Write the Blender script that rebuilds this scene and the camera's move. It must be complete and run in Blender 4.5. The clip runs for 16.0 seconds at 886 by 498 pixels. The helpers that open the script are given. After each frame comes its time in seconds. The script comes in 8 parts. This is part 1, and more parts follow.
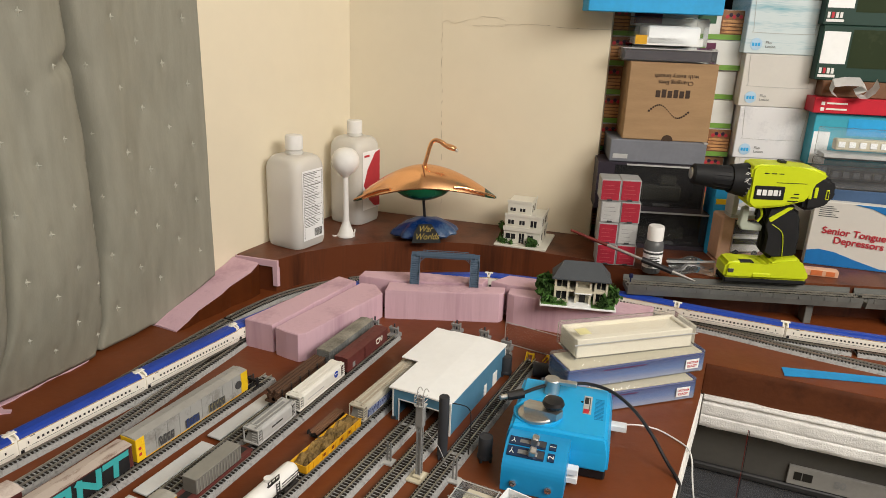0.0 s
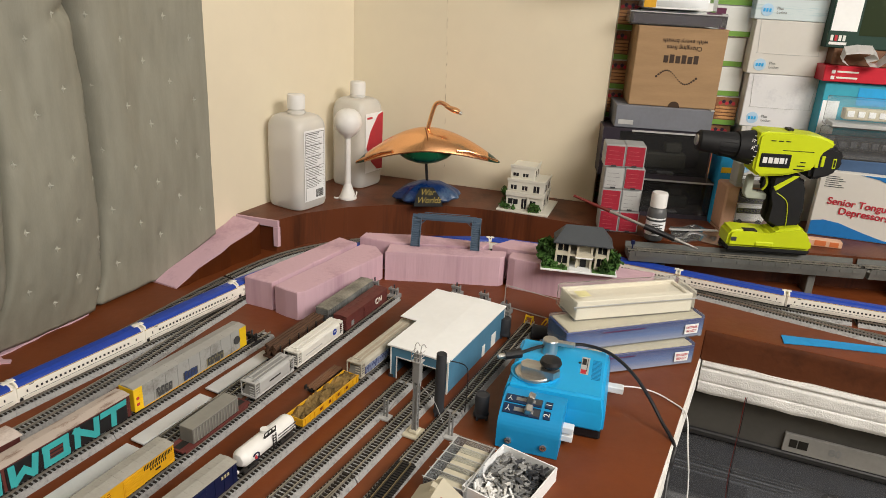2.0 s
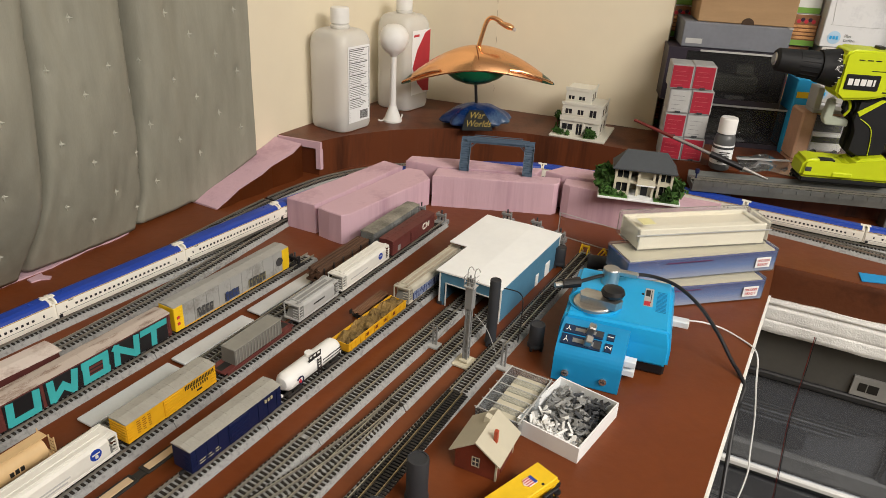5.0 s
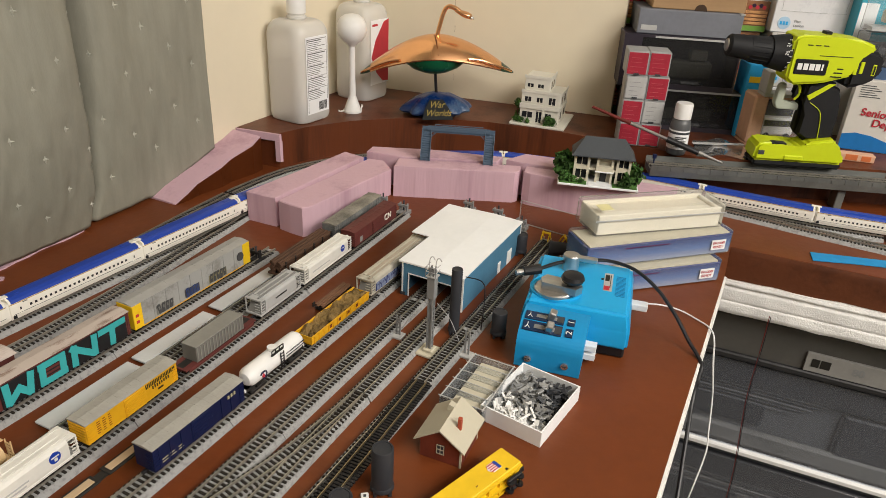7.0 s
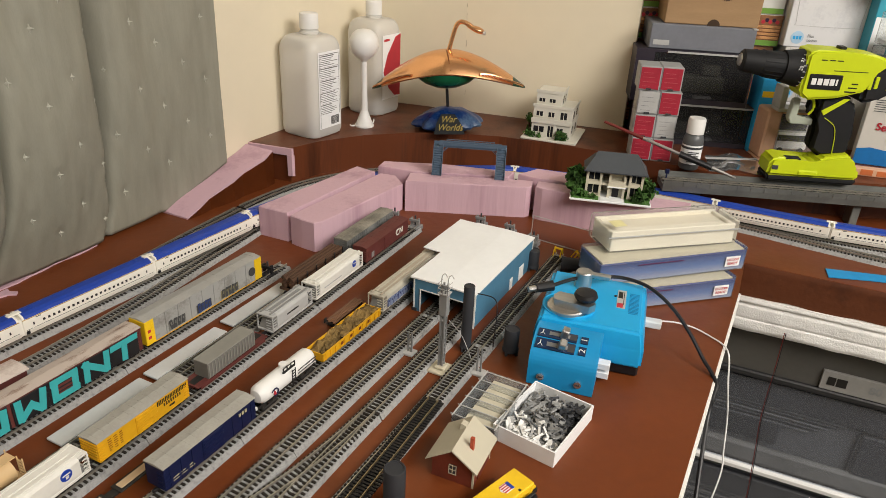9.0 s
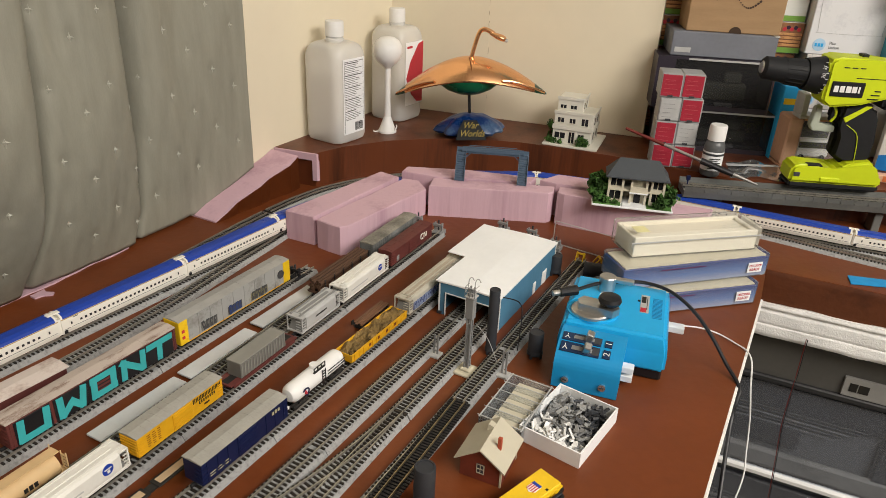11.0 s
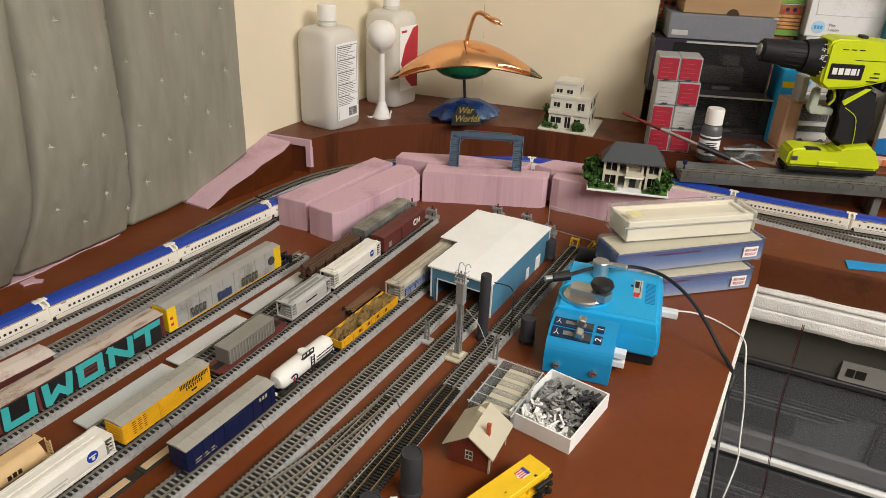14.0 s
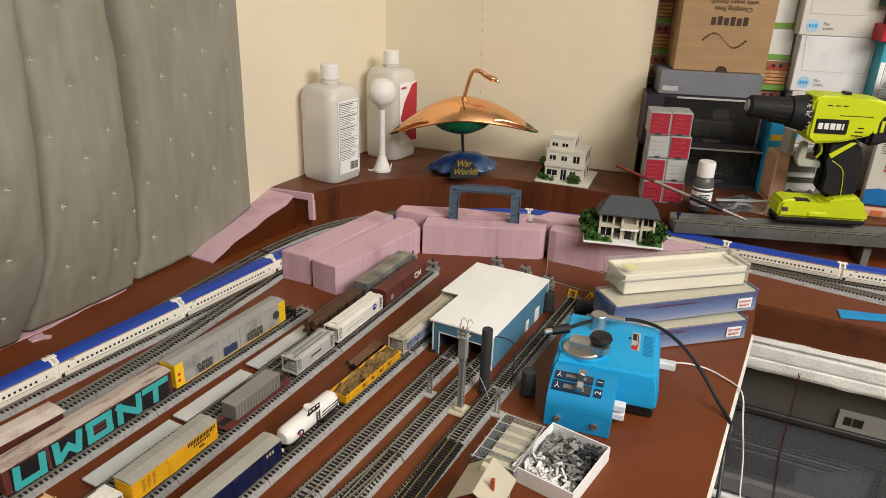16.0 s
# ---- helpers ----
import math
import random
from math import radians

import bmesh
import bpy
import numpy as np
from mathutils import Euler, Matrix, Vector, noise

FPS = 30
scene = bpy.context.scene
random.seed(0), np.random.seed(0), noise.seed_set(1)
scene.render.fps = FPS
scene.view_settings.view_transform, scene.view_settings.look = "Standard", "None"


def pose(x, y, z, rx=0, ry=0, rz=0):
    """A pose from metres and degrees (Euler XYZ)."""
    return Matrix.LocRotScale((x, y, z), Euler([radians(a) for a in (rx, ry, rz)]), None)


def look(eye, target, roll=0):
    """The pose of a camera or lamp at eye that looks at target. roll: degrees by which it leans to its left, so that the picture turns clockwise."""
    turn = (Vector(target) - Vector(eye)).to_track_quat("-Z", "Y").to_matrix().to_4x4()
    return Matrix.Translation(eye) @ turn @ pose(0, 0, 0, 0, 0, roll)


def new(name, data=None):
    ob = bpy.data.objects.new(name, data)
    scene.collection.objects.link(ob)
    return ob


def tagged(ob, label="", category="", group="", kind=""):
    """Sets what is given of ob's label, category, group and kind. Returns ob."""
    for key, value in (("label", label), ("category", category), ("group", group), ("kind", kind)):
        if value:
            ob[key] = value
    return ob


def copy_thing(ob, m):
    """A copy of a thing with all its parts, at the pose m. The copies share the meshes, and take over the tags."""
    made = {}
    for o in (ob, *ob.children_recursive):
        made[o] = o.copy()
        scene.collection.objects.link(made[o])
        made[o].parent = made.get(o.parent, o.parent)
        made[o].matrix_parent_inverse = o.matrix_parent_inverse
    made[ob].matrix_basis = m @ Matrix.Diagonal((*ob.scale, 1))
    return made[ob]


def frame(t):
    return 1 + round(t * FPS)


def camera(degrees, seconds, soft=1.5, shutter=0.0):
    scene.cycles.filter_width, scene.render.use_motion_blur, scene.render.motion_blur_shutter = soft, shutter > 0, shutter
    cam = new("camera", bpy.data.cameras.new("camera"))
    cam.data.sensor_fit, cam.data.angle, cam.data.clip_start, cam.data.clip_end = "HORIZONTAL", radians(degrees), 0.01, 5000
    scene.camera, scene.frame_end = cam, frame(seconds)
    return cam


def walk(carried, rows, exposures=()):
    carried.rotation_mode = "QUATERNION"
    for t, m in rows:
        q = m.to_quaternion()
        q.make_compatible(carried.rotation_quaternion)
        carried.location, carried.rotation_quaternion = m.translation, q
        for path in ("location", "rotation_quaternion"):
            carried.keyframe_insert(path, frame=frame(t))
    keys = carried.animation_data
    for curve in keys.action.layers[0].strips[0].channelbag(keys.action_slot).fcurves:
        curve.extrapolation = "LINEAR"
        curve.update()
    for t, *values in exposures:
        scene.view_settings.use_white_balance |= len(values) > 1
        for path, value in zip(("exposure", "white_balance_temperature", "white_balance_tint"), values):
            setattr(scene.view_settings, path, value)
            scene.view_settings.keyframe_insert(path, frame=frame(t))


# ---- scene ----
cam = camera(64.6, 16.0, soft=0.7)
PATH = [
    (0, (0.059, 0.106, 0.465), (-0.011, 1.997, -0.182), 2.2),
    (0.5, (0.063, 0.107, 0.462), (-0.013, 1.992, -0.2), 2.2),
    (1, (0.073, 0.111, 0.46), (0.002, 1.988, -0.227), 2.4),
    (1.5, (0.064, 0.115, 0.445), (-0.004, 1.986, -0.26), 2.9),
    (2, (0.064, 0.105, 0.447), (-0.012, 1.97, -0.271), 3.2),
    (2.5, (0.065, 0.103, 0.449), (-0.037, 1.966, -0.27), 3.4),
    (3, (0.062, 0.11, 0.449), (-0.074, 1.97, -0.274), 3.4),
    (3.5, (0.059, 0.116, 0.448), (-0.119, 1.965, -0.292), 3.3),
    (4, (0.047, 0.12, 0.426), (-0.154, 1.948, -0.359), 3.2),
    (4.5, (0.041, 0.138, 0.409), (-0.156, 1.943, -0.429), 3.1),
    (5, (0.045, 0.145, 0.409), (-0.121, 1.931, -0.476), 3.2),
    (7.5, (0.051, 0.142, 0.412), (-0.015, 1.923, -0.497), 3.1),
    (8, (0.051, 0.136, 0.411), (-0.021, 1.921, -0.489), 3.1),
    (8.5, (0.051, 0.146, 0.415), (-0.029, 1.935, -0.475), 3.1),
    (9, (0.048, 0.148, 0.415), (-0.052, 1.941, -0.466), 2.9),
    (9.5, (0.043, 0.14, 0.417), (-0.078, 1.935, -0.457), 2.8),
    (12, (0.036, 0.134, 0.42), (-0.109, 1.929, -0.45), 2.7),
    (12.5, (0.042, 0.136, 0.416), (-0.107, 1.929, -0.458), 2.7),
    (13, (0.037, 0.139, 0.417), (-0.116, 1.927, -0.467), 2.6),
    (13.5, (0.039, 0.136, 0.419), (-0.111, 1.92, -0.472), 2.5),
    (14, (0.048, 0.141, 0.414), (-0.097, 1.92, -0.486), 2.4),
    (14.5, (0.048, 0.135, 0.425), (-0.09, 1.928, -0.451), 2.3),
    (15, (0.046, 0.128, 0.433), (-0.088, 1.938, -0.407), 2.2),
    (15.5, (0.047, 0.13, 0.435), (-0.089, 1.953, -0.378), 2.2),
    (16, (0.043, 0.128, 0.434), (-0.101, 1.96, -0.355), 2.1),
]
walk(cam, [(t, look(eye, target, roll)) for t, eye, target, roll in PATH])

# ---- light ----
world = bpy.data.worlds.new("room_air")
world.use_nodes = True
scene.world = world
world.node_tree.nodes["Background"].inputs[0].default_value = (1.0, 0.93, 0.82, 1)
world.node_tree.nodes["Background"].inputs[1].default_value = 0.005


def area_lamp(name, eye, target, size, watts, colour):
    data = bpy.data.lights.new(name, "AREA")
    data.shape, data.size, data.energy, data.color = "DISK", size, watts, colour
    ob = new(name, data)
    ob.matrix_world = look(eye, target)
    return ob


area_lamp("unseen_overhead_light", (1.58, -0.08, 1.38), (0.3, 0.9, 0), 0.9, 38.5, (1.0, 0.935, 0.85))
# Added fill light behind the viewer for curtain and walls, no known lamp.
area_lamp("unseen_overhead_light", (0.80, -0.60, 1.50), (-0.1, 0.8, 0.1), 1.0, 33.5, (1.0, 0.935, 0.86))
scene.view_settings.exposure = 0.0

# ---- materials ----


def mat(name, colour, rough=0.5, metal=0.0, vary=0.12, scale=60.0, bump=0.15, second=None, grain=None, spec=0.5, trans=0.0, ior=1.45, island=0.0, coat=0.0, sheen=0.0):
    """Procedural surface: two scales of mottling, fine relief, optional second colour in blotches."""
    m = bpy.data.materials.new(name)
    m.use_nodes = True
    nt = m.node_tree
    n, l = nt.nodes, nt.links
    b = n["Principled BSDF"]
    b.inputs["Roughness"].default_value, b.inputs["Metallic"].default_value = rough, metal
    b.inputs["Specular IOR Level"].default_value = spec
    b.inputs["Transmission Weight"].default_value, b.inputs["IOR"].default_value = trans, ior
    b.inputs["Coat Weight"].default_value = coat
    tc = n.new("ShaderNodeTexCoord")
    mp = n.new("ShaderNodeMapping")
    if grain:
        mp.inputs["Scale"].default_value = grain
    l.new(tc.outputs["Object"], mp.inputs[0])
    big = n.new("ShaderNodeTexNoise")
    big.inputs["Scale"].default_value, big.inputs["Detail"].default_value = scale * 0.18, 5
    fine = n.new("ShaderNodeTexNoise")
    fine.inputs["Scale"].default_value, fine.inputs["Detail"].default_value = scale * 2.2, 4
    l.new(mp.outputs[0], big.inputs["Vector"])
    l.new(mp.outputs[0], fine.inputs["Vector"])
    ramp = n.new("ShaderNodeMix")
    ramp.data_type = "RGBA"
    c = Vector(colour)
    c2 = Vector(second) if second else c * (1 - 2 * vary)
    ramp.inputs[6].default_value = (*[min(1, v * (1 + vary)) for v in c], 1)
    ramp.inputs[7].default_value = (*c2, 1)
    mr = n.new("ShaderNodeMapRange")
    mr.inputs[1].default_value, mr.inputs[2].default_value = (0.5, 0.72) if second else (0.3, 0.8)
    add = n.new("ShaderNodeMath")
    add.operation = "MULTIPLY_ADD"
    add.inputs[1].default_value = 0.3
    l.new(fine.outputs[0], add.inputs[0])
    sub = n.new("ShaderNodeMath")
    sub.operation = "SUBTRACT"
    sub.inputs[1].default_value = 0.15
    l.new(big.outputs[0], sub.inputs[0])
    l.new(sub.outputs[0], add.inputs[2])
    l.new(add.outputs[0], mr.inputs[0])
    l.new(mr.outputs[0], ramp.inputs[0])
    out = ramp.outputs[2]
    if island:
        geo = n.new("ShaderNodeNewGeometry")
        hsv = n.new("ShaderNodeHueSaturation")
        m2 = n.new("ShaderNodeMapRange")
        m2.inputs[3].default_value, m2.inputs[4].default_value = 1 - island, 1 + island
        l.new(geo.outputs["Random Per Island"], m2.inputs[0])
        l.new(m2.outputs[0], hsv.inputs["Value"])
        l.new(out, hsv.inputs["Color"])
        out = hsv.outputs[0]
    l.new(out, b.inputs["Base Color"])
    rr = n.new("ShaderNodeMapRange")
    rr.inputs[3].default_value, rr.inputs[4].default_value = max(0.02, rough - 0.08), min(1, rough + 0.1)
    l.new(big.outputs[0], rr.inputs[0])
    l.new(rr.outputs[0], b.inputs["Roughness"])
    if bump:
        bp = n.new("ShaderNodeBump")
        bp.inputs["Strength"].default_value, bp.inputs["Distance"].default_value = bump, 0.0012
        l.new(fine.outputs[0], bp.inputs["Height"])
        l.new(bp.outputs[0], b.inputs["Normal"])
    return m


def clear(name, colour=(0.97, 0.98, 0.98), rough=0.05, ior=1.45, haze=0.06):
    """Thin clear plastic: mostly see-through with a faint gloss."""
    m = bpy.data.materials.new(name)
    m.use_nodes = True
    n, l = m.node_tree.nodes, m.node_tree.links
    b = n["Principled BSDF"]
    b.inputs["Base Color"].default_value = (*colour, 1)
    b.inputs["Roughness"].default_value = rough
    tr = n.new("ShaderNodeBsdfTransparent")
    tr.inputs[0].default_value = (*colour, 1)
    gl = n.new("ShaderNodeBsdfGlossy")
    gl.inputs["Roughness"].default_value = rough
    fr = n.new("ShaderNodeFresnel")
    fr.inputs[0].default_value = ior
    mx = n.new("ShaderNodeMixShader")
    l.new(fr.outputs[0], mx.inputs[0])
    l.new(tr.outputs[0], mx.inputs[1])
    l.new(gl.outputs[0], mx.inputs[2])
    mb = n.new("ShaderNodeMixShader")
    mb.inputs[0].default_value = haze
    l.new(mx.outputs[0], mb.inputs[1])
    l.new(b.outputs[0], mb.inputs[2])
    l.new(mb.outputs[0], n["Material Output"].inputs[0])
    return m


BROWN = mat("brown_board_paint", (0.160, 0.0410, 0.0112), 0.40, vary=0.12, scale=40, bump=0.3, spec=0.35)
CREAM = mat("cream_wall_paint", (0.79, 0.712, 0.548), 0.75, vary=0.03, scale=14, bump=0.25)
CRACK = mat("plaster_crack", (0.33, 0.26, 0.17), 0.9)
CURTAIN = mat("sage_curtain_cloth", (0.268, 0.262, 0.213), 0.62, vary=0.07, scale=420, bump=0.16, grain=(1, 1, 0.18), spec=0.4)
STITCH = mat("curtain_stitch_thread", (0.47, 0.465, 0.40), 0.45)
PINKTOP = mat("pink_foam_board", (0.575, 0.385, 0.452), 0.8, vary=0.08, scale=75, bump=0.45, grain=(1, 1, 0.07), second=(0.47, 0.295, 0.36))
WHITEFOAM = mat("white_bead_foam", (0.90, 0.90, 0.88), 0.8, vary=0.07, scale=210, bump=1.0)
WHITE = mat("white_plastic", (0.80, 0.80, 0.785), 0.4, vary=0.04)
PAPER = mat("white_card", (0.87, 0.89, 0.90), 0.6, vary=0.04, bump=0.05)
BEIGE = mat("beige_plastic", (0.56, 0.52, 0.40), 0.55, vary=0.05)
BLACK = mat("black_plastic", (0.012, 0.012, 0.014), 0.4, vary=0.1)
DARK = mat("dark_grey_plastic", (0.045, 0.048, 0.055), 0.5)
GREY = mat("grey_plastic", (0.24, 0.245, 0.245), 0.5)
LGREY = mat("light_grey_plastic", (0.46, 0.465, 0.46), 0.5)
BALLAST = mat("grey_roadbed_plastic", (0.340, 0.345, 0.345), 0.85, vary=0.22, scale=1500, bump=0.8, second=(0.275, 0.278, 0.276), island=0.05)
TIE = mat("dark_brown_sleeper_plastic", (0.019, 0.015, 0.011), 0.65, vary=0.25)
RAIL = mat("nickel_rail", (0.55, 0.52, 0.46), 0.36, metal=0.85)
BLUEC = mat("controller_blue_plastic", (0.012, 0.38, 0.76), 0.38, vary=0.04, bump=0.05)
SHEDBLUE = mat("shed_blue_paint", (0.075, 0.21, 0.33), 0.55)
ROYAL = mat("royal_blue_paint", (0.012, 0.05, 0.36), 0.4)
IVORY = mat("ivory_train_paint", (0.86, 0.83, 0.75), 0.4, vary=0.03)
YELLOW = mat("railway_yellow_paint", (0.68, 0.36, 0.012), 0.5)
BRIGHTYELLOW = mat("bright_yellow_paint", (0.80, 0.52, 0.015), 0.45)
NAVY = mat("navy_paint", (0.007, 0.012, 0.052), 0.45, spec=0.35)
BOXCARRED = mat("oxide_red_paint", (0.115, 0.030, 0.026), 0.6, vary=0.25)
COPPER = mat("copper", (0.88, 0.48, 0.24), 0.24, metal=0.92, vary=0.06, bump=0.04)
GREENMET = mat("green_metallic_paint", (0.012, 0.17, 0.075), 0.28, metal=0.3)
LIME = mat("lime_plastic", (0.56, 0.66, 0.012), 0.42, vary=0.04)
KRAFT = mat("kraft_cardboard", (0.36, 0.228, 0.118), 0.75, vary=0.08, grain=(1, 1, 6))
MILKY = clear("milky_polythene", (0.96, 0.955, 0.93), 0.32, ior=1.2, haze=0.52)
CLEAR = clear("clear_plastic")
STEEL = mat("brushed_metal", (0.55, 0.54, 0.52), 0.3, metal=0.9, grain=(1, 12, 1))
LEAF = mat("model_foliage", (0.062, 0.150, 0.030), 0.9, vary=0.4, scale=200, island=0.4)
RED = mat("red_print", (0.50, 0.03, 0.045), 0.5)
TRACKBLUE = mat("printed_blue", (0.02, 0.36, 0.74), 0.5)

# ---- mesh helpers ----


def finish(name, bm, material, parent=None, label="", smooth=False):
    me = bpy.data.meshes.new(name)
    bmesh.ops.recalc_face_normals(bm, faces=bm.faces[:])
    if smooth:
        for f in bm.faces:
            f.smooth = True
    bm.to_mesh(me)
    bm.free()
    for m in (material if isinstance(material, (list, tuple)) else [material]):
        me.materials.append(m)
    if smooth:
        me.set_sharp_from_angle(angle=radians(38))
    ob = new(name, me)
    if parent:
        ob.parent = parent
    if label:
        ob["label"] = label
    return ob


def part(name, bm, material, parent, label="", smooth=False):
    return finish(name, bm, material, parent, label, smooth)


def thing(name, x, y, z, turn, label, category, group="", kind="", lean=(0, 0)):
    e = new(name)
    e.empty_display_size = 0.01
    e.matrix_world = pose(x, y, z, lean[0], lean[1], turn)
    return tagged(e, label, category, group, kind)


def add_box(bm, x0, x1, y0, y1, z0, z1, bevel=0.0, mi=0, m=None, seg=1):
    before = set(bm.faces)
    r = bmesh.ops.create_cube(bm, size=1)
    vs = r["verts"]
    for v in vs:
        v.co = Vector((x0 + (v.co.x + 0.5) * (x1 - x0), y0 + (v.co.y + 0.5) * (y1 - y0), z0 + (v.co.z + 0.5) * (z1 - z0)))
    if bevel:
        es = list({e for v in vs for e in v.link_edges})
        bmesh.ops.bevel(bm, geom=es, offset=bevel, segments=seg, affect="EDGES", profile=0.6)
    new_faces = [f for f in bm.faces if f not in before]
    if m is not None:
        bmesh.ops.transform(bm, matrix=m, verts=list({v for f in new_faces for v in f.verts}))
    for f in new_faces:
        f.material_index = mi
    return new_faces


def box(*a, **k):
    bm = bmesh.new()
    add_box(bm, *a, **k)
    return bm


def add_cyl(bm, a, b, r0, r1=None, seg=16, mi=0, caps=True):
    a, b = Vector(a), Vector(b)
    before = set(bm.faces)
    r = bmesh.ops.create_cone(bm, cap_ends=caps, segments=seg, radius1=r0, radius2=r0 if r1 is None else r1, depth=(b - a).length)
    m = Matrix.Translation((a + b) / 2) @ (b - a).to_track_quat("Z", "Y").to_matrix().to_4x4()
    bmesh.ops.transform(bm, matrix=m, verts=r["verts"])
    for f in bm.faces:
        if f not in before:
            f.material_index = mi


def cyl(*a, **k):
    bm = bmesh.new()
    add_cyl(bm, *a, **k)
    return bm


def prism(pts, z0, z1, bm=None, mi=0):
    """A flat outline in x, y raised from z0 to z1."""
    bm = bm or bmesh.new()
    lo = [bm.verts.new((x, y, z0)) for x, y in pts]
    hi = [bm.verts.new((x, y, z1)) for x, y in pts]
    fs = [bm.faces.new(lo[::-1]), bm.faces.new(hi)]
    k = len(pts)
    for i in range(k):
        fs.append(bm.faces.new((lo[i], lo[(i + 1) % k], hi[(i + 1) % k], hi[i])))
    for f in fs:
        f.material_index = mi
    return bm


def profile(pts, length, axis="x", bm=None, mi=0, start=None):
    """An outline in y, z (or x, z) swept along x (or y), centred."""
    bm = bm or bmesh.new()
    s = -length / 2 if start is None else start
    put = (lambda d, a, b: (d, a, b)) if axis == "x" else (lambda d, a, b: (a, d, b))
    lo = [bm.verts.new(put(s, a, b)) for a, b in pts]
    hi = [bm.verts.new(put(s + length, a, b)) for a, b in pts]
    k = len(pts)
    fs = [bm.faces.new(lo), bm.faces.new(hi[::-1])]
    for i in range(k):
        fs.append(bm.faces.new((lo[i], hi[i], hi[(i + 1) % k], lo[(i + 1) % k])))
    for f in fs:
        f.material_index = mi
    return bm


def lathe(rows, seg=32, bm=None, mi=0, sx=1.0, sy=1.0, power=None):
    """Rings of (radius, z) about the z axis. power: rounded-square outline."""
    bm = bm or bmesh.new()
    rings = []
    for r, z in rows:
        ring = []
        for i in range(seg):
            a = 2 * math.pi * i / seg
            c, s = math.cos(a), math.sin(a)
            if power:
                k = (abs(c) ** power + abs(s) ** power) ** (-1 / power)
                c, s = c * k, s * k
            ring.append(bm.verts.new((r * c * sx, r * s * sy, z)))
        rings.append(ring)
    for p, q in zip(rings, rings[1:]):
        for i in range(seg):
            f = bm.faces.new((p[i], p[(i + 1) % seg], q[(i + 1) % seg], q[i]))
            f.material_index = mi
    for ring in (rings[0][::-1], rings[-1]):
        f = bm.faces.new(ring)
        f.material_index = mi
    return bm


def tube(points, radius, bm=None, seg=8, steps=8, mi=0):
    """A round cord along a smooth line through the points."""
    bm = bm or bmesh.new()
    p = [Vector(q) for q in points]
    line = []
    for i in range(len(p) - 1):
        a, b, c, d = p[max(i - 1, 0)], p[i], p[i + 1], p[min(i + 2, len(p) - 1)]
        for k in range(steps):
            t = k / steps
            line.append(0.5 * ((2 * b) + (c - a) * t + (2 * a - 5 * b + 4 * c - d) * t * t + (3 * b - a - 3 * c + d) * t ** 3))
    line.append(p[-1])
    rings = []
    for i, q in enumerate(line):
        d = (line[min(i + 1, len(line) - 1)] - line[max(i - 1, 0)]).normalized()
        rot = d.to_track_quat("Z", "Y").to_matrix()
        rings.append([bm.verts.new(q + rot @ Vector((radius * math.cos(2 * math.pi * k / seg), radius * math.sin(2 * math.pi * k / seg), 0))) for k in range(seg)])
    for a, b in zip(rings, rings[1:]):
        for k in range(seg):
            bm.faces.new((a[k], a[(k + 1) % seg], b[(k + 1) % seg], b[k])).material_index = mi
    bm.faces.new(rings[0][::-1]).material_index = mi
    bm.faces.new(rings[-1]).material_index = mi
    return bm


def lettering(text, size, material, parent, m, name="lettering", align="CENTER", squash=1.0, shear=0.0, depth=0.00012, bold=0.0):
    """Flat raised letters as a mesh, on the local x, y plane of m."""
    cu = bpy.data.curves.new(name, "FONT")
    cu.body, cu.size, cu.extrude, cu.align_x, cu.align_y, cu.shear, cu.offset = text, size, depth, align, "CENTER", shear, bold
    tmp = new("letters", cu)
    me = bpy.data.meshes.new_from_object(tmp.evaluated_get(bpy.context.evaluated_depsgraph_get()))
    bpy.data.objects.remove(tmp)
    bpy.data.curves.remove(cu)
    me.materials.clear()
    me.materials.append(material)
    ob = new(name, me)
    ob.parent = parent
    ob.matrix_basis = m @ Matrix.Diagonal((squash, 1, 1, 1))
    return ob


def side_plane(x, y, z, right, up):
    """A local frame whose x runs along right and y along up."""
    r, u = Vector(right).normalized(), Vector(up).normalized()
    n = r.cross(u)
    return Matrix.Translation((x, y, z)) @ Matrix((r, u, n)).transposed().to_4x4()


# ---- yard frame: d metres along the sidings, s metres across to their right ----
YARD = 66.6
U = Vector((math.cos(radians(YARD)), math.sin(radians(YARD))))
N = Vector((U.y, -U.x))


def yard(d, s):
    p = U * d + N * s
    return p.x, p.y


# ---- structure ----
LEDGE = 0.057
CORNER = (-0.194, 1.538)


def structure(name, bm, material, label, category, smooth=False):
    return tagged(finish(name, bm, material, smooth=smooth), label, category, kind="structure")


def slab_wall(name, a, b, thick, z0, z1, label, paint=None):
    a, b = Vector(a), Vector(b)
    n = (b - a).normalized()
    n = Vector((-n.y, n.x)) * thick
    return structure(name, prism([a, b, b + n, a + n], z0, z1), paint or CREAM, label, "wall")


LDIR = Vector((-0.334, 1.217)) - Vector(CORNER)
LDIR.normalize()
RDIR = Vector((0.294, 1.422)) - Vector(CORNER)
RDIR.normalize()
C2 = Vector(CORNER)
slab_wall("wall_west", C2 + LDIR * 0.56, C2, 0.1, -0.75, 1.6, "cream painted plaster wall behind the curtain")
# Unseen wall stepped back, added so the curtain folds can sink deep.
BACK = Vector((LDIR.y, -LDIR.x)) * 0.1
slab_wall("wall_behind_folds", C2 + LDIR * 3.2 + BACK, C2 + LDIR * 0.55 + BACK, 0.1, -0.75, 1.6, "unseen cream wall set back behind the curtain folds")
slab_wall("wall_north", C2 - RDIR * 0.1, C2 + RDIR * 0.502, 0.1, -0.75, 1.6, "cream painted plaster wall with a crack")
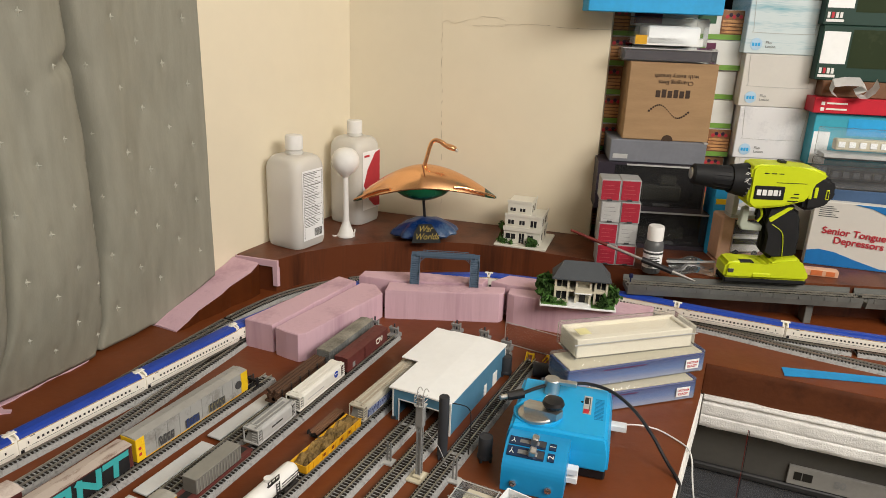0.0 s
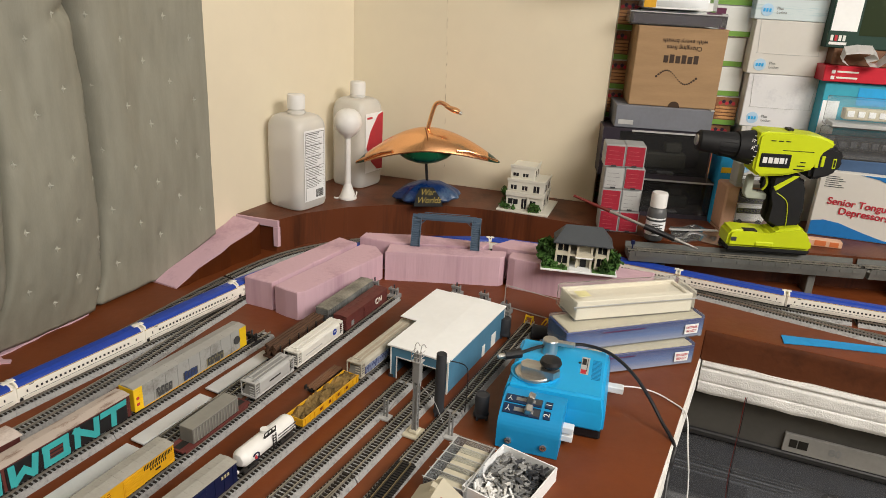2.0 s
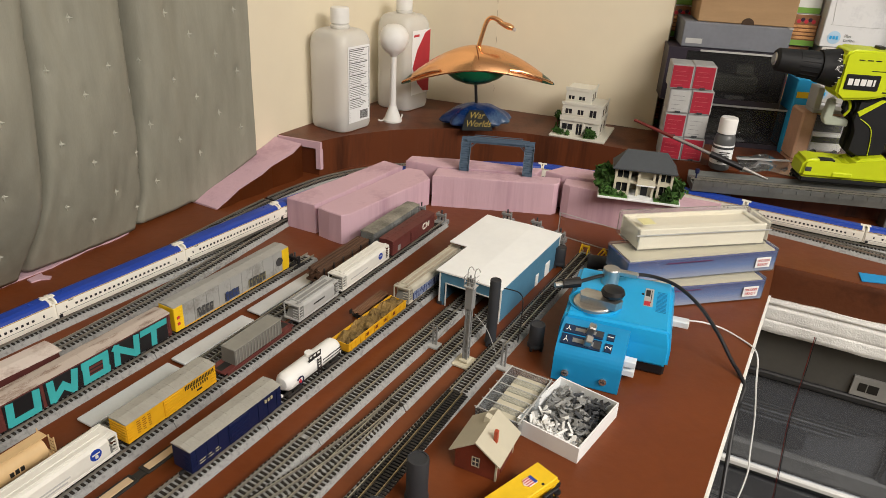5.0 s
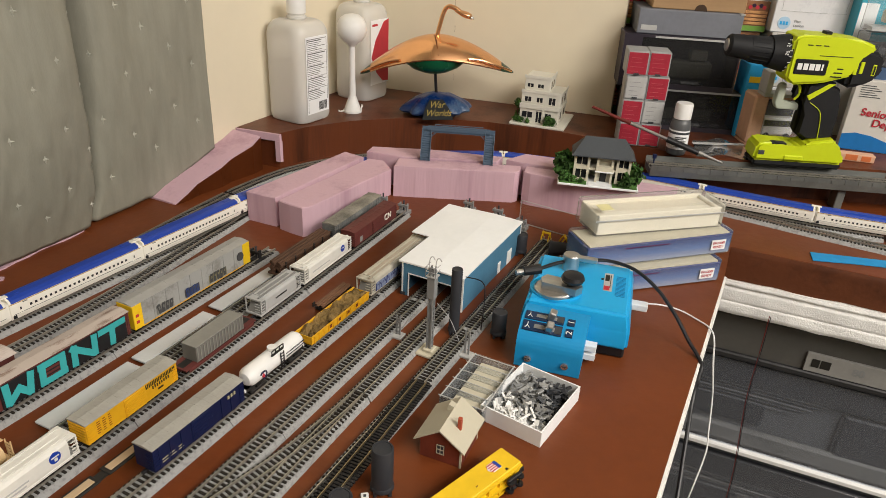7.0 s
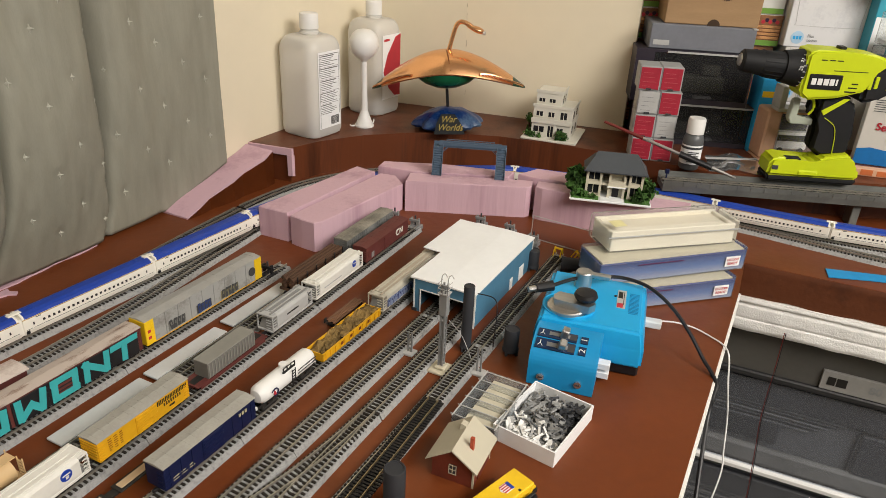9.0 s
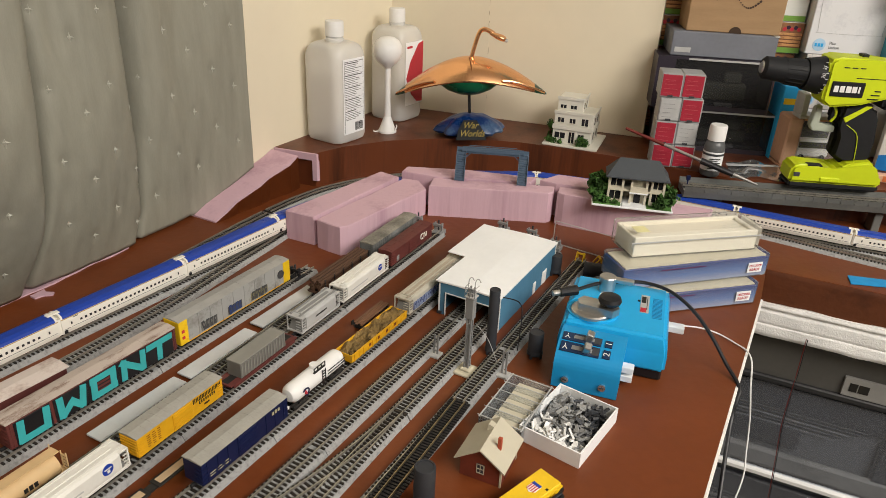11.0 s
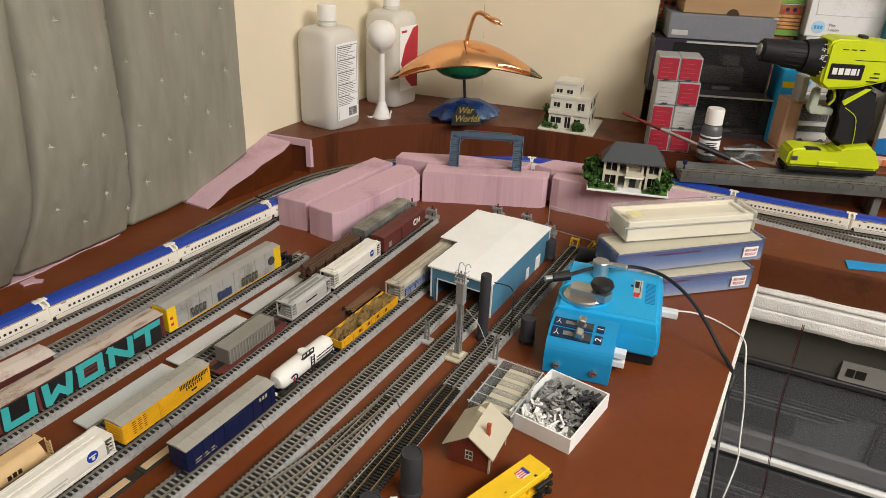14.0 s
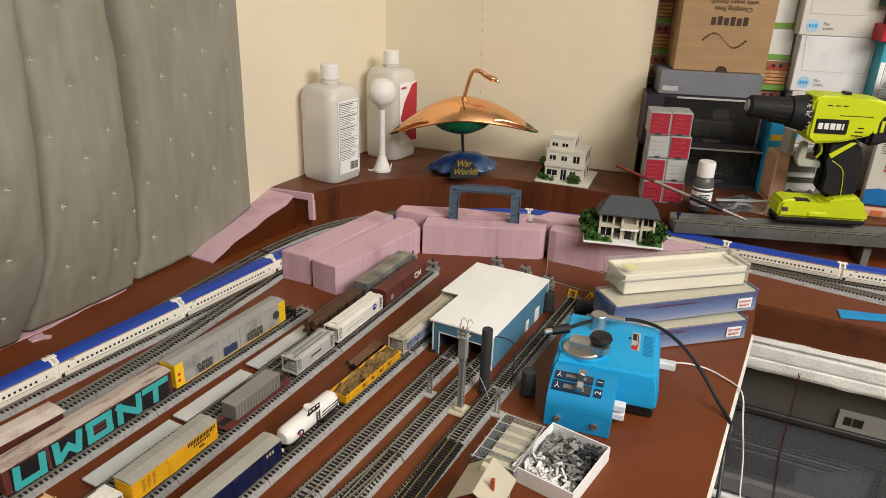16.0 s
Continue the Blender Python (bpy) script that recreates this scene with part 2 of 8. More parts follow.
slab_wall("wall_recess", (0.392, 1.60), (2.9, 1.55), 0.1, -0.75, 1.6, "cream wall behind the stacked boxes")
# Black sheet put in place of the shade between the box stacks.
structure("gap_shade_sheet", box(0.31, 1.6, 1.575, 1.588, 0.058, 1.3), mat("gap_shade_black", (0.012, 0.011, 0.012), 0.6), "black sheet standing in for the shaded gaps behind the stacked boxes", "shelf board")
slab_wall("wall_return", (0.292, 1.522), (0.392, 1.60), 0.1, -0.75, 1.6, "short cream wall return beside the stacked boxes")
# Unseen walls, toned down so less light bounces back into the scene.
ROOMWALL = mat("low_bounce_wall_tan", (0.36, 0.32, 0.26), 0.8, vary=0.05, scale=14)
slab_wall("wall_east", (2.5, 1.8), (2.2, -2.4), 0.1, -0.75, 1.6, "unseen wall behind the viewer, kept dull to limit bounced light", ROOMWALL)
slab_wall("wall_south", C2 + LDIR * 3.0 - RDIR * 0.2, C2 + LDIR * 3.0 + RDIR * 2.9, -0.1, -0.75, 1.6, "unseen wall behind the viewer, kept dull to limit bounced light", ROOMWALL)
structure("floor", box(-3, 4, -3.0, 3, -0.80, -0.75), mat("floor_carpet", (0.22, 0.2, 0.17), 0.9), "dull carpeted floor under the layout", "floor")
# Ceiling out of view, closing the room; dimmed to hold back bounced light.
structure("ceiling", box(-3, 4, -3.0, 3, 1.6, 1.65), mat("low_bounce_ceiling", (0.52, 0.49, 0.44), 0.9), "unseen ceiling, kept dim to limit bounced light", "ceiling")
EDGE_A, EDGE_B = Vector((0.375, 0.934)), Vector((0.2210, 0.575))
EDGE_DIR = (EDGE_B - EDGE_A).normalized()
INNER = Vector((0.408, 1.020))
BR = Vector((0.62, 0.945)) - INNER
BR.normalize()
L0, L1 = C2 + LDIR * 2.2, C2
board = [tuple(L0), tuple(EDGE_A + EDGE_DIR * 1.35), tuple(EDGE_A), tuple(INNER), tuple(INNER + BR * 1.1), tuple(INNER + BR * 1.1 + Vector((0.2, 0.45))), tuple(C2)]
structure("layout_board", prism(board, -0.045, 0), BROWN, "brown painted foam board of the layout", "layout board")
inset = [tuple(INNER + Vector((0.004, -0.002))), tuple(INNER + BR * 1.1 + Vector((0.004, -0.002))), tuple(INNER + BR * 1.1 + Vector((0.1, 0.3))), tuple(INNER + Vector((0.1, 0.3)))]
structure("foam_slab", prism(inset, -0.100, -0.0455), WHITEFOAM, "white bead foam slab under the brown board", "foam slab")


def rough_face(z0, z1, rows, start, profile_out, wander, fine):
    """A cut face along the front of the board: rows of z, each wandering out and in by noise."""
    out = Vector((BR.y, -BR.x))
    bm, g = bmesh.new(), []
    for i in range(268):
        p = start + BR * (0.004 * i)
        col = [bm.verts.new((*(p - out * 0.002), z1))]
        for j in range(rows + 1):
            f = j / rows
            edge = 0.0022 * noise.noise((i * 0.11, 3.1, z0 * 50)) * f ** 6
            z = z1 + (z0 - z1) * f + edge
            o = profile_out(f) + wander * noise.noise((i * 0.06, f * 2.2, z0 * 90)) + fine * noise.noise((i * 0.9, f * rows * 0.7, 5))
            q = p + out * o
            col.append(bm.verts.new((q.x, q.y, z)))
        col.append(bm.verts.new((*(p - out * 0.002), z0)))
        g.append(col)
    for c, d in zip(g, g[1:]):
        for k in range(len(c) - 1):
            bm.faces.new((c[k], c[k + 1], d[k + 1], d[k]))
    return bm


def foam_profile(f):
    groove = math.exp(-((f - 0.20) / 0.035) ** 2) + 0.6 * math.exp(-((f - 0.62) / 0.022) ** 2)
    return 0.0042 - 0.0034 * groove - 0.0025 * max(0, f - 0.9) * 10 + 0.0012 * math.exp(-((f - 0.10) / 0.05) ** 2)


structure("foam_layer", rough_face(-0.099, -0.0475, 30, INNER + Vector((0.004, -0.002)), foam_profile, 0.0010, 0.0005), WHITEFOAM, "rough white bead foam layer at the cut edge", "foam layer", smooth=True)
# Front edge in a darker, more mottled brown than the board top.
FACE = mat("darker_edge_brown", (0.092, 0.028, 0.0105), 0.55, vary=0.2, scale=55, bump=0.5, second=(0.062, 0.019, 0.008), spec=0.3)
structure("board_edge", rough_face(-0.0462, -0.0006, 12, INNER + BR * 0.001, lambda f: 0.0024 - 0.0016 * math.exp(-f / 0.05), 0.0008, 0.0003), FACE, "roughly cut board edge, darker brown than the top", "board edge", smooth=True)
ledge = [(-0.262, 1.197), (-0.225, 1.243), (-0.160, 1.292), (-0.09, 1.322), (-0.02, 1.338), (0.07, 1.338), (0.16, 1.318), (0.26, 1.285), (0.33, 1.252), (0.40, 1.226), (0.75, 1.216), (1.3, 1.20), (1.5, 1.60), (0.30, 1.60), (0.294, 1.4225), tuple(C2), (-0.334, 1.217)]
structure("rear_ledge", prism(ledge, 0, LEDGE), mat("streaked_brown_paint", (0.112, 0.031, 0.011), 0.4, vary=0.12, scale=110, bump=0.25, second=(0.046, 0.014, 0.006), grain=(1, 1, 0.08)), "brown painted raised ledge along the wall", "ledge")


# ---- tracks ----
RAILTOP = 0.0085


def sweep(path, outline, bm=None, mi=0):
    """An outline (across, up) carried along a flat path of (x, y) points."""
    bm = bm or bmesh.new()
    rings = []
    for i, p in enumerate(path):
        a, b = Vector(path[max(i - 1, 0)]), Vector(path[min(i + 1, len(path) - 1)])
        d = (b - a).normalized()
        n = Vector((d.y, -d.x))
        rings.append([bm.verts.new((p[0] + n.x * u, p[1] + n.y * u, z)) for u, z in outline])
    k = len(outline)
    for r, q in zip(rings, rings[1:]):
        for i in range(k):
            bm.faces.new((r[i], r[(i + 1) % k], q[(i + 1) % k], q[i])).material_index = mi
    bm.faces.new(rings[0][::-1]).material_index = mi
    bm.faces.new(rings[-1]).material_index = mi
    return bm


def smooth_line(pts, step=0.01):
    """Evenly spaced points and their headings along a smooth flat line."""
    p = [Vector(q) for q in pts]
    dense = []
    for i in range(len(p) - 1):
        a, b, c, d = p[max(i - 1, 0)], p[i], p[i + 1], p[min(i + 2, len(p) - 1)]
        for k in range(40):
            t = k / 40
            dense.append(0.5 * ((2 * b) + (c - a) * t + (2 * a - 5 * b + 4 * c - d) * t * t + (3 * b - a - 3 * c + d) * t ** 3))
    dense.append(p[-1])
    out, acc = [dense[0]], 0.0
    for a, b in zip(dense, dense[1:]):
        seg = (b - a).length
        while acc + seg >= step:
            f = (step - acc) / seg
            a = a + (b - a) * f
            out.append(a)
            seg = (b - a).length
            acc = 0.0
        acc += seg
    return out


sleeper_mesh = finish("sleeper_master", box(-0.0010, 0.0010, -0.0087, 0.0087, 0.0042, 0.0062, bevel=0.0002), TIE)
SLEEPER = sleeper_mesh.data
bpy.data.objects.remove(sleeper_mesh)
dark_mesh = finish("sleeper_master", box(-0.0011, 0.0011, -0.0102, 0.0102, 0.0045, 0.0062, bevel=0.0002), BLACK)
DARKSLEEPER = dark_mesh.data
bpy.data.objects.remove(dark_mesh)


def track(pts, label, roadbed=True, z=0.0, sleeper=None, spacing=0.0046, rail=None, ends=(0, 0)):
    """One length of model track on its moulded roadbed: roadbed, two rails, sleepers."""
    line = smooth_line(pts, 0.008) if len(pts) > 2 else [Vector(pts[0]).lerp(Vector(pts[1]), i / 8) for i in range(9)]
    t = thing("track_section", 0, 0, z, 0, label, "model track", "model railway tracks")
    if roadbed:
        part("roadbed", sweep(line, [(-0.0125, 0), (0.0125, 0), (0.0093, 0.0049), (-0.0093, 0.0049)]), BALLAST, t)
    for g in (-0.0048, 0.0048):
        part("rail", sweep(line, [(g - 0.0004, 0.006), (g + 0.0004, 0.006), (g + 0.0004, RAILTOP), (g - 0.0004, RAILTOP)]), rail or RAIL, t)
    fine = smooth_line(pts, spacing)
    for i, p in enumerate(fine[:-1]):
        d = fine[i + 1] - p
        o = new("sleeper", sleeper or SLEEPER)
        o.parent = t
        o.matrix_basis = pose(p.x, p.y, 0, 0, 0, math.degrees(math.atan2(d.y, d.x)))
    return t


def s1(d):
    return -0.4565 + (0.945 - d) * 0.036


def s1b(d):
    return -0.4890 + (0.945 - d) * 0.036


def s0(d):
    return -0.5310 - (d - 0.45) * 0.012


def sidings(s, d0, d1, label, step=0.248):
    f = s if callable(s) else (lambda d: s)
    d = d1
    while d > d0 + 0.01:
        e = max(d0, d - step)
        track([yard(e + 0.0004, f(e)), yard(d - 0.0004, f(d))], label)
        d = e


GREYTRACK = "straight grey ballasted model track with nickel rails on the board"
S5, S4, S3, S2 = -0.2495, -0.289, -0.324, -0.3715
SKEW = 2.06
sidings(S5, 0.34, 0.972, GREYTRACK)
sidings(S4, 0.575, 0.962, GREYTRACK)
sidings(S3, 0.34, 0.995, GREYTRACK)
sidings(S2, 0.34, 0.985, GREYTRACK)
sidings(s1, 0.24, 0.945, GREYTRACK)
sidings(s1b, 0.22, 0.955, GREYTRACK)
sidings(s0, 0.22, 0.755, GREYTRACK)
track([yard(0.574, S4), yard(0.53, S4 - 0.002), yard(0.48, S4 - 0.008), yard(0.43, S4 - 0.018), yard(0.34, S4 - 0.036)], "grey model turnout track curving toward the next siding")
track([yard(0.573, S4), yard(0.36, S4 + 0.003)], "grey straight leg of the model turnout beside the siding", z=-0.0012)
track([yard(0.612, -0.2455), yard(0.36, -0.2370)], "black sleepered flex track lying on the grey siding", roadbed=False, z=0.004, sleeper=DARKSLEEPER, spacing=0.0034, rail=mat("brass_rail", (0.38, 0.31, 0.20), 0.35, metal=0.9))

MAIN = [(-0.56, 0.37), (-0.4135, 0.6826), (-0.3325, 0.8486), (-0.2685, 0.9816), (-0.215, 1.075), (-0.140, 1.165), (-0.045, 1.222), (0.06, 1.245), (0.17, 1.240), (0.28, 1.208), (0.39, 1.163), (0.545, 1.105), (0.685, 1.067), (0.86, 1.025)]
mainline = smooth_line(MAIN, 0.002)
for k in range(0, len(mainline) - 60, 124):
    piece = mainline[k:k + 125]
    if len(piece) > 60:
        track([tuple(piece[i]) for i in sorted({*range(0, len(piece), 31), len(piece) - 1})], "grey ballasted main line track curving round the board")
OUTER = [(-0.591, 0.3845), (-0.4445, 0.697), (-0.3926, 0.8138), (-0.3596, 0.9018), (-0.3356, 0.9718), (-0.2986, 1.0728), (-0.2560, 1.1560), (-0.2120, 1.2080), (-0.150, 1.255), (-0.07, 1.288), (0.02, 1.298), (0.11, 1.287), (0.20, 1.262)]
outerline = smooth_line(OUTER, 0.002)
for k in range(0, len(outerline) - 60, 124):
    piece = outerline[k:k + 125]
    track([tuple(piece[i]) for i in sorted({*range(0, len(piece), 31), len(piece) - 1})], "outer grey ballasted main line track beside the ledge")
track([(-0.412, 0.585), (-0.372, 0.665), (-0.331, 0.771), (-0.317, 0.812), (-0.303, 0.858), (-0.287, 0.911), (-0.269, 0.967), (-0.26, 1.0)], "grey siding track joining the main line")
track([(0.40, 1.150), (0.46, 1.122), (0.53, 1.085), (0.62, 1.040), (0.72, 0.993)], "grey ballasted track leaving the main line")


def buffer_stop(x, y, turn, material, label):
    t = thing("buffer_stop", x, y, RAILTOP - 0.003, turn, label, "buffer stop", "buffer stops")
    part("base", box(-0.009, 0.009, -0.008, 0.008, -0.005, 0.002, bevel=0.001), material, t)
    part("post", box(-0.002, 0.002, -0.0065, -0.0045, 0.002, 0.013), material, t)
    part("post", box(-0.002, 0.002, 0.0045, 0.0065, 0.002, 0.013), material, t)
    part("crossbeam", box(-0.004, -0.001, -0.008, 0.008, 0.008, 0.012, bevel=0.0005), material, t)
    part("lamp_post", cyl((0, 0, 0.002), (0, 0, 0.017), 0.0012, seg=8), DARK, t)


for s, d, m in ((-0.4555, 0.944, GREY), (-0.4935, 0.951, GREY), (-0.3809, 1.003, GREY), (-0.3350, 1.002, GREY), (-0.2940, 0.987, GREY), (-0.2878, 0.966, GREY), (s0(0.725), 0.725, BLACK)):
    buffer_stop(*yard(d, s), YARD, m, "small grey model buffer stop at the end of a siding" if m is GREY else "small black model buffer stop at the end of a siding")


def yellow_stop(x, y, z, turn):
    t = thing("wheel_stop", x, y, z, turn, "bright yellow bent-bar wheel stop at a siding end", "buffer stop", "yellow wheel stops")
    for g in (-0.0048, 0.0048):
        bm = tube([(-0.007, g, 0), (-0.002, g, 0.008), (0.001, g, 0.0095), (0.004, g, 0)], 0.0009, seg=6, steps=3)
        part("bar", bm, BRIGHTYELLOW, t)
    part("crossbar", box(-0.001, 0.001, -0.006, 0.006, 0.0075, 0.0095), BRIGHTYELLOW, t)


yellow_stop(*yard(0.965, S5 - 0.001), RAILTOP, YARD)
yellow_stop(*yard(0.982, -0.2290), 0.0005, YARD - 60)

# ---- rolling stock ----
GRIME = mat("weathered_grey_roof", (0.36, 0.35, 0.315), 0.7, vary=0.10, scale=160, bump=0.25)
SILVER = mat("silver_car_paint", (0.31, 0.31, 0.30), 0.5, vary=0.12, scale=150, second=(0.19, 0.18, 0.16))
RUSTROOF = mat("rust_streaked_roof", (0.42, 0.36, 0.32), 0.8, vary=0.2, scale=160, second=(0.14, 0.065, 0.035), grain=(1, 4, 1))
TEAL = mat("teal_spray_paint", (0.045, 0.40, 0.42), 0.5, vary=0.12)
OFFWHITE = mat("off_white_car_paint", (0.74, 0.73, 0.68), 0.5, vary=0.06, scale=120)
TAN = mat("tan_car_paint", (0.60, 0.42, 0.22), 0.5)
TRUCKM = mat("bogie_plastic", (0.016, 0.015, 0.014), 0.6)
WHEELM = mat("blackened_wheel", (0.09, 0.085, 0.08), 0.4, metal=0.7)
LUMBER = mat("old_timber", (0.10, 0.05, 0.028), 0.8, vary=0.4, scale=120, grain=(0.3, 6, 6))
ORE = mat("ochre_gravel_load", (0.21, 0.135, 0.045), 0.95, vary=0.5, scale=260, bump=1.0)
PLANK = mat("pale_wood", (0.50, 0.37, 0.23), 0.7, vary=0.15, grain=(0.3, 8, 8))


def bogie(t, x):
    b = part("bogie", box(x - 0.010, x + 0.010, -0.0065, -0.005, 0.0098, 0.0132, bevel=0.0006), TRUCKM, t)
    part("side_frame", box(x - 0.010, x + 0.010, 0.005, 0.0065, 0.0098, 0.0132, bevel=0.0006), TRUCKM, b)
    part("bolster", box(x - 0.002, x + 0.002, -0.006, 0.006, 0.0105, 0.0145), TRUCKM, b)
    for dx in (-0.0065, 0.0065):
        for g in (-0.0045, 0.0045):
            part("wheel", cyl((x + dx, g - 0.0009, 0.0118), (x + dx, g + 0.0009, 0.0118), 0.0033, seg=14), WHEELM, b)


def underframe(t, L, coupler=True):
    part("underframe", box(-L / 2 + 0.002, L / 2 - 0.002, -0.004, 0.004, 0.0135, 0.0165), TRUCKM, t)
    for e in (-1, 1):
        bogie(t, e * (L / 2 - 0.0155))
        part("coupler", box(*sorted((e * (L / 2 - 0.002), e * (L / 2 + 0.004))), -0.0013, 0.0013, 0.0115, 0.0142, bevel=0.0004), BLACK, t)


def ladders(t, L, h, material, y0=-0.0102):
    for e in (-1, 1):
        for k in range(5):
            z = 0.016 + k * (h - 0.019) / 5
            part("ladder_rung", box(*sorted((e * (L / 2 - 0.0008), e * (L / 2 - 0.0062))), y0 - 0.0007, y0 - 0.0001, z, z + 0.0007), material, t)
            part("ladder_rung", box(*sorted((e * (L / 2 + 0.0001), e * (L / 2 + 0.0007))), y0 + 0.0012, y0 + 0.0072, z, z + 0.0007), material, t)


def car(d0, d1, s, label, name="freight_car", category="model freight car", group="model freight cars"):
    m = (d0 + d1) / 2
    if callable(s):
        turn = YARD - math.degrees(math.atan((s(d1) - s(d0)) / (d1 - d0)))
        s = s(m)
    else:
        turn = YARD
    return thing(name, *yard(m, s), 0, turn, label, category, group), d1 - d0 - 0.006


def boxcar(d0, d1, s, label, body, roof, top=0.0345, ribs=0, door=True, ribmat=None, width=0.0198):
    t, L = car(d0, d1, s, label)
    w = width / 2
    shell = part("body", box(-L / 2, L / 2, -w, w, 0.0145, top - 0.0012, bevel=0.0004), body, t)
    part("roof", profile([(-w - 0.0004, top - 0.0012), (-w - 0.0004, top - 0.0005), (0, top + 0.0009), (w + 0.0004, top - 0.0005), (w + 0.0004, top - 0.0012)], L + 0.0008), roof, t)
    for k in range(ribs):
        x = -L / 2 + (k + 0.5) * L / ribs
        part("rib", box(x - 0.0004, x + 0.0004, -w - 0.0006, -w + 0.0001, 0.0155, top - 0.0016), ribmat or body, t)
    for k in range(12):
        x = -L / 2 + (k + 0.5) * L / 12
        part("roof_seam", profile([(-w, top - 0.00045), (0, top + 0.00105), (w, top - 0.00045), (0, top + 0.0006)], 0.0005, start=x), roof, t)
    if door:
        dr = part("door", box(-0.011, 0.011, -w - 0.0009, -w, 0.0150, top - 0.0022, bevel=0.0003), body, t)
        for k in range(5):
            z = 0.0165 + k * (top - 0.021) / 5
            part("door_panel", box(-0.010, 0.010, -w - 0.0014, -w - 0.0008, z, z + 0.0021), body, dr)
    underframe(t, L)
    ladders(t, L, top, ribmat or body, -w)
    return t, L, shell


def right_side(x, z, y=-0.0101):
    return side_plane(x, y, z, (1, 0, 0), (0, 0, 1))


def bars(t, x, z, rows, material, w=0.012, pitch=0.0016, y=-0.0101, h=0.0007, rng=random.Random(5)):
    for k in range(rows):
        a = w * rng.uniform(0.6, 1.0)
        part("stencil_bar", box(x - w / 2, x - w / 2 + a, y - 0.00025, y + 0.0001, z - k * pitch, z - k * pitch + h), material, t)


def wordmark(t, x, z, n, width, height, material, y=-0.0100, gap=0.28):
    """A row of plain upright marks, as wide and high as a painted word."""
    r = random.Random(n)
    cell = width / n
    for k in range(n):
        x0 = x - width / 2 + k * cell
        part("mark", box(x0, x0 + cell * (1 - gap), y - 0.0003, y + 0.0003, z - height / 2, z + height / 2 * r.uniform(0.7, 1.0)), material, t)


INK = mat("black_lettering", (0.015, 0.014, 0.012), 0.5)
WINK = mat("white_lettering", (0.75, 0.73, 0.66), 0.5)

# yellow boxcar
t, L, _ = boxcar(0.402, 0.503, s1, "yellow model boxcar with black lettering and grey roof", YELLOW, GRIME, ribs=0)
wordmark(t, L / 4 + 0.005, 0.0298, 19, 0.0334, 0.0046, INK, gap=0.50)
wordmark(t, L / 4 + 0.005, 0.0252, 8, 0.020, 0.0032, INK, gap=0.55)
bars(t, L / 4 + 0.004, 0.0195, 1, INK, 0.007, h=0.0016)
for c in (-0.0125, -0.0070, -0.0015):
    bars(t, -L / 4 + c, 0.0298, 6, BROWN, 0.0036, pitch=0.0021, h=0.0005)
for k in range(6):
    part("end_rib", box(-L / 2 - 0.0008, -L / 2 + 0.0002, -0.009, 0.009, 0.017 + k * 0.0028, 0.0182 + k * 0.0028, bevel=0.0003), YELLOW, t)

# navy boxcar
t, L, _ = boxcar(0.407, 0.511, S2, "navy blue model boxcar with pale roof", NAVY, GRIME, top=0.0365, ribs=9)
TANINK = mat("cream_lettering", (0.42, 0.38, 0.24), 0.5)
for c in (-0.008, 0.0, 0.008):
    bars(t, -L / 4 - 0.006 + c, 0.0215, 2, TANINK, 0.006, pitch=0.0026, h=0.0007)
wordmark(t, L / 2 - 0.015, 0.0312, 3, 0.0105, 0.0032, TANINK, y=-0.0107, gap=0.4)

# graffiti boxcar
t, L, _ = boxcar(0.356, 0.533, s0, "long oxide red model boxcar with teal graffiti and rusty roof", BOXCARRED, RUSTROOF, top=0.040, ribs=30)
STROKES = {"U": [(0, 1, 0, 0), (0, 0, 1, 0), (1, 0, 1, 1)], "W": [(0, 1, 0.06, 0), (0.06, 0, 0.5, 0.55), (0.5, 0.55, 0.92, 0), (0.92, 0, 1, 1)],
           "O": [(0, 0, 0, 1), (0, 1, 1, 1), (1, 1, 1, 0), (1, 0, 0, 0)], "N": [(0, 0, 0, 1), (0, 1, 1, 0), (1, 0, 1, 1)], "T": [(-0.1, 1, 1.1, 1), (0.5, 1, 0.5, 0)]}
for k, ch in enumerate("UWONT"):
    x = -L / 2 + 0.021 + k * 0.0315 + (0.003 if k > 0 else 0)
    part("graffiti_block", box(x - 0.0158, x + 0.0158, -0.0109, -0.0104, 0.0150, 0.0378, bevel=0.0002), BLACK, t)
    bm = bmesh.new()
    for n_, (x0, z0, x1, z1) in enumerate(STROKES[ch]):
        a, b = Vector((x - 0.0105 + 0.021 * x0, 0, 0.0184 + 0.0160 * z0)), Vector((x - 0.0105 + 0.021 * x1 + 0.0012 * (z1 - z0), 0, 0.0184 + 0.0160 * z1))
        d = (b - a).normalized()
        wd = Vector((-d.z, 0, d.x)) * 0.0031
        q = [a - d * 0.0024 + wd, b + d * 0.0030 + wd, b + d * 0.0024 - wd, a - d * 0.0030 - wd]
        y0 = -0.0110 - 0.00004 * n_
        lo = [bm.verts.new((v.x, y0, v.z)) for v in q]
        hi = [bm.verts.new((v.x, y0 - 0.0004, v.z)) for v in q]
        bm.faces.new(hi)
        bm.faces.new(lo[::-1])
        for i in range(4):
            bm.faces.new((lo[i], lo[(i + 1) % 4], hi[(i + 1) % 4], hi[i]))
    part("graffiti_letter", bm, TEAL, t, "teal graffiti letter")

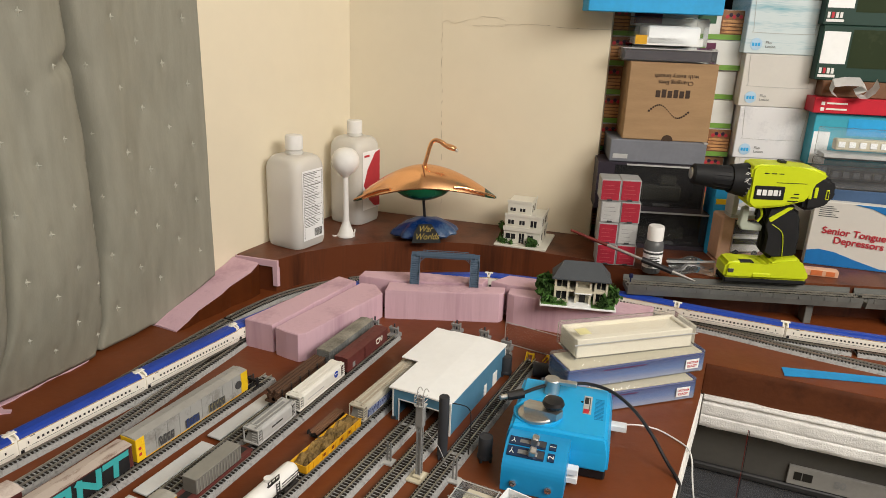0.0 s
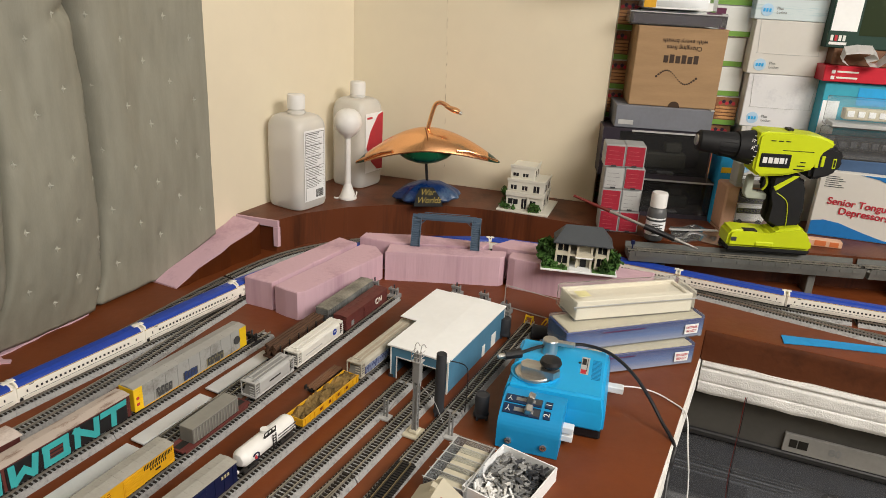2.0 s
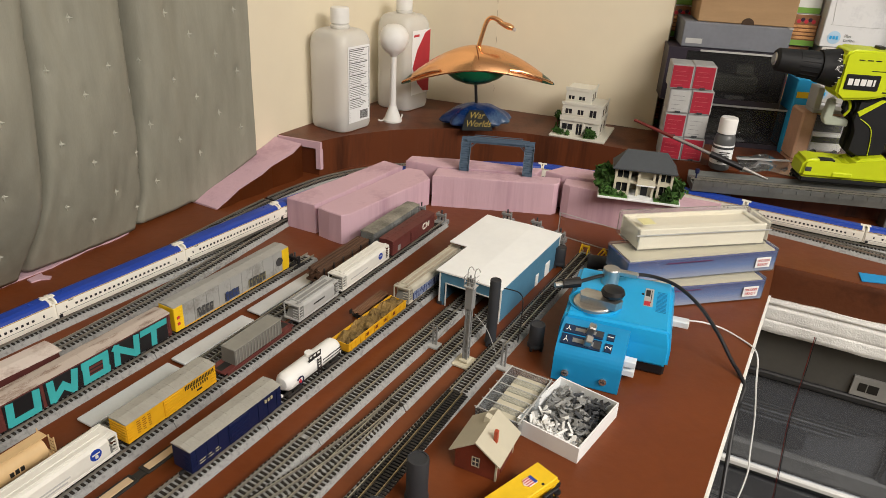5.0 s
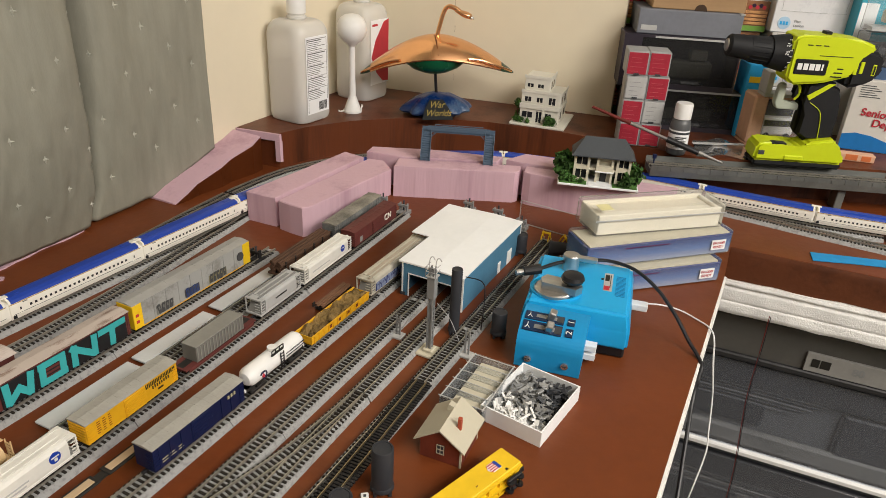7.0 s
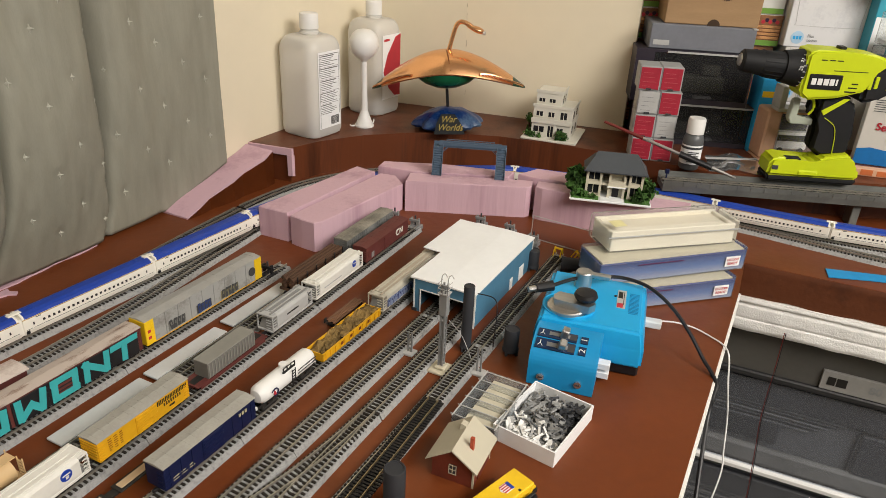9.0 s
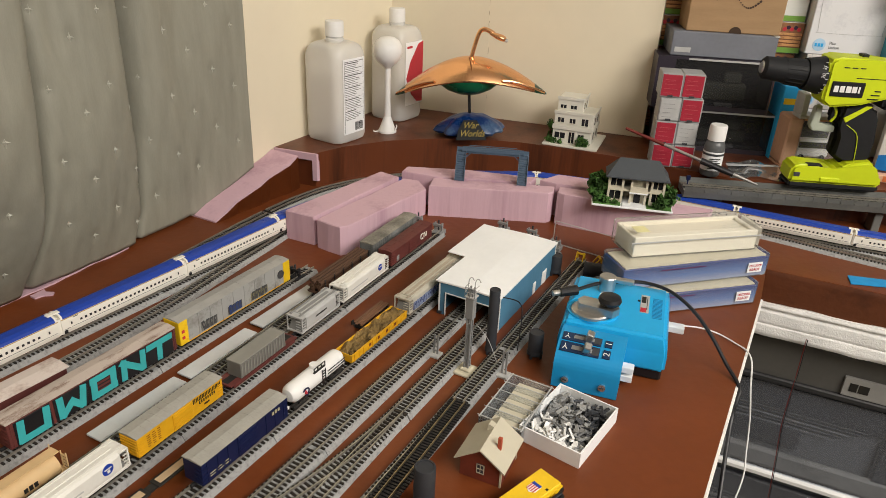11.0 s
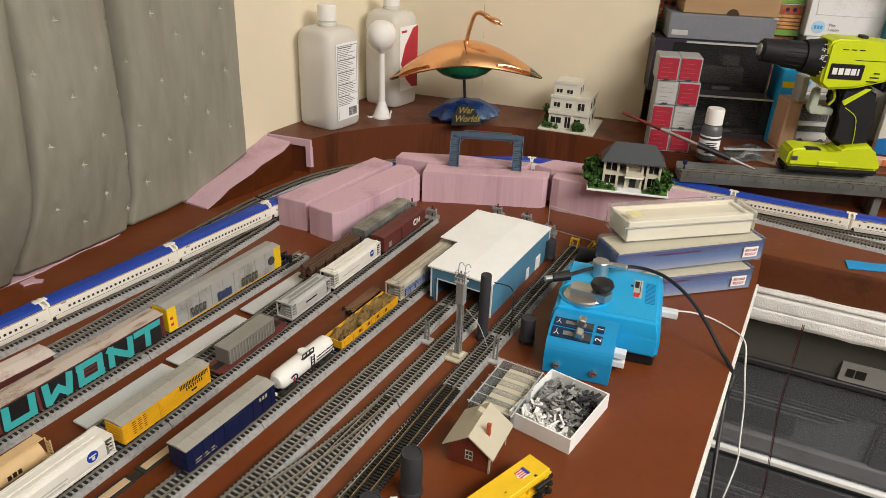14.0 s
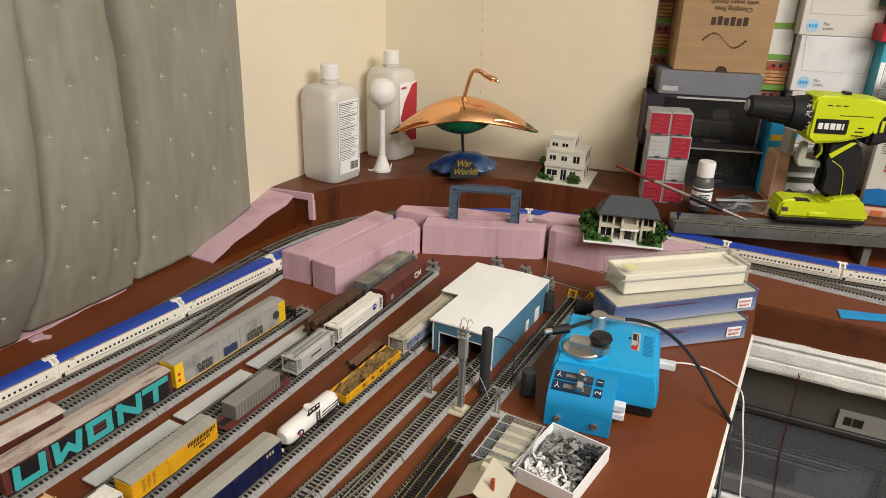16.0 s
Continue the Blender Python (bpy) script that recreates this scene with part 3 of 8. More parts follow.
# silver and yellow autorack
t, L, _ = boxcar(0.532, 0.705, s0, "silver model auto carrier with yellow ends and graffiti", SILVER, mat("galvanised_roof", (0.42, 0.42, 0.41), 0.5, metal=0.3), top=0.0425, ribs=10, door=False, ribmat=SILVER)
for e in (-1, 1):
    part("end_panel", box(*sorted((e * (L / 2 + 0.0008), e * (L / 2 - 0.0105))), -0.0107, 0.0107, 0.0148, 0.0415, bevel=0.0005), BRIGHTYELLOW, t, "yellow end panel")
rng = random.Random(2)
GRAF = [mat("blue_spray_paint", (0.025, 0.045, 0.14), 0.6), mat("black_spray_paint", (0.055, 0.055, 0.058), 0.6), mat("ochre_spray_paint", (0.20, 0.18, 0.10), 0.6)]


def graffiti(t, x, z, w, h, mats, y):
    """A painted tag: a dark cloud with fat rounded strokes standing on it."""
    n = max(3, int(w / 0.0045))
    part("graffiti_cloud", box(x - w / 2 - 0.001, x + w / 2 + 0.001, y - 0.0002, y + 0.0001, z - h * 0.42, z + h * 0.36, bevel=0.00014), mats[-1], t)
    for k in range(n):
        cx = x - w / 2 + (k + 0.5) * w / n
        hh = h * rng.uniform(0.34, 0.46)
        bw = w / n * 0.40
        m_ = pose(cx, y - 0.0004 - 0.00006 * (k % 3), z + rng.uniform(-0.0006, 0.0006), 0, rng.uniform(-16, 16), 0)
        part("graffiti_stroke", box(-bw, bw, -0.0002, 0.0002, -hh, hh, bevel=0.00019, m=m_), mats[0], t)
        part("graffiti_gap", box(-bw * 0.35, bw * 0.35, -0.0004, 0.0, hh * rng.uniform(-0.1, 0.1), hh * 0.55, m=m_), mats[-1], t)


DUSTY = mat("dusty_panel_grey", (0.20, 0.20, 0.18), 0.6, vary=0.2, scale=200)
for x, w_, m in ((-0.27, 0.023, (GRAF[1], DUSTY)), (-0.045, 0.021, (GRAF[0], GRAF[1])), (0.185, 0.028, (GRAF[1], GRAF[2]))):
    graffiti(t, x * L, 0.0228, w_ * 0.9, 0.0125, m, -0.0106)
part("emblem", cyl((0.405 * L, -0.0112, 0.029), (0.405 * L, -0.0104, 0.029), 0.0052, seg=18), GRAF[1], t)
part("sill", box(-L / 2 + 0.010, L / 2 - 0.010, -0.0104, -0.0098, 0.0146, 0.0154), YELLOW, t, "yellow side sill")
for zz in (0.0215, 0.0285):
    part("end_mark", box(-L / 2 + 0.0020, -L / 2 + 0.0052, -0.0112, -0.0106, zz, zz + 0.0030), RED, t)
for k in range(7):
    part("grab_iron", box(-L / 2 + 0.0062, -L / 2 + 0.0096, -0.0114, -0.0107, 0.0165 + k * 0.0034, 0.0171 + k * 0.0034), BRIGHTYELLOW, t)


def hopper(d0, d1, s, label, paint, roofpaint, top=0.0345, hatch=True):
    """Covered hopper: rounded sides, sloped ends on end frames, long roof hatch, bays below."""
    t, L = car(d0, d1, s, label)
    w = 0.0100
    outline = [(-w * 0.94, 0.0165), (-w, 0.020), (-w, top - 0.004), (-w * 0.86, top - 0.0014), (-w * 0.5, top), (w * 0.5, top), (w * 0.86, top - 0.0014), (w, top - 0.004), (w, 0.020), (w * 0.94, 0.0165)]
    part("body", profile(outline, L - 0.016), paint, t)
    part("sill", box(-L / 2, L / 2, -w + 0.0002, w - 0.0002, 0.0145, 0.0168, bevel=0.0003), paint, t)
    for e in (-1, 1):
        bm = bmesh.new()
        x0, x1 = e * (L / 2 - 0.0082), e * (L / 2 - 0.0005)
        add_box(bm, *sorted((x0, x1)), -w, w, top - 0.0028, top - 0.0012)
        part("end_platform", bm, paint, t)
        for yy in (-w + 0.0005, w - 0.0005):
            part("corner_post", box(*sorted((x1 - e * 0.0012, x1)), yy - 0.0005, yy + 0.0005, 0.0165, top - 0.0028), paint, t)
        part("slope_sheet", profile([(0, 0.0165), (e * 0.007, 0.0165), (0, top - 0.009)], 2 * w - 0.003, axis="y"), mat("slope_sheet_shade", (0.2, 0.2, 0.19), 0.6), t).location.x = x0
    for x in (-L * 0.22, 0, L * 0.22):
        part("hopper_bay", profile([(-0.008, 0.0150), (0.008, 0.0150), (0.003, 0.0105), (-0.003, 0.0105)], 0.014, axis="y"), TRUCKM, t).location.x = x
    part("roof_hatch", box(-L / 2 + 0.009, L / 2 - 0.009, -0.0020, 0.0020, top - 0.0003, top + 0.0005, bevel=0.0002), roofpaint, t)
    for yy in (-0.0058, 0.0058):
        part("running_board", box(-L / 2 + 0.002, L / 2 - 0.002, yy - 0.0012, yy + 0.0012, top + 0.0002, top + 0.0007), roofpaint, t)
    underframe(t, L)
    ladders(t, L, top, paint, -w)
    return t, L


t, L = hopper(0.285, 0.400, s1, "off-white covered model hopper with a blue round emblem", OFFWHITE, OFFWHITE)
part("emblem", cyl((L / 2 - 0.02, -0.0104, 0.0262), (L / 2 - 0.02, -0.0099, 0.0262), 0.0048, seg=20), ROYAL, t, "blue round emblem")
part("emblem_mark", box(L / 2 - 0.0232, L / 2 - 0.0168, -0.0107, -0.0103, 0.0266, 0.0276), WINK, t)
part("emblem_mark", box(L / 2 - 0.0210, L / 2 - 0.0185, -0.0107, -0.0103, 0.0232, 0.0258), WINK, t)
bars(t, 0.005, 0.0225, 2, LGREY, 0.05, pitch=0.003, h=0.0012)
t, L = hopper(0.613, 0.688, s1, "light grey covered model hopper with dark roof stripes", LGREY, GREY)
bars(t, 0.0, 0.0240, 1, INK, 0.02, h=0.0016)
t, L = hopper(0.689, 0.793, s1, "off-white covered model hopper with a blue round emblem", OFFWHITE, OFFWHITE)
part("emblem", cyl((L / 2 - 0.02, -0.0104, 0.0262), (L / 2 - 0.02, -0.0099, 0.0262), 0.0042, seg=20), ROYAL, t, "blue round emblem")
part("emblem_mark", box(L / 2 - 0.0228, L / 2 - 0.0172, -0.0107, -0.0103, 0.0265, 0.0274), WINK, t)
bars(t, -0.008, 0.0225, 1, LGREY, 0.05, h=0.0012)
CREAMCAR = mat("dusty_cream_car_paint", (0.50, 0.47, 0.39), 0.6, vary=0.12, scale=150)
t, L = hopper(0.707, 0.842, S2, "dusty cream covered model hopper with blue graffiti beside the shed", CREAMCAR, mat("tan_roof_dust", (0.42, 0.37, 0.29), 0.7, vary=0.15, scale=160))
for k in range(5):
    graffiti(t, -L / 2 + 0.020 + k * 0.0225, 0.0218, 0.0205, 0.0125, (mat("pale_blue_spray", (0.20, 0.24, 0.36), 0.6) if k == 0 else bpy.data.materials["pale_blue_spray"], mat("deep_blue_spray", (0.030, 0.045, 0.15), 0.6) if k == 0 else bpy.data.materials["deep_blue_spray"]), -0.0102)

# oxide red boxcar at the siding end
t, L, _ = boxcar(0.795, 0.908, s1, "dark oxide red model boxcar with white lettering", BOXCARRED, BOXCARRED, ribs=0)
part("emblem", tube([(L / 2 - 0.0262, -0.0102, 0.0293), (L / 2 - 0.0310, -0.0102, 0.0290), (L / 2 - 0.0325, -0.0102, 0.0258), (L / 2 - 0.0310, -0.0102, 0.0226), (L / 2 - 0.0262, -0.0102, 0.0224)], 0.0009, seg=6, steps=4), WINK, t, "white curved line emblem")
part("emblem", tube([(L / 2 - 0.0235, -0.0102, 0.0224), (L / 2 - 0.0228, -0.0102, 0.0290), (L / 2 - 0.0178, -0.0102, 0.0226), (L / 2 - 0.0168, -0.0102, 0.0293)], 0.0009, seg=6, steps=4), WINK, t, "white curved line emblem")
part("placard", box(-L / 2 + 0.012, -L / 2 + 0.018, -0.0104, -0.0099, 0.017, 0.024), GREY, t)
# grey refrigerator car
t, L, _ = boxcar(0.801, 0.922, s1b, "weathered grey model reefer with horizontal ribs", mat("weathered_grey_paint", (0.17, 0.175, 0.17), 0.7, vary=0.3, scale=220), mat("streaked_grey_roof", (0.24, 0.225, 0.19), 0.8, vary=0.4, scale=200), top=0.034, ribs=24)
# dark timber load car
t, L = car(0.690, 0.800, s1b, "dark brown model log car with a timber load")
part("deck", box(-L / 2, L / 2, -0.0095, 0.0095, 0.0140, 0.0165), LUMBER, t)
for k in range(5):
    for j in range(4 - (k % 2)):
        yy = -0.0072 + j * 0.0048 + (k % 2) * 0.0024
        if k < 3:
            part("timber", cyl((-L / 2 + 0.001 + 0.003 * (j % 2), yy, 0.0188 + k * 0.0042), (L / 2 - 0.001, yy, 0.0188 + k * 0.0042), 0.0023, seg=8), LUMBER, t)
for k in range(6):
    part("stake", box(-L / 2 + 0.008 + k * 0.0185, -L / 2 + 0.0092 + k * 0.0185, -0.0103, -0.0094, 0.014, 0.030), BLACK, t)
underframe(t, L)

# pale strips lying beside the siding
DECK = mat("pale_grey_deck", (0.60, 0.615, 0.62), 0.6, vary=0.05, scale=120)
for k, (d0, d1, sm) in enumerate(((0.409, 0.505, -0.4915), (0.511, 0.606, -0.4955), (0.617, 0.717, -0.5005))):
    t = thing("platform_strip", *yard((d0 + d1) / 2, sm), 0, YARD + 1, "pale grey plastic platform strip lying between the sidings", "platform strip", "platform strips")
    L = d1 - d0
    part("deck", box(-L / 2, L / 2, -0.0090, 0.0090, 0.0026, 0.0050, bevel=0.0010, seg=2), DECK, t)
    for e in (-1, 1):
        part("support", box(*sorted((e * (L / 2 - 0.003), e * (L / 2 - 0.012))), -0.0085, 0.0085, 0, 0.0030), DARK, t)
    part("lip", box(-L / 2 + 0.001, L / 2 - 0.001, -0.0096, -0.0089, 0.0, 0.0036), GREY, t)
# tan tank-shaped hopper
t, L = car(0.240, 0.370, s1b, "tan cylindrical covered model hopper with black letters")
prof = [(0.0098 * math.cos(a), 0.0255 + 0.0098 * math.sin(a)) for a in [2 * math.pi * k / 20 for k in range(20)]]
part("body", profile(prof, L - 0.012), TAN, t, smooth=True)
part("roof_walk", box(-L / 2 + 0.002, L / 2 - 0.002, -0.0045, 0.0045, 0.0352, 0.0362), TAN, t)
for e in (-1, 1):
    part("end_frame", box(*sorted((e * (L / 2 - 0.0065), e * (L / 2))), -0.0100, 0.0100, 0.0145, 0.0185), TAN, t)
    for k in range(5):
        part("ladder_rung", box(*sorted((e * (L / 2 - 0.0012), e * L / 2)), -0.0100, -0.0040, 0.019 + 0.0032 * k, 0.0197 + 0.0032 * k), TAN, t)
    for yy in (-0.0100, -0.0040, 0.0095):
        part("corner_post", box(*sorted((e * (L / 2 - 0.0010), e * L / 2)), yy, yy + 0.0006, 0.0185, 0.0352), TAN, t)
wordmark(t, L / 2 - 0.030, 0.0262, 3, 0.012, 0.0042, INK, y=-0.0098)
underframe(t, L)

# grey container on a red well flat
t, L = car(0.507, 0.611, s1, "oxide red model flat car with open side frames")
part("deck", box(-L / 2, L / 2, -0.0040, 0.0040, 0.0140, 0.0158), BOXCARRED, t)
for yy in (-0.0098, 0.0090):
    part("side_sill", box(-L / 2 + 0.004, L / 2 - 0.004, yy, yy + 0.0010, 0.0122, 0.0158), BOXCARRED, t)
for k in range(8):
    x = -L / 2 + 0.008 + k * (L - 0.016) / 7
    part("cross_beam", box(x - 0.0008, x + 0.0008, -0.0095, 0.0095, 0.0140, 0.0152), BOXCARRED, t)
for e in (-1, 1):
    part("end_deck", box(*sorted((e * (L / 2 - 0.017), e * L / 2)), -0.0095, 0.0095, 0.0150, 0.0164), BOXCARRED, t)
underframe(t, L)
c = thing("grey_container", *yard(0.557, s1(0.557) + 0.001), 0.0164, YARD + SKEW, "grey ribbed model container resting on the flat car", "model container")
CONT = mat("container_grey", (0.17, 0.165, 0.15), 0.6, vary=0.1)
part("body", box(-0.0325, 0.0325, -0.0085, 0.0085, 0.0, 0.0160, bevel=0.0003), CONT, c)
for k in range(16):
    x = -0.031 + k * 0.00413
    part("rib", box(x - 0.0006, x + 0.0006, -0.0091, -0.0084, 0.001, 0.0150), mat("container_rib_grey", (0.24, 0.235, 0.21), 0.6) if k == 0 else bpy.data.materials["container_rib_grey"], c)
part("top", box(-0.0325, 0.0325, -0.0087, 0.0087, 0.0160, 0.0168, bevel=0.0002), bpy.data.materials["container_rib_grey"], c)

# tank car
t, L = car(0.512, 0.602, S2, "white model tank car with black platform and lettering")
rows = [(0.0015, -L / 2 + 0.0035), (0.0060, -L / 2 + 0.0045), (0.0088, -L / 2 + 0.008), (0.0092, -L / 2 + 0.011), (0.0092, L / 2 - 0.011), (0.0088, L / 2 - 0.008), (0.0060, L / 2 - 0.0045), (0.0015, L / 2 - 0.0035)]
tank = lathe(rows, seg=28)
bmesh.ops.transform(tank, matrix=pose(0, 0, 0.0248, 0, 90, 0), verts=tank.verts[:])
part("tank", tank, WHITE, t, smooth=True)
part("dome", cyl((0, 0, 0.0335), (0, 0, 0.0372), 0.0042, seg=16), WHITE, t)
part("platform", box(-0.008, 0.008, -0.0072, -0.0052, 0.0330, 0.0338), BLACK, t)
for x in (-0.0078, -0.0026, 0.0026, 0.0078):
    part("rail_post", box(x - 0.0004, x + 0.0004, -0.0072, -0.0064, 0.0338, 0.0385), BLACK, t)
part("hand_rail", box(-0.008, 0.008, -0.0072, -0.0065, 0.0380, 0.0386), BLACK, t)
for x in (0.0002, 0.0045):
    part("ladder_rail", box(x, x + 0.0006, -0.0102, -0.0094, 0.0150, 0.0335), BLACK, t)
for k in range(6):
    part("ladder_rung", box(0.0002, 0.0050, -0.0101, -0.0095, 0.0165 + 0.003 * k, 0.0171 + 0.003 * k), BLACK, t)
arcpts = [(-0.0235 + 0.0044 * math.cos(u), -0.0094 - 0.0006 * math.sin(u), 0.0238 + 0.0044 * math.sin(u)) for u in (2.6, 2.0, 1.4, 0.8, 0.2, -0.4, -1.0, -1.5)]
ring = part("emblem", tube(arcpts, 0.0007, seg=6, steps=4), NAVY, t, "navy arc emblem with a red drop")
part("emblem_drop", lathe([(0.0002, 0.0216), (0.0016, 0.0228), (0.0013, 0.0243), (0.0002, 0.0262)], seg=12), RED, ring).location = (-0.0235, -0.0094, 0)
wordmark(t, 0.0225, 0.0272, 16, 0.027, 0.0013, DARK, y=-0.0091, gap=0.45)
wordmark(t, 0.0225, 0.0243, 16, 0.027, 0.0013, DARK, y=-0.0093, gap=0.45)
part("sill", box(-L / 2, L / 2, -0.0035, 0.0035, 0.0140, 0.0165), WHITE, t)
underframe(t, L)

# yellow gondola with ore load
t, L = car(0.600, 0.708, S2, "yellow model gondola filled with brown ore")
for yy in (-0.0100, 0.0092):
    part("side", box(-L / 2, L / 2, yy, yy + 0.0008, 0.0145, 0.0226), YELLOW, t)
for e in (-1, 1):
    part("end", box(*sorted((e * L / 2, e * (L / 2 - 0.0008))), -0.0092, 0.0092, 0.0145, 0.0226), YELLOW, t)
part("top_rim", box(-L / 2 - 0.0003, L / 2 + 0.0003, -0.0105, -0.0090, 0.0224, 0.0232), YELLOW, t)
part("top_rim", box(-L / 2 - 0.0003, L / 2 + 0.0003, 0.0090, 0.0105, 0.0224, 0.0232), YELLOW, t)
part("floor_plate", box(-L / 2, L / 2, -0.0095, 0.0095, 0.0140, 0.0150), YELLOW, t)
for k in range(13):
    x = -L / 2 + 0.004 + k * (L - 0.008) / 12
    part("rib", box(x - 0.0006, x + 0.0006, -0.0108, -0.0099, 0.0145, 0.0224), YELLOW, t)
    if 2 < k < 11 and k % 2:
        part("stencil_bar", box(x + 0.001, x + 0.0055, -0.0103, -0.0100, 0.0175, 0.0208), BROWN, t)
bm = bmesh.new()
rng = random.Random(8)
nx, ny = 54, 11
grid = [[bm.verts.new((-L / 2 + 0.001 + i * (L - 0.002) / (nx - 1), -0.0088 + j * 0.0176 / (ny - 1), 0.0212 + 0.0040 * noise.noise((i * 0.22, j * 0.35, 3)) + 0.0028 * abs(math.sin(i * 0.24)) + rng.uniform(-0.0008, 0.0008))) for j in range(ny)] for i in range(nx)]
for i in range(nx - 1):
    for j in range(ny - 1):
        bm.faces.new((grid[i][j], grid[i + 1][j], grid[i + 1][j + 1], grid[i][j + 1]))
part("ore_load", bm, ORE, t, "rough brown ore load")
underframe(t, L)

# loose flats lying on the board
def loose_flat(d, s, turn, L, label, wood, strips=((-0.0034, 0.0034),)):
    t = thing("loose_flat_car", *yard(d, s), 0.0, YARD + turn, label, "model flat car", "loose flat cars")
    part("frame", box(-L / 2, L / 2, -0.0035, 0.0035, 0.0068, 0.0085), TRUCKM, t)
    for e in (-1, 1):
        part("deck_frame", box(*sorted((e * 0.004, e * (L / 2 - 0.003))), -0.0058, 0.0058, 0.0080, 0.0094, bevel=0.0003), TRUCKM, t)
        for y0, y1 in strips:
            part("deck_board", box(*sorted((e * 0.007, e * (L / 2 - 0.006))), y0, y1, 0.0094, 0.0101, bevel=0.0002), wood, t)
        part("bogie", box(e * (L / 2 - 0.012) - 0.009, e * (L / 2 - 0.012) + 0.009, -0.007, 0.007, 0.0020, 0.0068, bevel=0.0008), TRUCKM, t)
        for dx in (-0.006, 0.006):
            for g in (-0.0052, 0.0052):
                x = e * (L / 2 - 0.012) + dx
                part("wheel", cyl((x, g - 0.0012, 0.0034), (x, g + 0.0012, 0.0034), 0.0034, seg=12), WHEELM, t)
    return t


loose_flat(0.392, -0.4005, 0, 0.115, "black model flat car with pale wooden deck on the board", PLANK)
BROWNPLANK = mat("brown_plank", (0.20, 0.10, 0.055), 0.7, vary=0.25, scale=90, grain=(0.3, 6, 6))
t = thing("loose_flat_car", *yard(0.703, -0.4065), 0.0, YARD + 1.5, "small brown model flat car with plank deck on the board", "model flat car", "loose flat cars")
for k, y0 in enumerate((-0.0064, -0.0031, 0.0002, 0.0035)):
    part("deck_board", box(-0.029 + 0.002 * (k % 2), 0.029 - 0.0015 * ((k + 1) % 2), y0, y0 + 0.0029, 0.0062, 0.0072, bevel=0.0002), BROWNPLANK, t)
for x in (-0.025, -0.010, 0.008, 0.024):
    part("cross_beam", box(x - 0.0012, x + 0.0012, -0.0066, 0.0066, 0.0048, 0.0062), TRUCKM, t)
part("centre_sill", box(-0.029, 0.029, -0.0030, 0.0030, 0.0020, 0.0050), TRUCKM, t)
for x in (-0.020, 0.020):
    for g in (-0.0050, 0.0050):
        for dx in (-0.005, 0.005):
            part("wheel", cyl((x + dx, g - 0.001, 0.0026), (x + dx, g + 0.001, 0.0026), 0.0026, seg=10), WHEELM, t)
part("brake_post", box(-0.0295, -0.0335, 0.004, 0.005, 0.0070, 0.0120), TRUCKM, t)

# weathered roof of the car on the far siding
t = thing("freight_car", -0.3860, 0.5685, -0.0020, 64.5, "weathered pinkish white model boxcar on the far siding", "model freight car", "model freight cars")
part("body", box(-0.075, 0.075, -0.0100, 0.0100, 0.0145, 0.0300, bevel=0.0005), BOXCARRED, t)
part("roof", profile([(-0.0132, 0.0300), (-0.0132, 0.0308), (0, 0.0322), (0.0132, 0.0308), (0.0132, 0.0300)], 0.152), mat("chalky_roof", (0.60, 0.53, 0.49), 0.8, vary=0.12, scale=150, second=(0.40, 0.30, 0.26)), t)
underframe(t, 0.15)

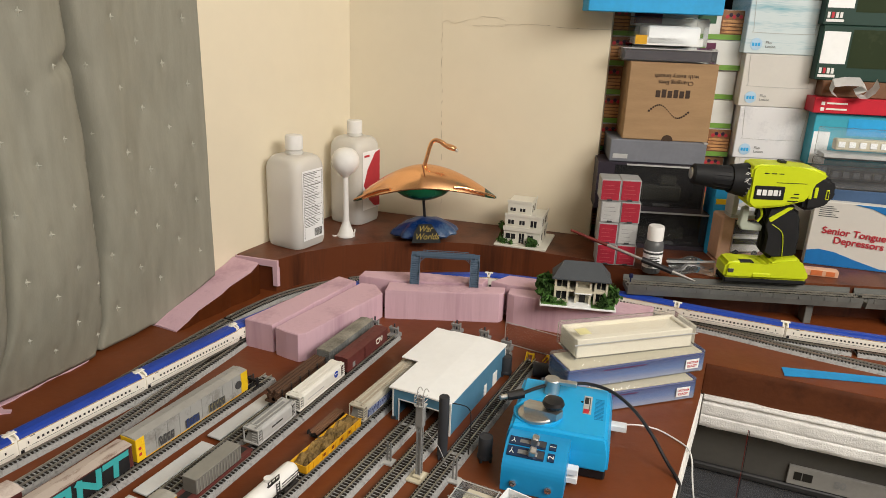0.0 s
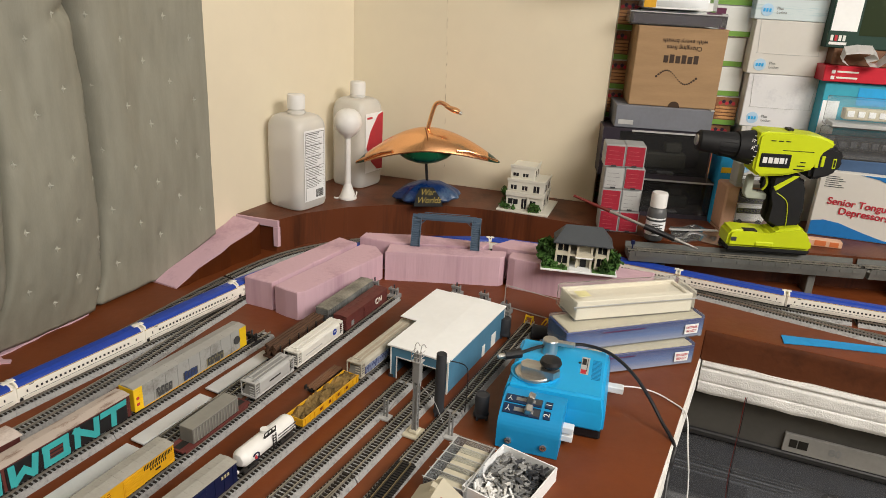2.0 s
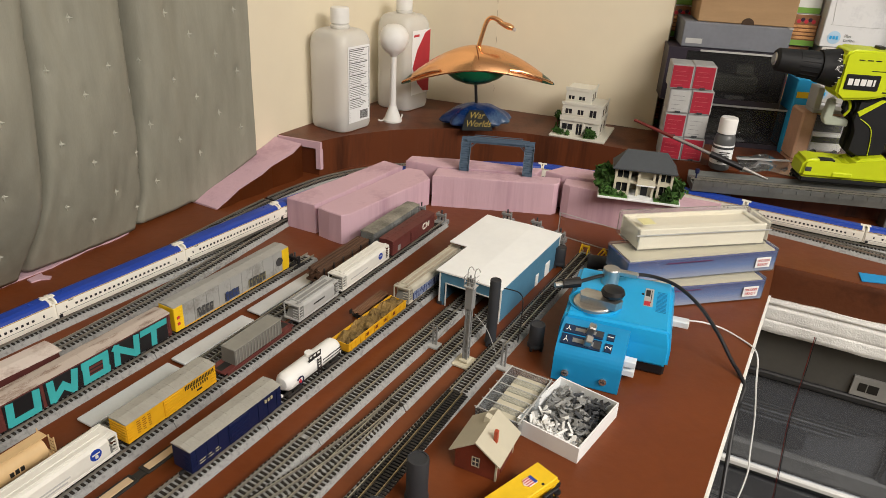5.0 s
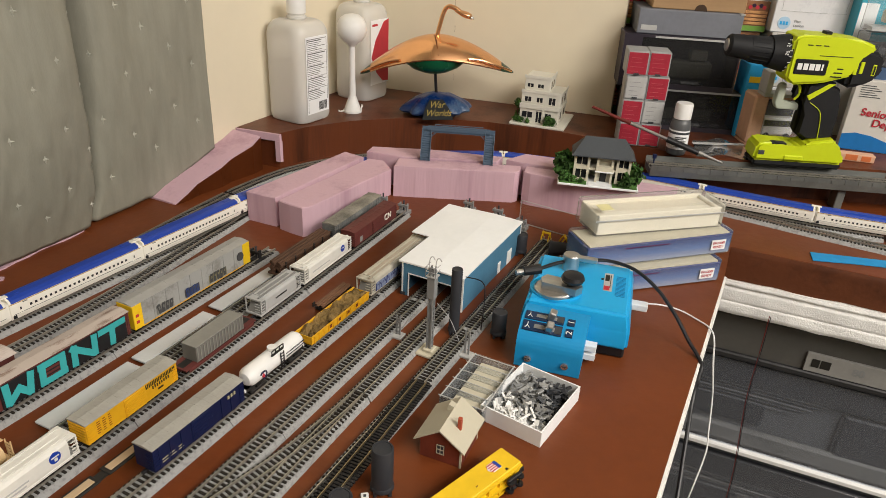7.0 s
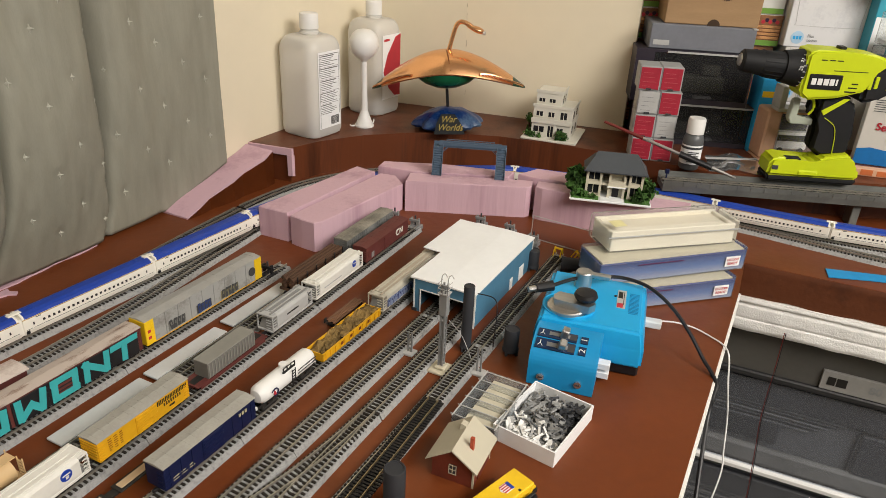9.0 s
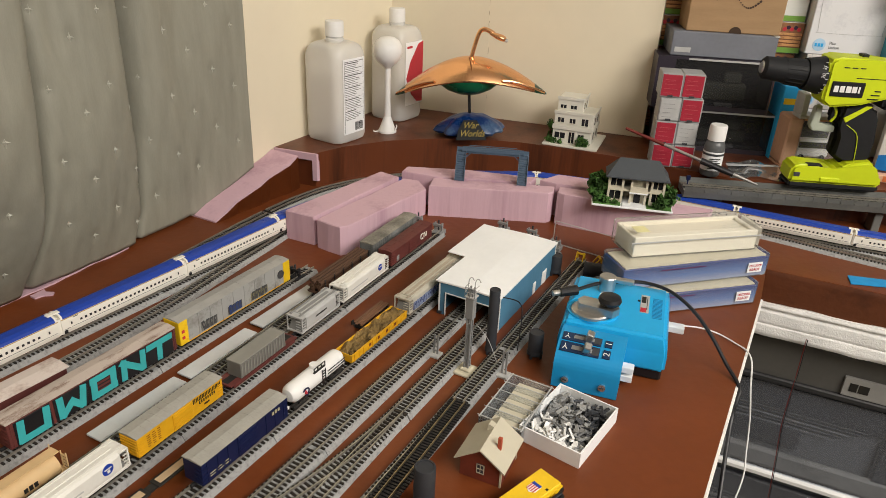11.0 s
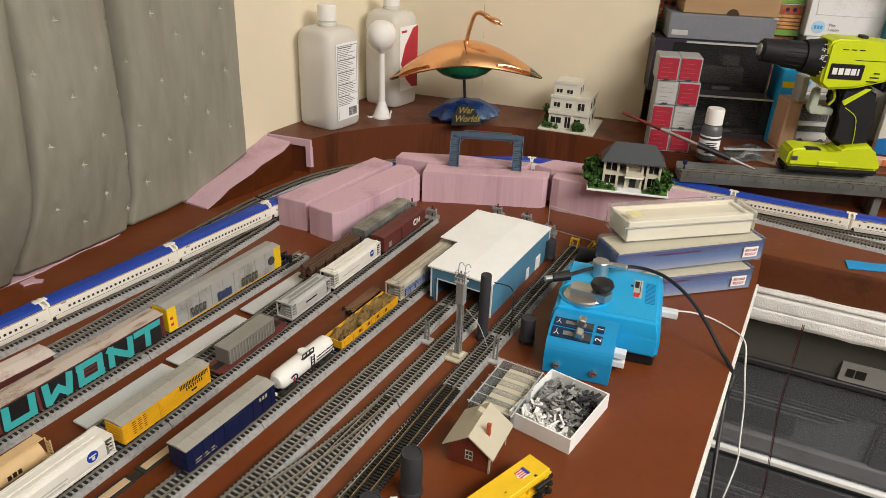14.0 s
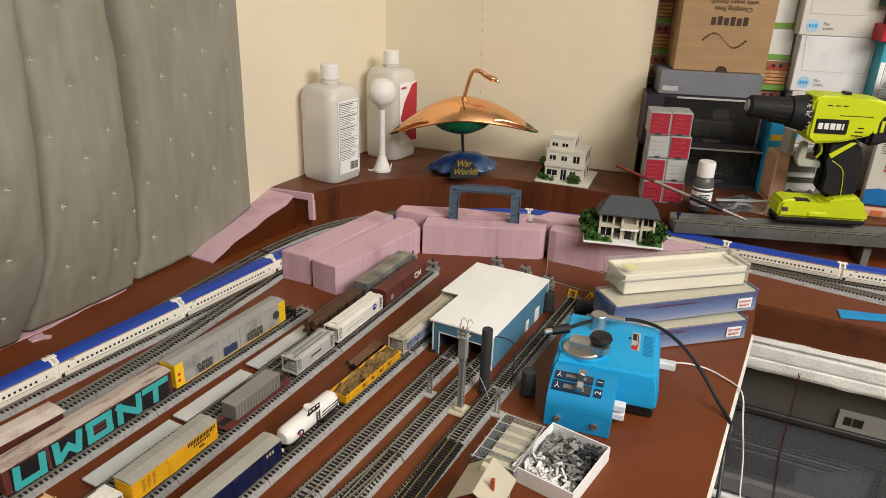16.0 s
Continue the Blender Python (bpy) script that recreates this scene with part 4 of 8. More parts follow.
# ---- blue and ivory express train ----
def express_coach(x, y, turn, L=0.1545):
    t = thing("express_coach", x, y, 0, turn, "ivory and royal blue model express coach on the main line", "model train coach", "express train coaches")
    w = 0.0105
    side = [(-w * 0.86, 0.0115), (-w, 0.0160), (-w, 0.0250), (-w * 0.95, 0.0300), (w * 0.95, 0.0300), (w, 0.0250), (w, 0.0160), (w * 0.86, 0.0115)]
    body = part("body", profile(side, L), IVORY, t)
    roof = [(-w * 0.97, 0.0296), (-w * 0.86, 0.0325), (-w * 0.45, 0.0342), (w * 0.45, 0.0342), (w * 0.86, 0.0325), (w * 0.97, 0.0296)]
    part("roof", profile(roof, L - 0.0042), ROYAL, t, "royal blue roof")
    for e in (-1, 1):
        part("roof_end", profile([(a * 1.01, b + 0.0003) for a, b in roof], 0.0022, start=e * (L / 2 - 0.0011) - 0.0011), IVORY, t)
        part("gangway", box(*sorted((e * L / 2, e * (L / 2 + 0.0018))), -0.0092, 0.0092, 0.0125, 0.0305), IVORY, t)
        for yy in (-w, w):
            part("door", box(*sorted((e * (L / 2 - 0.0080), e * (L / 2 - 0.0125))), yy - 0.0002, yy + 0.0002, 0.0162, 0.0262, bevel=0.00015), IVORY, t)
            part("door_window", box(*sorted((e * (L / 2 - 0.0093), e * (L / 2 - 0.0112))), yy - 0.0004, yy + 0.0004, 0.0203, 0.0236, bevel=0.0003), BLACK, t)
        part("roof_link", box(*sorted((e * (L / 2 - 0.0050), e * (L / 2 + 0.0018))), -0.0030, 0.0030, 0.0338, 0.0352, bevel=0.0004), IVORY, t)
    part("hatch", box(-L / 2 + 0.0015, -L / 2 + 0.0050, -w - 0.0003, -w + 0.0004, 0.0128, 0.0165), BLACK, t)
    for e in (-1, 1):
        for dx in (0.018, 0.034):
            for g in (-0.0045, 0.0045):
                part("wheel", cyl((e * (L / 2 - dx), g - 0.001, 0.0115), (e * (L / 2 - dx), g + 0.001, 0.0115), 0.0031, seg=12), WHEELM, t)
        part("bogie", box(e * (L / 2 - 0.026) - 0.013, e * (L / 2 - 0.026) + 0.013, -0.007, 0.007, 0.0098, 0.0128), TRUCKM, t)
    for k in range(22):
        x0 = -L / 2 + 0.021 + k * (L - 0.042) / 21
        for sgn in (-1, 1):
            part("window", box(x0 - 0.0016, x0 + 0.0016, *sorted((sgn * (w + 0.0002), sgn * (w - 0.0006))), 0.0201, 0.0234, bevel=0.0005), BLACK, t)
    part("stripe", box(-L / 2, L / 2, -w * 0.985 - 0.0004, -w * 0.985 + 0.0003, 0.0288, 0.0293), mat("dull_gold_line", (0.42, 0.26, 0.05), 0.5) if "dull_gold_line" not in bpy.data.materials else bpy.data.materials["dull_gold_line"], t)
    for sgn in (-1, 1):
        part("skirt_line", box(-L / 2 + 0.002, L / 2 - 0.002, *sorted((sgn * (w + 0.0002), sgn * (w - 0.0004))), 0.0172, 0.0176), DARK, t)
    for x in (-L * 0.40, L * 0.40):
        part("roof_fitting", box(x - 0.002, x + 0.002, -0.002, 0.002, 0.0339, 0.0347, bevel=0.0003), ROYAL, t)
    part("vent_grille", box(-L * 0.42 + 0.001, -L * 0.42 + 0.006, -w - 0.0002, -w + 0.0004, 0.0272, 0.0279), DARK, t)
    return t


arc = smooth_line(MAIN, 0.001)
near = min(range(len(arc)), key=lambda i: (arc[i] - Vector((-0.3378, 0.8488))).length)
coach = None
for k in range(-3, 8):
    a, b = near + 158 * k, near + 158 * (k + 1)
    if a < 0 or b >= len(arc):
        continue
    p, q = arc[a], arc[b]
    m = (p + q) / 2 * 0.5 + arc[(a + b) // 2] * 0.5
    ang = math.degrees(math.atan2(q.y - p.y, q.x - p.x))
    if coach is None:
        coach = express_coach(m.x, m.y, ang)
    else:
        copy_thing(coach, pose(m.x, m.y, 0, 0, 0, ang))

# ---- engine shed ----
def engine_shed():
    t = thing("engine_shed", *yard(0.839, -0.3105), 0, YARD, "blue two-track model engine shed with a white roof", "model building")
    L, W, H = 0.170, 0.0755, 0.0405
    for e, nm in ((-1, "side_wall"), (1, "side_wall")):
        part(nm, box(-L / 2, L / 2, *sorted((e * W / 2, e * (W / 2 - 0.002))), 0, H, bevel=0.0003), SHEDBLUE, t)
    for x in (-L / 2, L / 2 - 0.002):
        front = part("end_wall", box(x, x + 0.002, -W / 2 + 0.002, W / 2 - 0.002, 0.029, H + 0.003), SHEDBLUE, t)
        for y0, y1 in ((-W / 2 + 0.002, -W / 2 + 0.006), (-0.003, 0.003), (W / 2 - 0.006, W / 2 - 0.002)):
            part("door_pier", box(x, x + 0.002, y0, y1, 0, 0.029), SHEDBLUE, t)
        for c in (-0.0165, 0.0165):
            part("door_frame", box(x - 0.0006, x + 0.0004, c - 0.0137, c - 0.0125, 0, 0.0297), WHITE, t)
            part("door_frame", box(x - 0.0006, x + 0.0004, c + 0.0125, c + 0.0137, 0, 0.0297), WHITE, t)
            part("door_lintel", box(x - 0.0006, x + 0.0004, c - 0.0137, c + 0.0137, 0.0287, 0.0299), WHITE, t)
    for e in (-1, 1):
        part("corner_trim", box(-L / 2 - 0.0007, -L / 2 + 0.0012, *sorted((e * W / 2 + e * 0.0005, e * (W / 2 - 0.0012))), 0, H), WHITE, t)
        part("corner_trim", box(L / 2 - 0.0012, L / 2 + 0.0007, *sorted((e * W / 2 + e * 0.0005, e * (W / 2 - 0.0012))), 0, H), WHITE, t)
    for x, w, h in ((0.018, 0.008, 0.016), (0.050, 0.014, 0.019)):
        d = part("side_door", box(x - w / 2, x + w / 2, -W / 2 - 0.0008, -W / 2 + 0.0002, 0.001, h, bevel=0.0002), WHITE, t)
        part("door_panel", box(x - w / 2 + 0.0012, x + w / 2 - 0.0012, -W / 2 - 0.0011, -W / 2 - 0.0006, h * 0.55, h - 0.0012), WHITE, d)
    rt = H + 0.0012
    part("roof", profile([(-W / 2 - 0.001, rt), (-W / 2 - 0.001, rt + 0.0018), (0, rt + 0.0030), (W / 2 + 0.004, rt + 0.0018), (W / 2 + 0.004, rt), (0, rt + 0.0012)], L + 0.004), PAPER, t, "plain white roof")
    part("roof_gap", box(-L / 2 + 0.003, L / 2 - 0.003, -W / 2 - 0.0002, -W / 2 + 0.003, H, H + 0.0012), BLACK, t)
    part("loose_roof_edge", box(-0.014, L / 2 + 0.0015, W / 2 + 0.0035, W / 2 + 0.0285, rt - 0.0002, rt + 0.0014, bevel=0.0003), PAPER, t)
    part("step", box(-L / 2 - 0.001, -L / 2 + 0.003, W / 2 - 0.004, W / 2 + 0.002, 0, 0.004), DARK, t)


engine_shed()

# ---- masts and stacks beside the tracks ----
def lattice_mast():
    t = thing("catenary_mast", 0.020, 0.720, 0, YARD, "grey model catenary mast on a pale square foot", "model mast")
    part("foot", box(-0.0105, 0.0105, -0.0105, 0.0105, 0, 0.0035, bevel=0.001), BEIGE, t)
    part("plinth", box(-0.0055, 0.0055, -0.0055, 0.0055, 0.0035, 0.007, bevel=0.001), BEIGE, t)
    for x, y in ((-0.003, -0.003), (0.003, -0.003), (-0.003, 0.003), (0.003, 0.003)):
        part("upright", box(x * 0.7 - 0.0007, x * 0.7 + 0.0007, y * 0.7 - 0.0007, y * 0.7 + 0.0007, 0.007, 0.098), GREY, t)
    for k in range(9):
        z = 0.010 + k * 0.0056
        part("lattice_bar", box(-0.0026, 0.0026, -0.0025, -0.0019, z, z + 0.001), GREY, t)
        part("lattice_bar", box(-0.0025, -0.0019, -0.0026, 0.0026, z + 0.0026, z + 0.0036), GREY, t)
    part("web", box(-0.0018, 0.0018, -0.0010, 0.0010, 0.007, 0.058), GREY, t)
    part("equipment_box", box(-0.0036, 0.0036, -0.0042, 0.0042, 0.0640, 0.0880, bevel=0.0006), GREY, t, "solid grey cabinet on the mast")
    part("cap_plate", box(-0.0048, 0.0048, -0.0054, 0.0054, 0.0880, 0.0890), LGREY, t)
    for y in (-0.0052, 0.0, 0.0052):
        part("cage_bar", cyl((-0.0046, y, 0.089), (-0.0046, y, 0.0990), 0.0004, seg=6), GREY, t)
    for z in (0.0940, 0.0990):
        part("cage_bar", cyl((-0.0046, -0.0052, z), (-0.0046, 0.0052, z), 0.0004, seg=6), LGREY, t)
        for y in (-0.0052, 0.0052):
            part("cage_bar", cyl((-0.0046, y, z), (0.0046, y, z), 0.0004, seg=6), LGREY, t)
    for y in (-0.003, 0.004):
        part("horn", tube([(0, y, 0.0890), (0.0005, y, 0.1040), (0.0008, y - 0.0030, 0.1080), (0.0008, y - 0.0055, 0.1050)], 0.0005, seg=5, steps=4), LGREY, t)
    part("wire", tube([(0, -0.006, 0.060), (0.010, -0.016, 0.040), (0.014, -0.026, 0.014)], 0.00035, seg=5), LGREY, t)
    part("wire", tube([(0, 0.006, 0.060), (-0.010, 0.016, 0.044), (-0.004, 0.030, 0.020)], 0.00035, seg=5), LGREY, t)


lattice_mast()
t = thing("mast_foot", -0.014, 0.744, 0, YARD, "small grey model mast base between two sidings", "model mast")
part("foot", box(-0.006, 0.006, -0.006, 0.006, 0, 0.003, bevel=0.0006), LGREY, t)
for y in (-0.002, 0.002):
    part("upright", box(-0.0008, 0.0008, y - 0.0008, y + 0.0008, 0.003, 0.026), GREY, t)
for k in range(4):
    part("lattice_bar", box(-0.0008, 0.0008, -0.0022, 0.0022, 0.006 + k * 0.005, 0.007 + k * 0.005), GREY, t)
t = thing("mast_foot", *yard(0.683, -0.233), 0, YARD, "small grey model mast base beside the track", "model mast")
part("foot", box(-0.006, 0.006, -0.006, 0.006, 0, 0.003, bevel=0.0006), LGREY, t)
for y in (-0.002, 0.002):
    part("upright", box(-0.0008, 0.0008, y - 0.0008, y + 0.0008, 0.003, 0.030), GREY, t)
CHARCOAL = mat("charcoal_card", (0.028, 0.030, 0.036), 0.6, vary=0.15)


def chimney(x, y, r, h, label):
    t = thing("smoke_stack", x, y, 0, 20, label, "model chimney", "charcoal model stacks")
    part("shaft", lathe([(r, 0.006), (r, h - 0.0008), (r * 0.94, h), (r * 0.80, h), (r * 0.78, h - 0.0006), (r * 0.2, h - 0.0006)], seg=28), CHARCOAL, t, smooth=True)
    part("skirt", lathe([(r * 1.10, 0.004), (r * 1.10, 0.0065), (r, 0.008)], seg=28), CHARCOAL, t, smooth=True)
    for k in range(4):
        a = k * math.pi / 2 + 0.6
        part("leg", box(r * 0.95 * math.cos(a) - 0.0013, r * 0.95 * math.cos(a) + 0.0013, r * 0.95 * math.sin(a) - 0.0013, r * 0.95 * math.sin(a) + 0.0013, 0, 0.0055), CHARCOAL, t)


chimney(*yard(0.7135, -0.2625), 0.0056, 0.0765, "tall charcoal grey model smoke stack beside the shed")
chimney(*yard(0.733, -0.2201), 0.0078, 0.030, "short charcoal grey model tank beside the track")
chimney(-0.001, 0.536, 0.0084, 0.0430, "thick charcoal grey model stack beside the track")
chimney(-0.023, 0.487, 0.0084, 0.0430, "thick charcoal grey model stack near the board edge")
chimney(*yard(0.922, -0.2700), 0.008, 0.028, "short charcoal grey model tank behind the shed")
t = thing("smoke_stack", *yard(0.944, -0.2200), 0.0095, -8, "fallen charcoal grey model tank lying behind the controller", "model chimney", "charcoal model stacks")
part("shaft", cyl((-0.017, 0, 0), (0.017, 0, 0), 0.0095, seg=24), CHARCOAL, t, smooth=True)
part("band", cyl((-0.0178, 0, 0), (-0.0150, 0, 0), 0.0100, seg=24), CHARCOAL, t, smooth=True)
t = thing("white_tile", -0.013, 0.527, 0.0002, 12, "tiny white plastic tile with a dark hole on the board", "plastic bit")
part("plate", box(-0.0030, 0.0030, -0.0034, 0.0034, 0, 0.0022, bevel=0.0004), WHITE, t)
part("hole", box(-0.0010, 0.0012, -0.0012, 0.0012, 0.0021, 0.0024), DARK, t)
t = thing("thin_wire_pole", 0.071, 0.765, 0, 0, "thin bent black wire standing on the board", "wire")
part("wire", tube([(0, 0, 0), (0.001, 0, 0.045), (-0.003, 0.008, 0.056), (-0.020, 0.012, 0.058)], 0.0006, seg=6), BLACK, t)

# ---- train controller ----
def controller():
    t = thing("train_controller", 0.1745, 0.797, 0, -12, "bright blue train controller with a silver speed lever", "controller")
    W, D, H = 0.109, 0.113, 0.051
    part("base", box(-W / 2 + 0.006, W / 2 - 0.002, -D / 2 + 0.004, D / 2 - 0.004, 0, 0.016, bevel=0.002), BLACK, t, "black plastic base")
    bm = bmesh.new()
    lo = [(-W / 2, -D / 2), (W / 2, -D / 2), (W / 2, D / 2), (-W / 2, D / 2)]
    k = 0.92
    vs = [bm.verts.new((x, y, 0.012)) for x, y in lo] + [bm.verts.new((x, y, 0.034)) for x, y in lo] + [bm.verts.new((x * k, y * k, H)) for x, y in lo]
    for a in (0, 4):
        for i in range(4):
            bm.faces.new((vs[a + i], vs[a + (i + 1) % 4], vs[a + 4 + (i + 1) % 4], vs[a + 4 + i]))
    bm.faces.new(vs[8:12])
    bm.faces.new(vs[3::-1])
    bmesh.ops.bevel(bm, geom=bm.edges[:], offset=0.003, segments=3, affect="EDGES")
    part("housing", bm, BLUEC, t, smooth=True)
    dial = part("dial_ring", lathe([(0.027, H - 0.001), (0.027, H + 0.0012), (0.0255, H + 0.0020), (0.0245, H + 0.0012)], seg=48), BLUEC, t, smooth=True)
    dial.location = (-0.025, -0.0235, 0)
    lever = part("speed_lever", lathe([(0.0205, H + 0.001), (0.0205, H + 0.004), (0.019, H + 0.0052)], seg=40), STEEL, t, "silver speed lever", smooth=True)
    lever.location = (-0.026, -0.0300, 0)
    part("lever_arm", prism([(-0.013, -0.008), (0.022, -0.013), (0.028, -0.004), (0.024, 0.006), (-0.010, 0.010), (-0.015, 0.002)], H + 0.005, H + 0.013), STEEL, lever)
    part("knob", lathe([(0.004, H + 0.012), (0.004, H + 0.014), (0.0105, H + 0.016), (0.012, H + 0.0195), (0.0105, H + 0.023), (0.004, H + 0.0245)], seg=24), BLACK, lever, "round black knob", smooth=True).location = (0.017, -0.001, 0)
    rev = part("direction_switch", lathe([(0.009, H), (0.009, H + 0.017), (0.0082, H + 0.018)], seg=28), STEEL, t, "silver direction switch", smooth=True)
    rev.location = (-0.016, 0.025, 0)
    part("switch_pointer", box(0.004, 0.028, -0.0035, 0.0035, H + 0.012, H + 0.0175, bevel=0.0012), STEEL, rev)
    part("arrow_mark", prism([(-0.006, -0.0125), (0.002, -0.0125), (-0.002, -0.006)], H + 0.0002, H + 0.0006), WHITE, rev)
    lab = part("label_plate", box(0.0220, 0.0310, -0.010, 0.029, H - 0.0002, H + 0.0004), LGREY, t, "printed silver label")
    part("label_bar", box(0.0230, 0.0275, 0.011, 0.025, H + 0.0003, H + 0.0006), INK, lab)
    part("label_bar", box(0.0285, 0.0292, -0.003, 0.025, H + 0.0003, H + 0.0006), INK, lab)
    part("label_bar", box(0.0225, 0.0285, -0.009, 0.000, H + 0.0003, H + 0.0006), RED, lab)
    part("lamp", lathe([(0.0014, H), (0.0014, H + 0.001)], seg=12), BLACK, t).location = (0.020, 0.014, 0)
    for k in range(16):
        part("vent_slot", box(0.0345, 0.0445, -0.018 + k * 0.0028, -0.0167 + k * 0.0028, H - 0.0006, H + 0.0003), mat("vent_shadow_blue", (0.008, 0.20, 0.45), 0.5) if k == 0 else bpy.data.materials["vent_shadow_blue"], t)
    # side socket
    part("socket", box(W / 2 - 0.002, W / 2 + 0.018, 0.024, 0.035, 0.014, 0.022, bevel=0.001), WHITE, t, "milky plug in the side socket")
    return t


ctrl = controller()


def point_switches():
    t = thing("point_switch_box", 0.1400, 0.7225, 0, -14, "blue two-lever point switch box with metal screws", "switch box")
    W = 0.064
    out = [(-0.020, 0.0)] + [(0.016 - 0.036 * math.cos(u), 0.022 + 0.0252 * math.sin(u) ** 0.85) for u in [k * math.pi / 24 for k in range(13)]] + [(0.024, 0.0472), (0.024, 0.0)]
    bm = profile(out, W)
    bmesh.ops.bevel(bm, geom=[e for e in bm.edges if e.calc_length() > 0.03], offset=0.001, segments=2, affect="EDGES")
    part("housing", bm, mat("switch_box_blue", (0.010, 0.28, 0.60), 0.4, vary=0.04), t, smooth=True)
    for k, (y, n) in enumerate(((-0.0085, "2"), (0.0035, "1"))):
        u = math.acos((0.016 - y) / 0.036)
        z = 0.022 + 0.0252 * math.sin(u) ** 0.85
        ang = math.degrees(math.atan2(0.0252 * 0.85 * math.sin(u) ** -0.15 * math.cos(u), 0.036 * math.sin(u)))
        m = pose(-0.008, y, z + 0.0004, ang, 0, 0)
        pl = part("slot_plate", box(-0.021, 0.017, -0.0055, 0.0055, -0.0008, 0.0008, bevel=0.0004, m=m), mat("slot_plate_navy", (0.01, 0.03, 0.08), 0.4) if k == 0 else bpy.data.materials["slot_plate_navy"], t)
        part("slot", box(-0.010, 0.012, -0.0022, 0.0022, 0.0006, 0.0012, m=m), GREY, pl)
        part("lever", box(0.000, 0.007, -0.004, 0.004, 0.0008, 0.012, bevel=0.001, m=m @ pose(0, 0, 0, 0, 15, 0)), STEEL, pl)
        part("indicator", box(0.0100, 0.0165, -0.004, 0.004, 0.0007, 0.0013, m=m), DARK, pl)
        tag = part("number_tile", box(0.0205, 0.0275, -0.0045, 0.0045, -0.0008, 0.0009, bevel=0.0003, m=m), bpy.data.materials["slot_plate_navy"], t)
        lettering(n, 0.0085, WHITE, tag, m @ pose(0.0240, 0, 0.001, 0, 0, 90), name="number")
        part("y_mark", tube([(-0.0185, -0.003, 0.001), (-0.0165, 0, 0.001), (-0.0165, 0.003, 0.001)], 0.0004, seg=5, steps=2), WHITE, pl).matrix_basis = m
        part("y_mark", tube([(-0.0165, 0, 0.001), (-0.0140, -0.003, 0.001)], 0.0004, seg=5, steps=2), WHITE, pl).matrix_basis = m
    for x in (-0.019, 0.017):
        sc = part("screw", cyl((x, -0.0203, 0.012), (x, -0.0222, 0.012), 0.0036, seg=16), mat("bright_screw", (0.75, 0.74, 0.72), 0.22, metal=0.9) if x < 0 else bpy.data.materials["bright_screw"], t)
        part("screw_slot", box(x - 0.0020, x + 0.0020, -0.0226, -0.0221, 0.0114, 0.0126), DARK, sc)
    for z in (0.006, 0.016):
        part("terminal", box(W / 2 - 0.001, W / 2 + 0.011, 0.006, 0.016, z, z + 0.007, bevel=0.0006), WHITE, t, "milky white terminal plug")


point_switches()

# ---- small trays and cases on the board ----
def parts_tray():
    t = thing("parts_tray", *yard(0.639, -0.1486), 0, 59.5, "shallow white card tray full of grey plastic bits", "tray")
    L, W, H = 0.0775, 0.0595, 0.016
    part("bottom", box(-L / 2, L / 2, -W / 2, W / 2, 0, 0.0012), PAPER, t)
    for e in (-1, 1):
        part("side", box(*sorted((e * L / 2, e * (L / 2 - 0.0014))), -W / 2, W / 2, 0.0012, H), PAPER, t)
        part("side", box(-L / 2 + 0.0014, L / 2 - 0.0014, *sorted((e * W / 2, e * (W / 2 - 0.0014))), 0.0012, H), PAPER, t)
    bits = tagged(new("plastic_bits", bpy.data.meshes.new("plastic_bits")), "heap of grey, white and black plastic sprue bits", "plastic bits", kind="stuff")
    r = random.Random(11)
    bm = bmesh.new()
    for k in range(520):
        x, y = r.uniform(-L / 2 + 0.006, L / 2 - 0.006), r.uniform(-W / 2 + 0.006, W / 2 - 0.006)
        z = 0.003 + 0.011 * r.random() * (1 - (2 * y / W) ** 2 * 0.5)
        a, b, c = r.uniform(0.002, 0.0066), r.uniform(0.0008, 0.0020), r.uniform(0.0004, 0.0010)
        q = x / L - y / W + r.uniform(-0.35, 0.35)
        mi = 2 if x / L - y / W + r.uniform(-0.30, 0.30) > 0.34 else (1 if -x / L * 1.4 + y / W * 0.2 + r.uniform(-0.25, 0.25) > 0.36 else 0)
        add_box(bm, -a, a, -b, b, -c, c, mi=mi, m=pose(x, y, z, r.uniform(-35, 35), r.uniform(-35, 35), r.uniform(0, 360)))
    bm.to_mesh(bits.data)
    bm.free()
    for m in (mat("bit_grey", (0.25, 0.255, 0.255), 0.45, island=0.55), WHITE, DARK):
        bits.data.materials.append(m)
    bits.matrix_world = pose(*yard(0.639, -0.1486), 0.0006, 0, 0, 59.5)


parts_tray()


FROST = clear("frosted_case_plastic", (0.90, 0.92, 0.93), 0.12, haze=0.10)


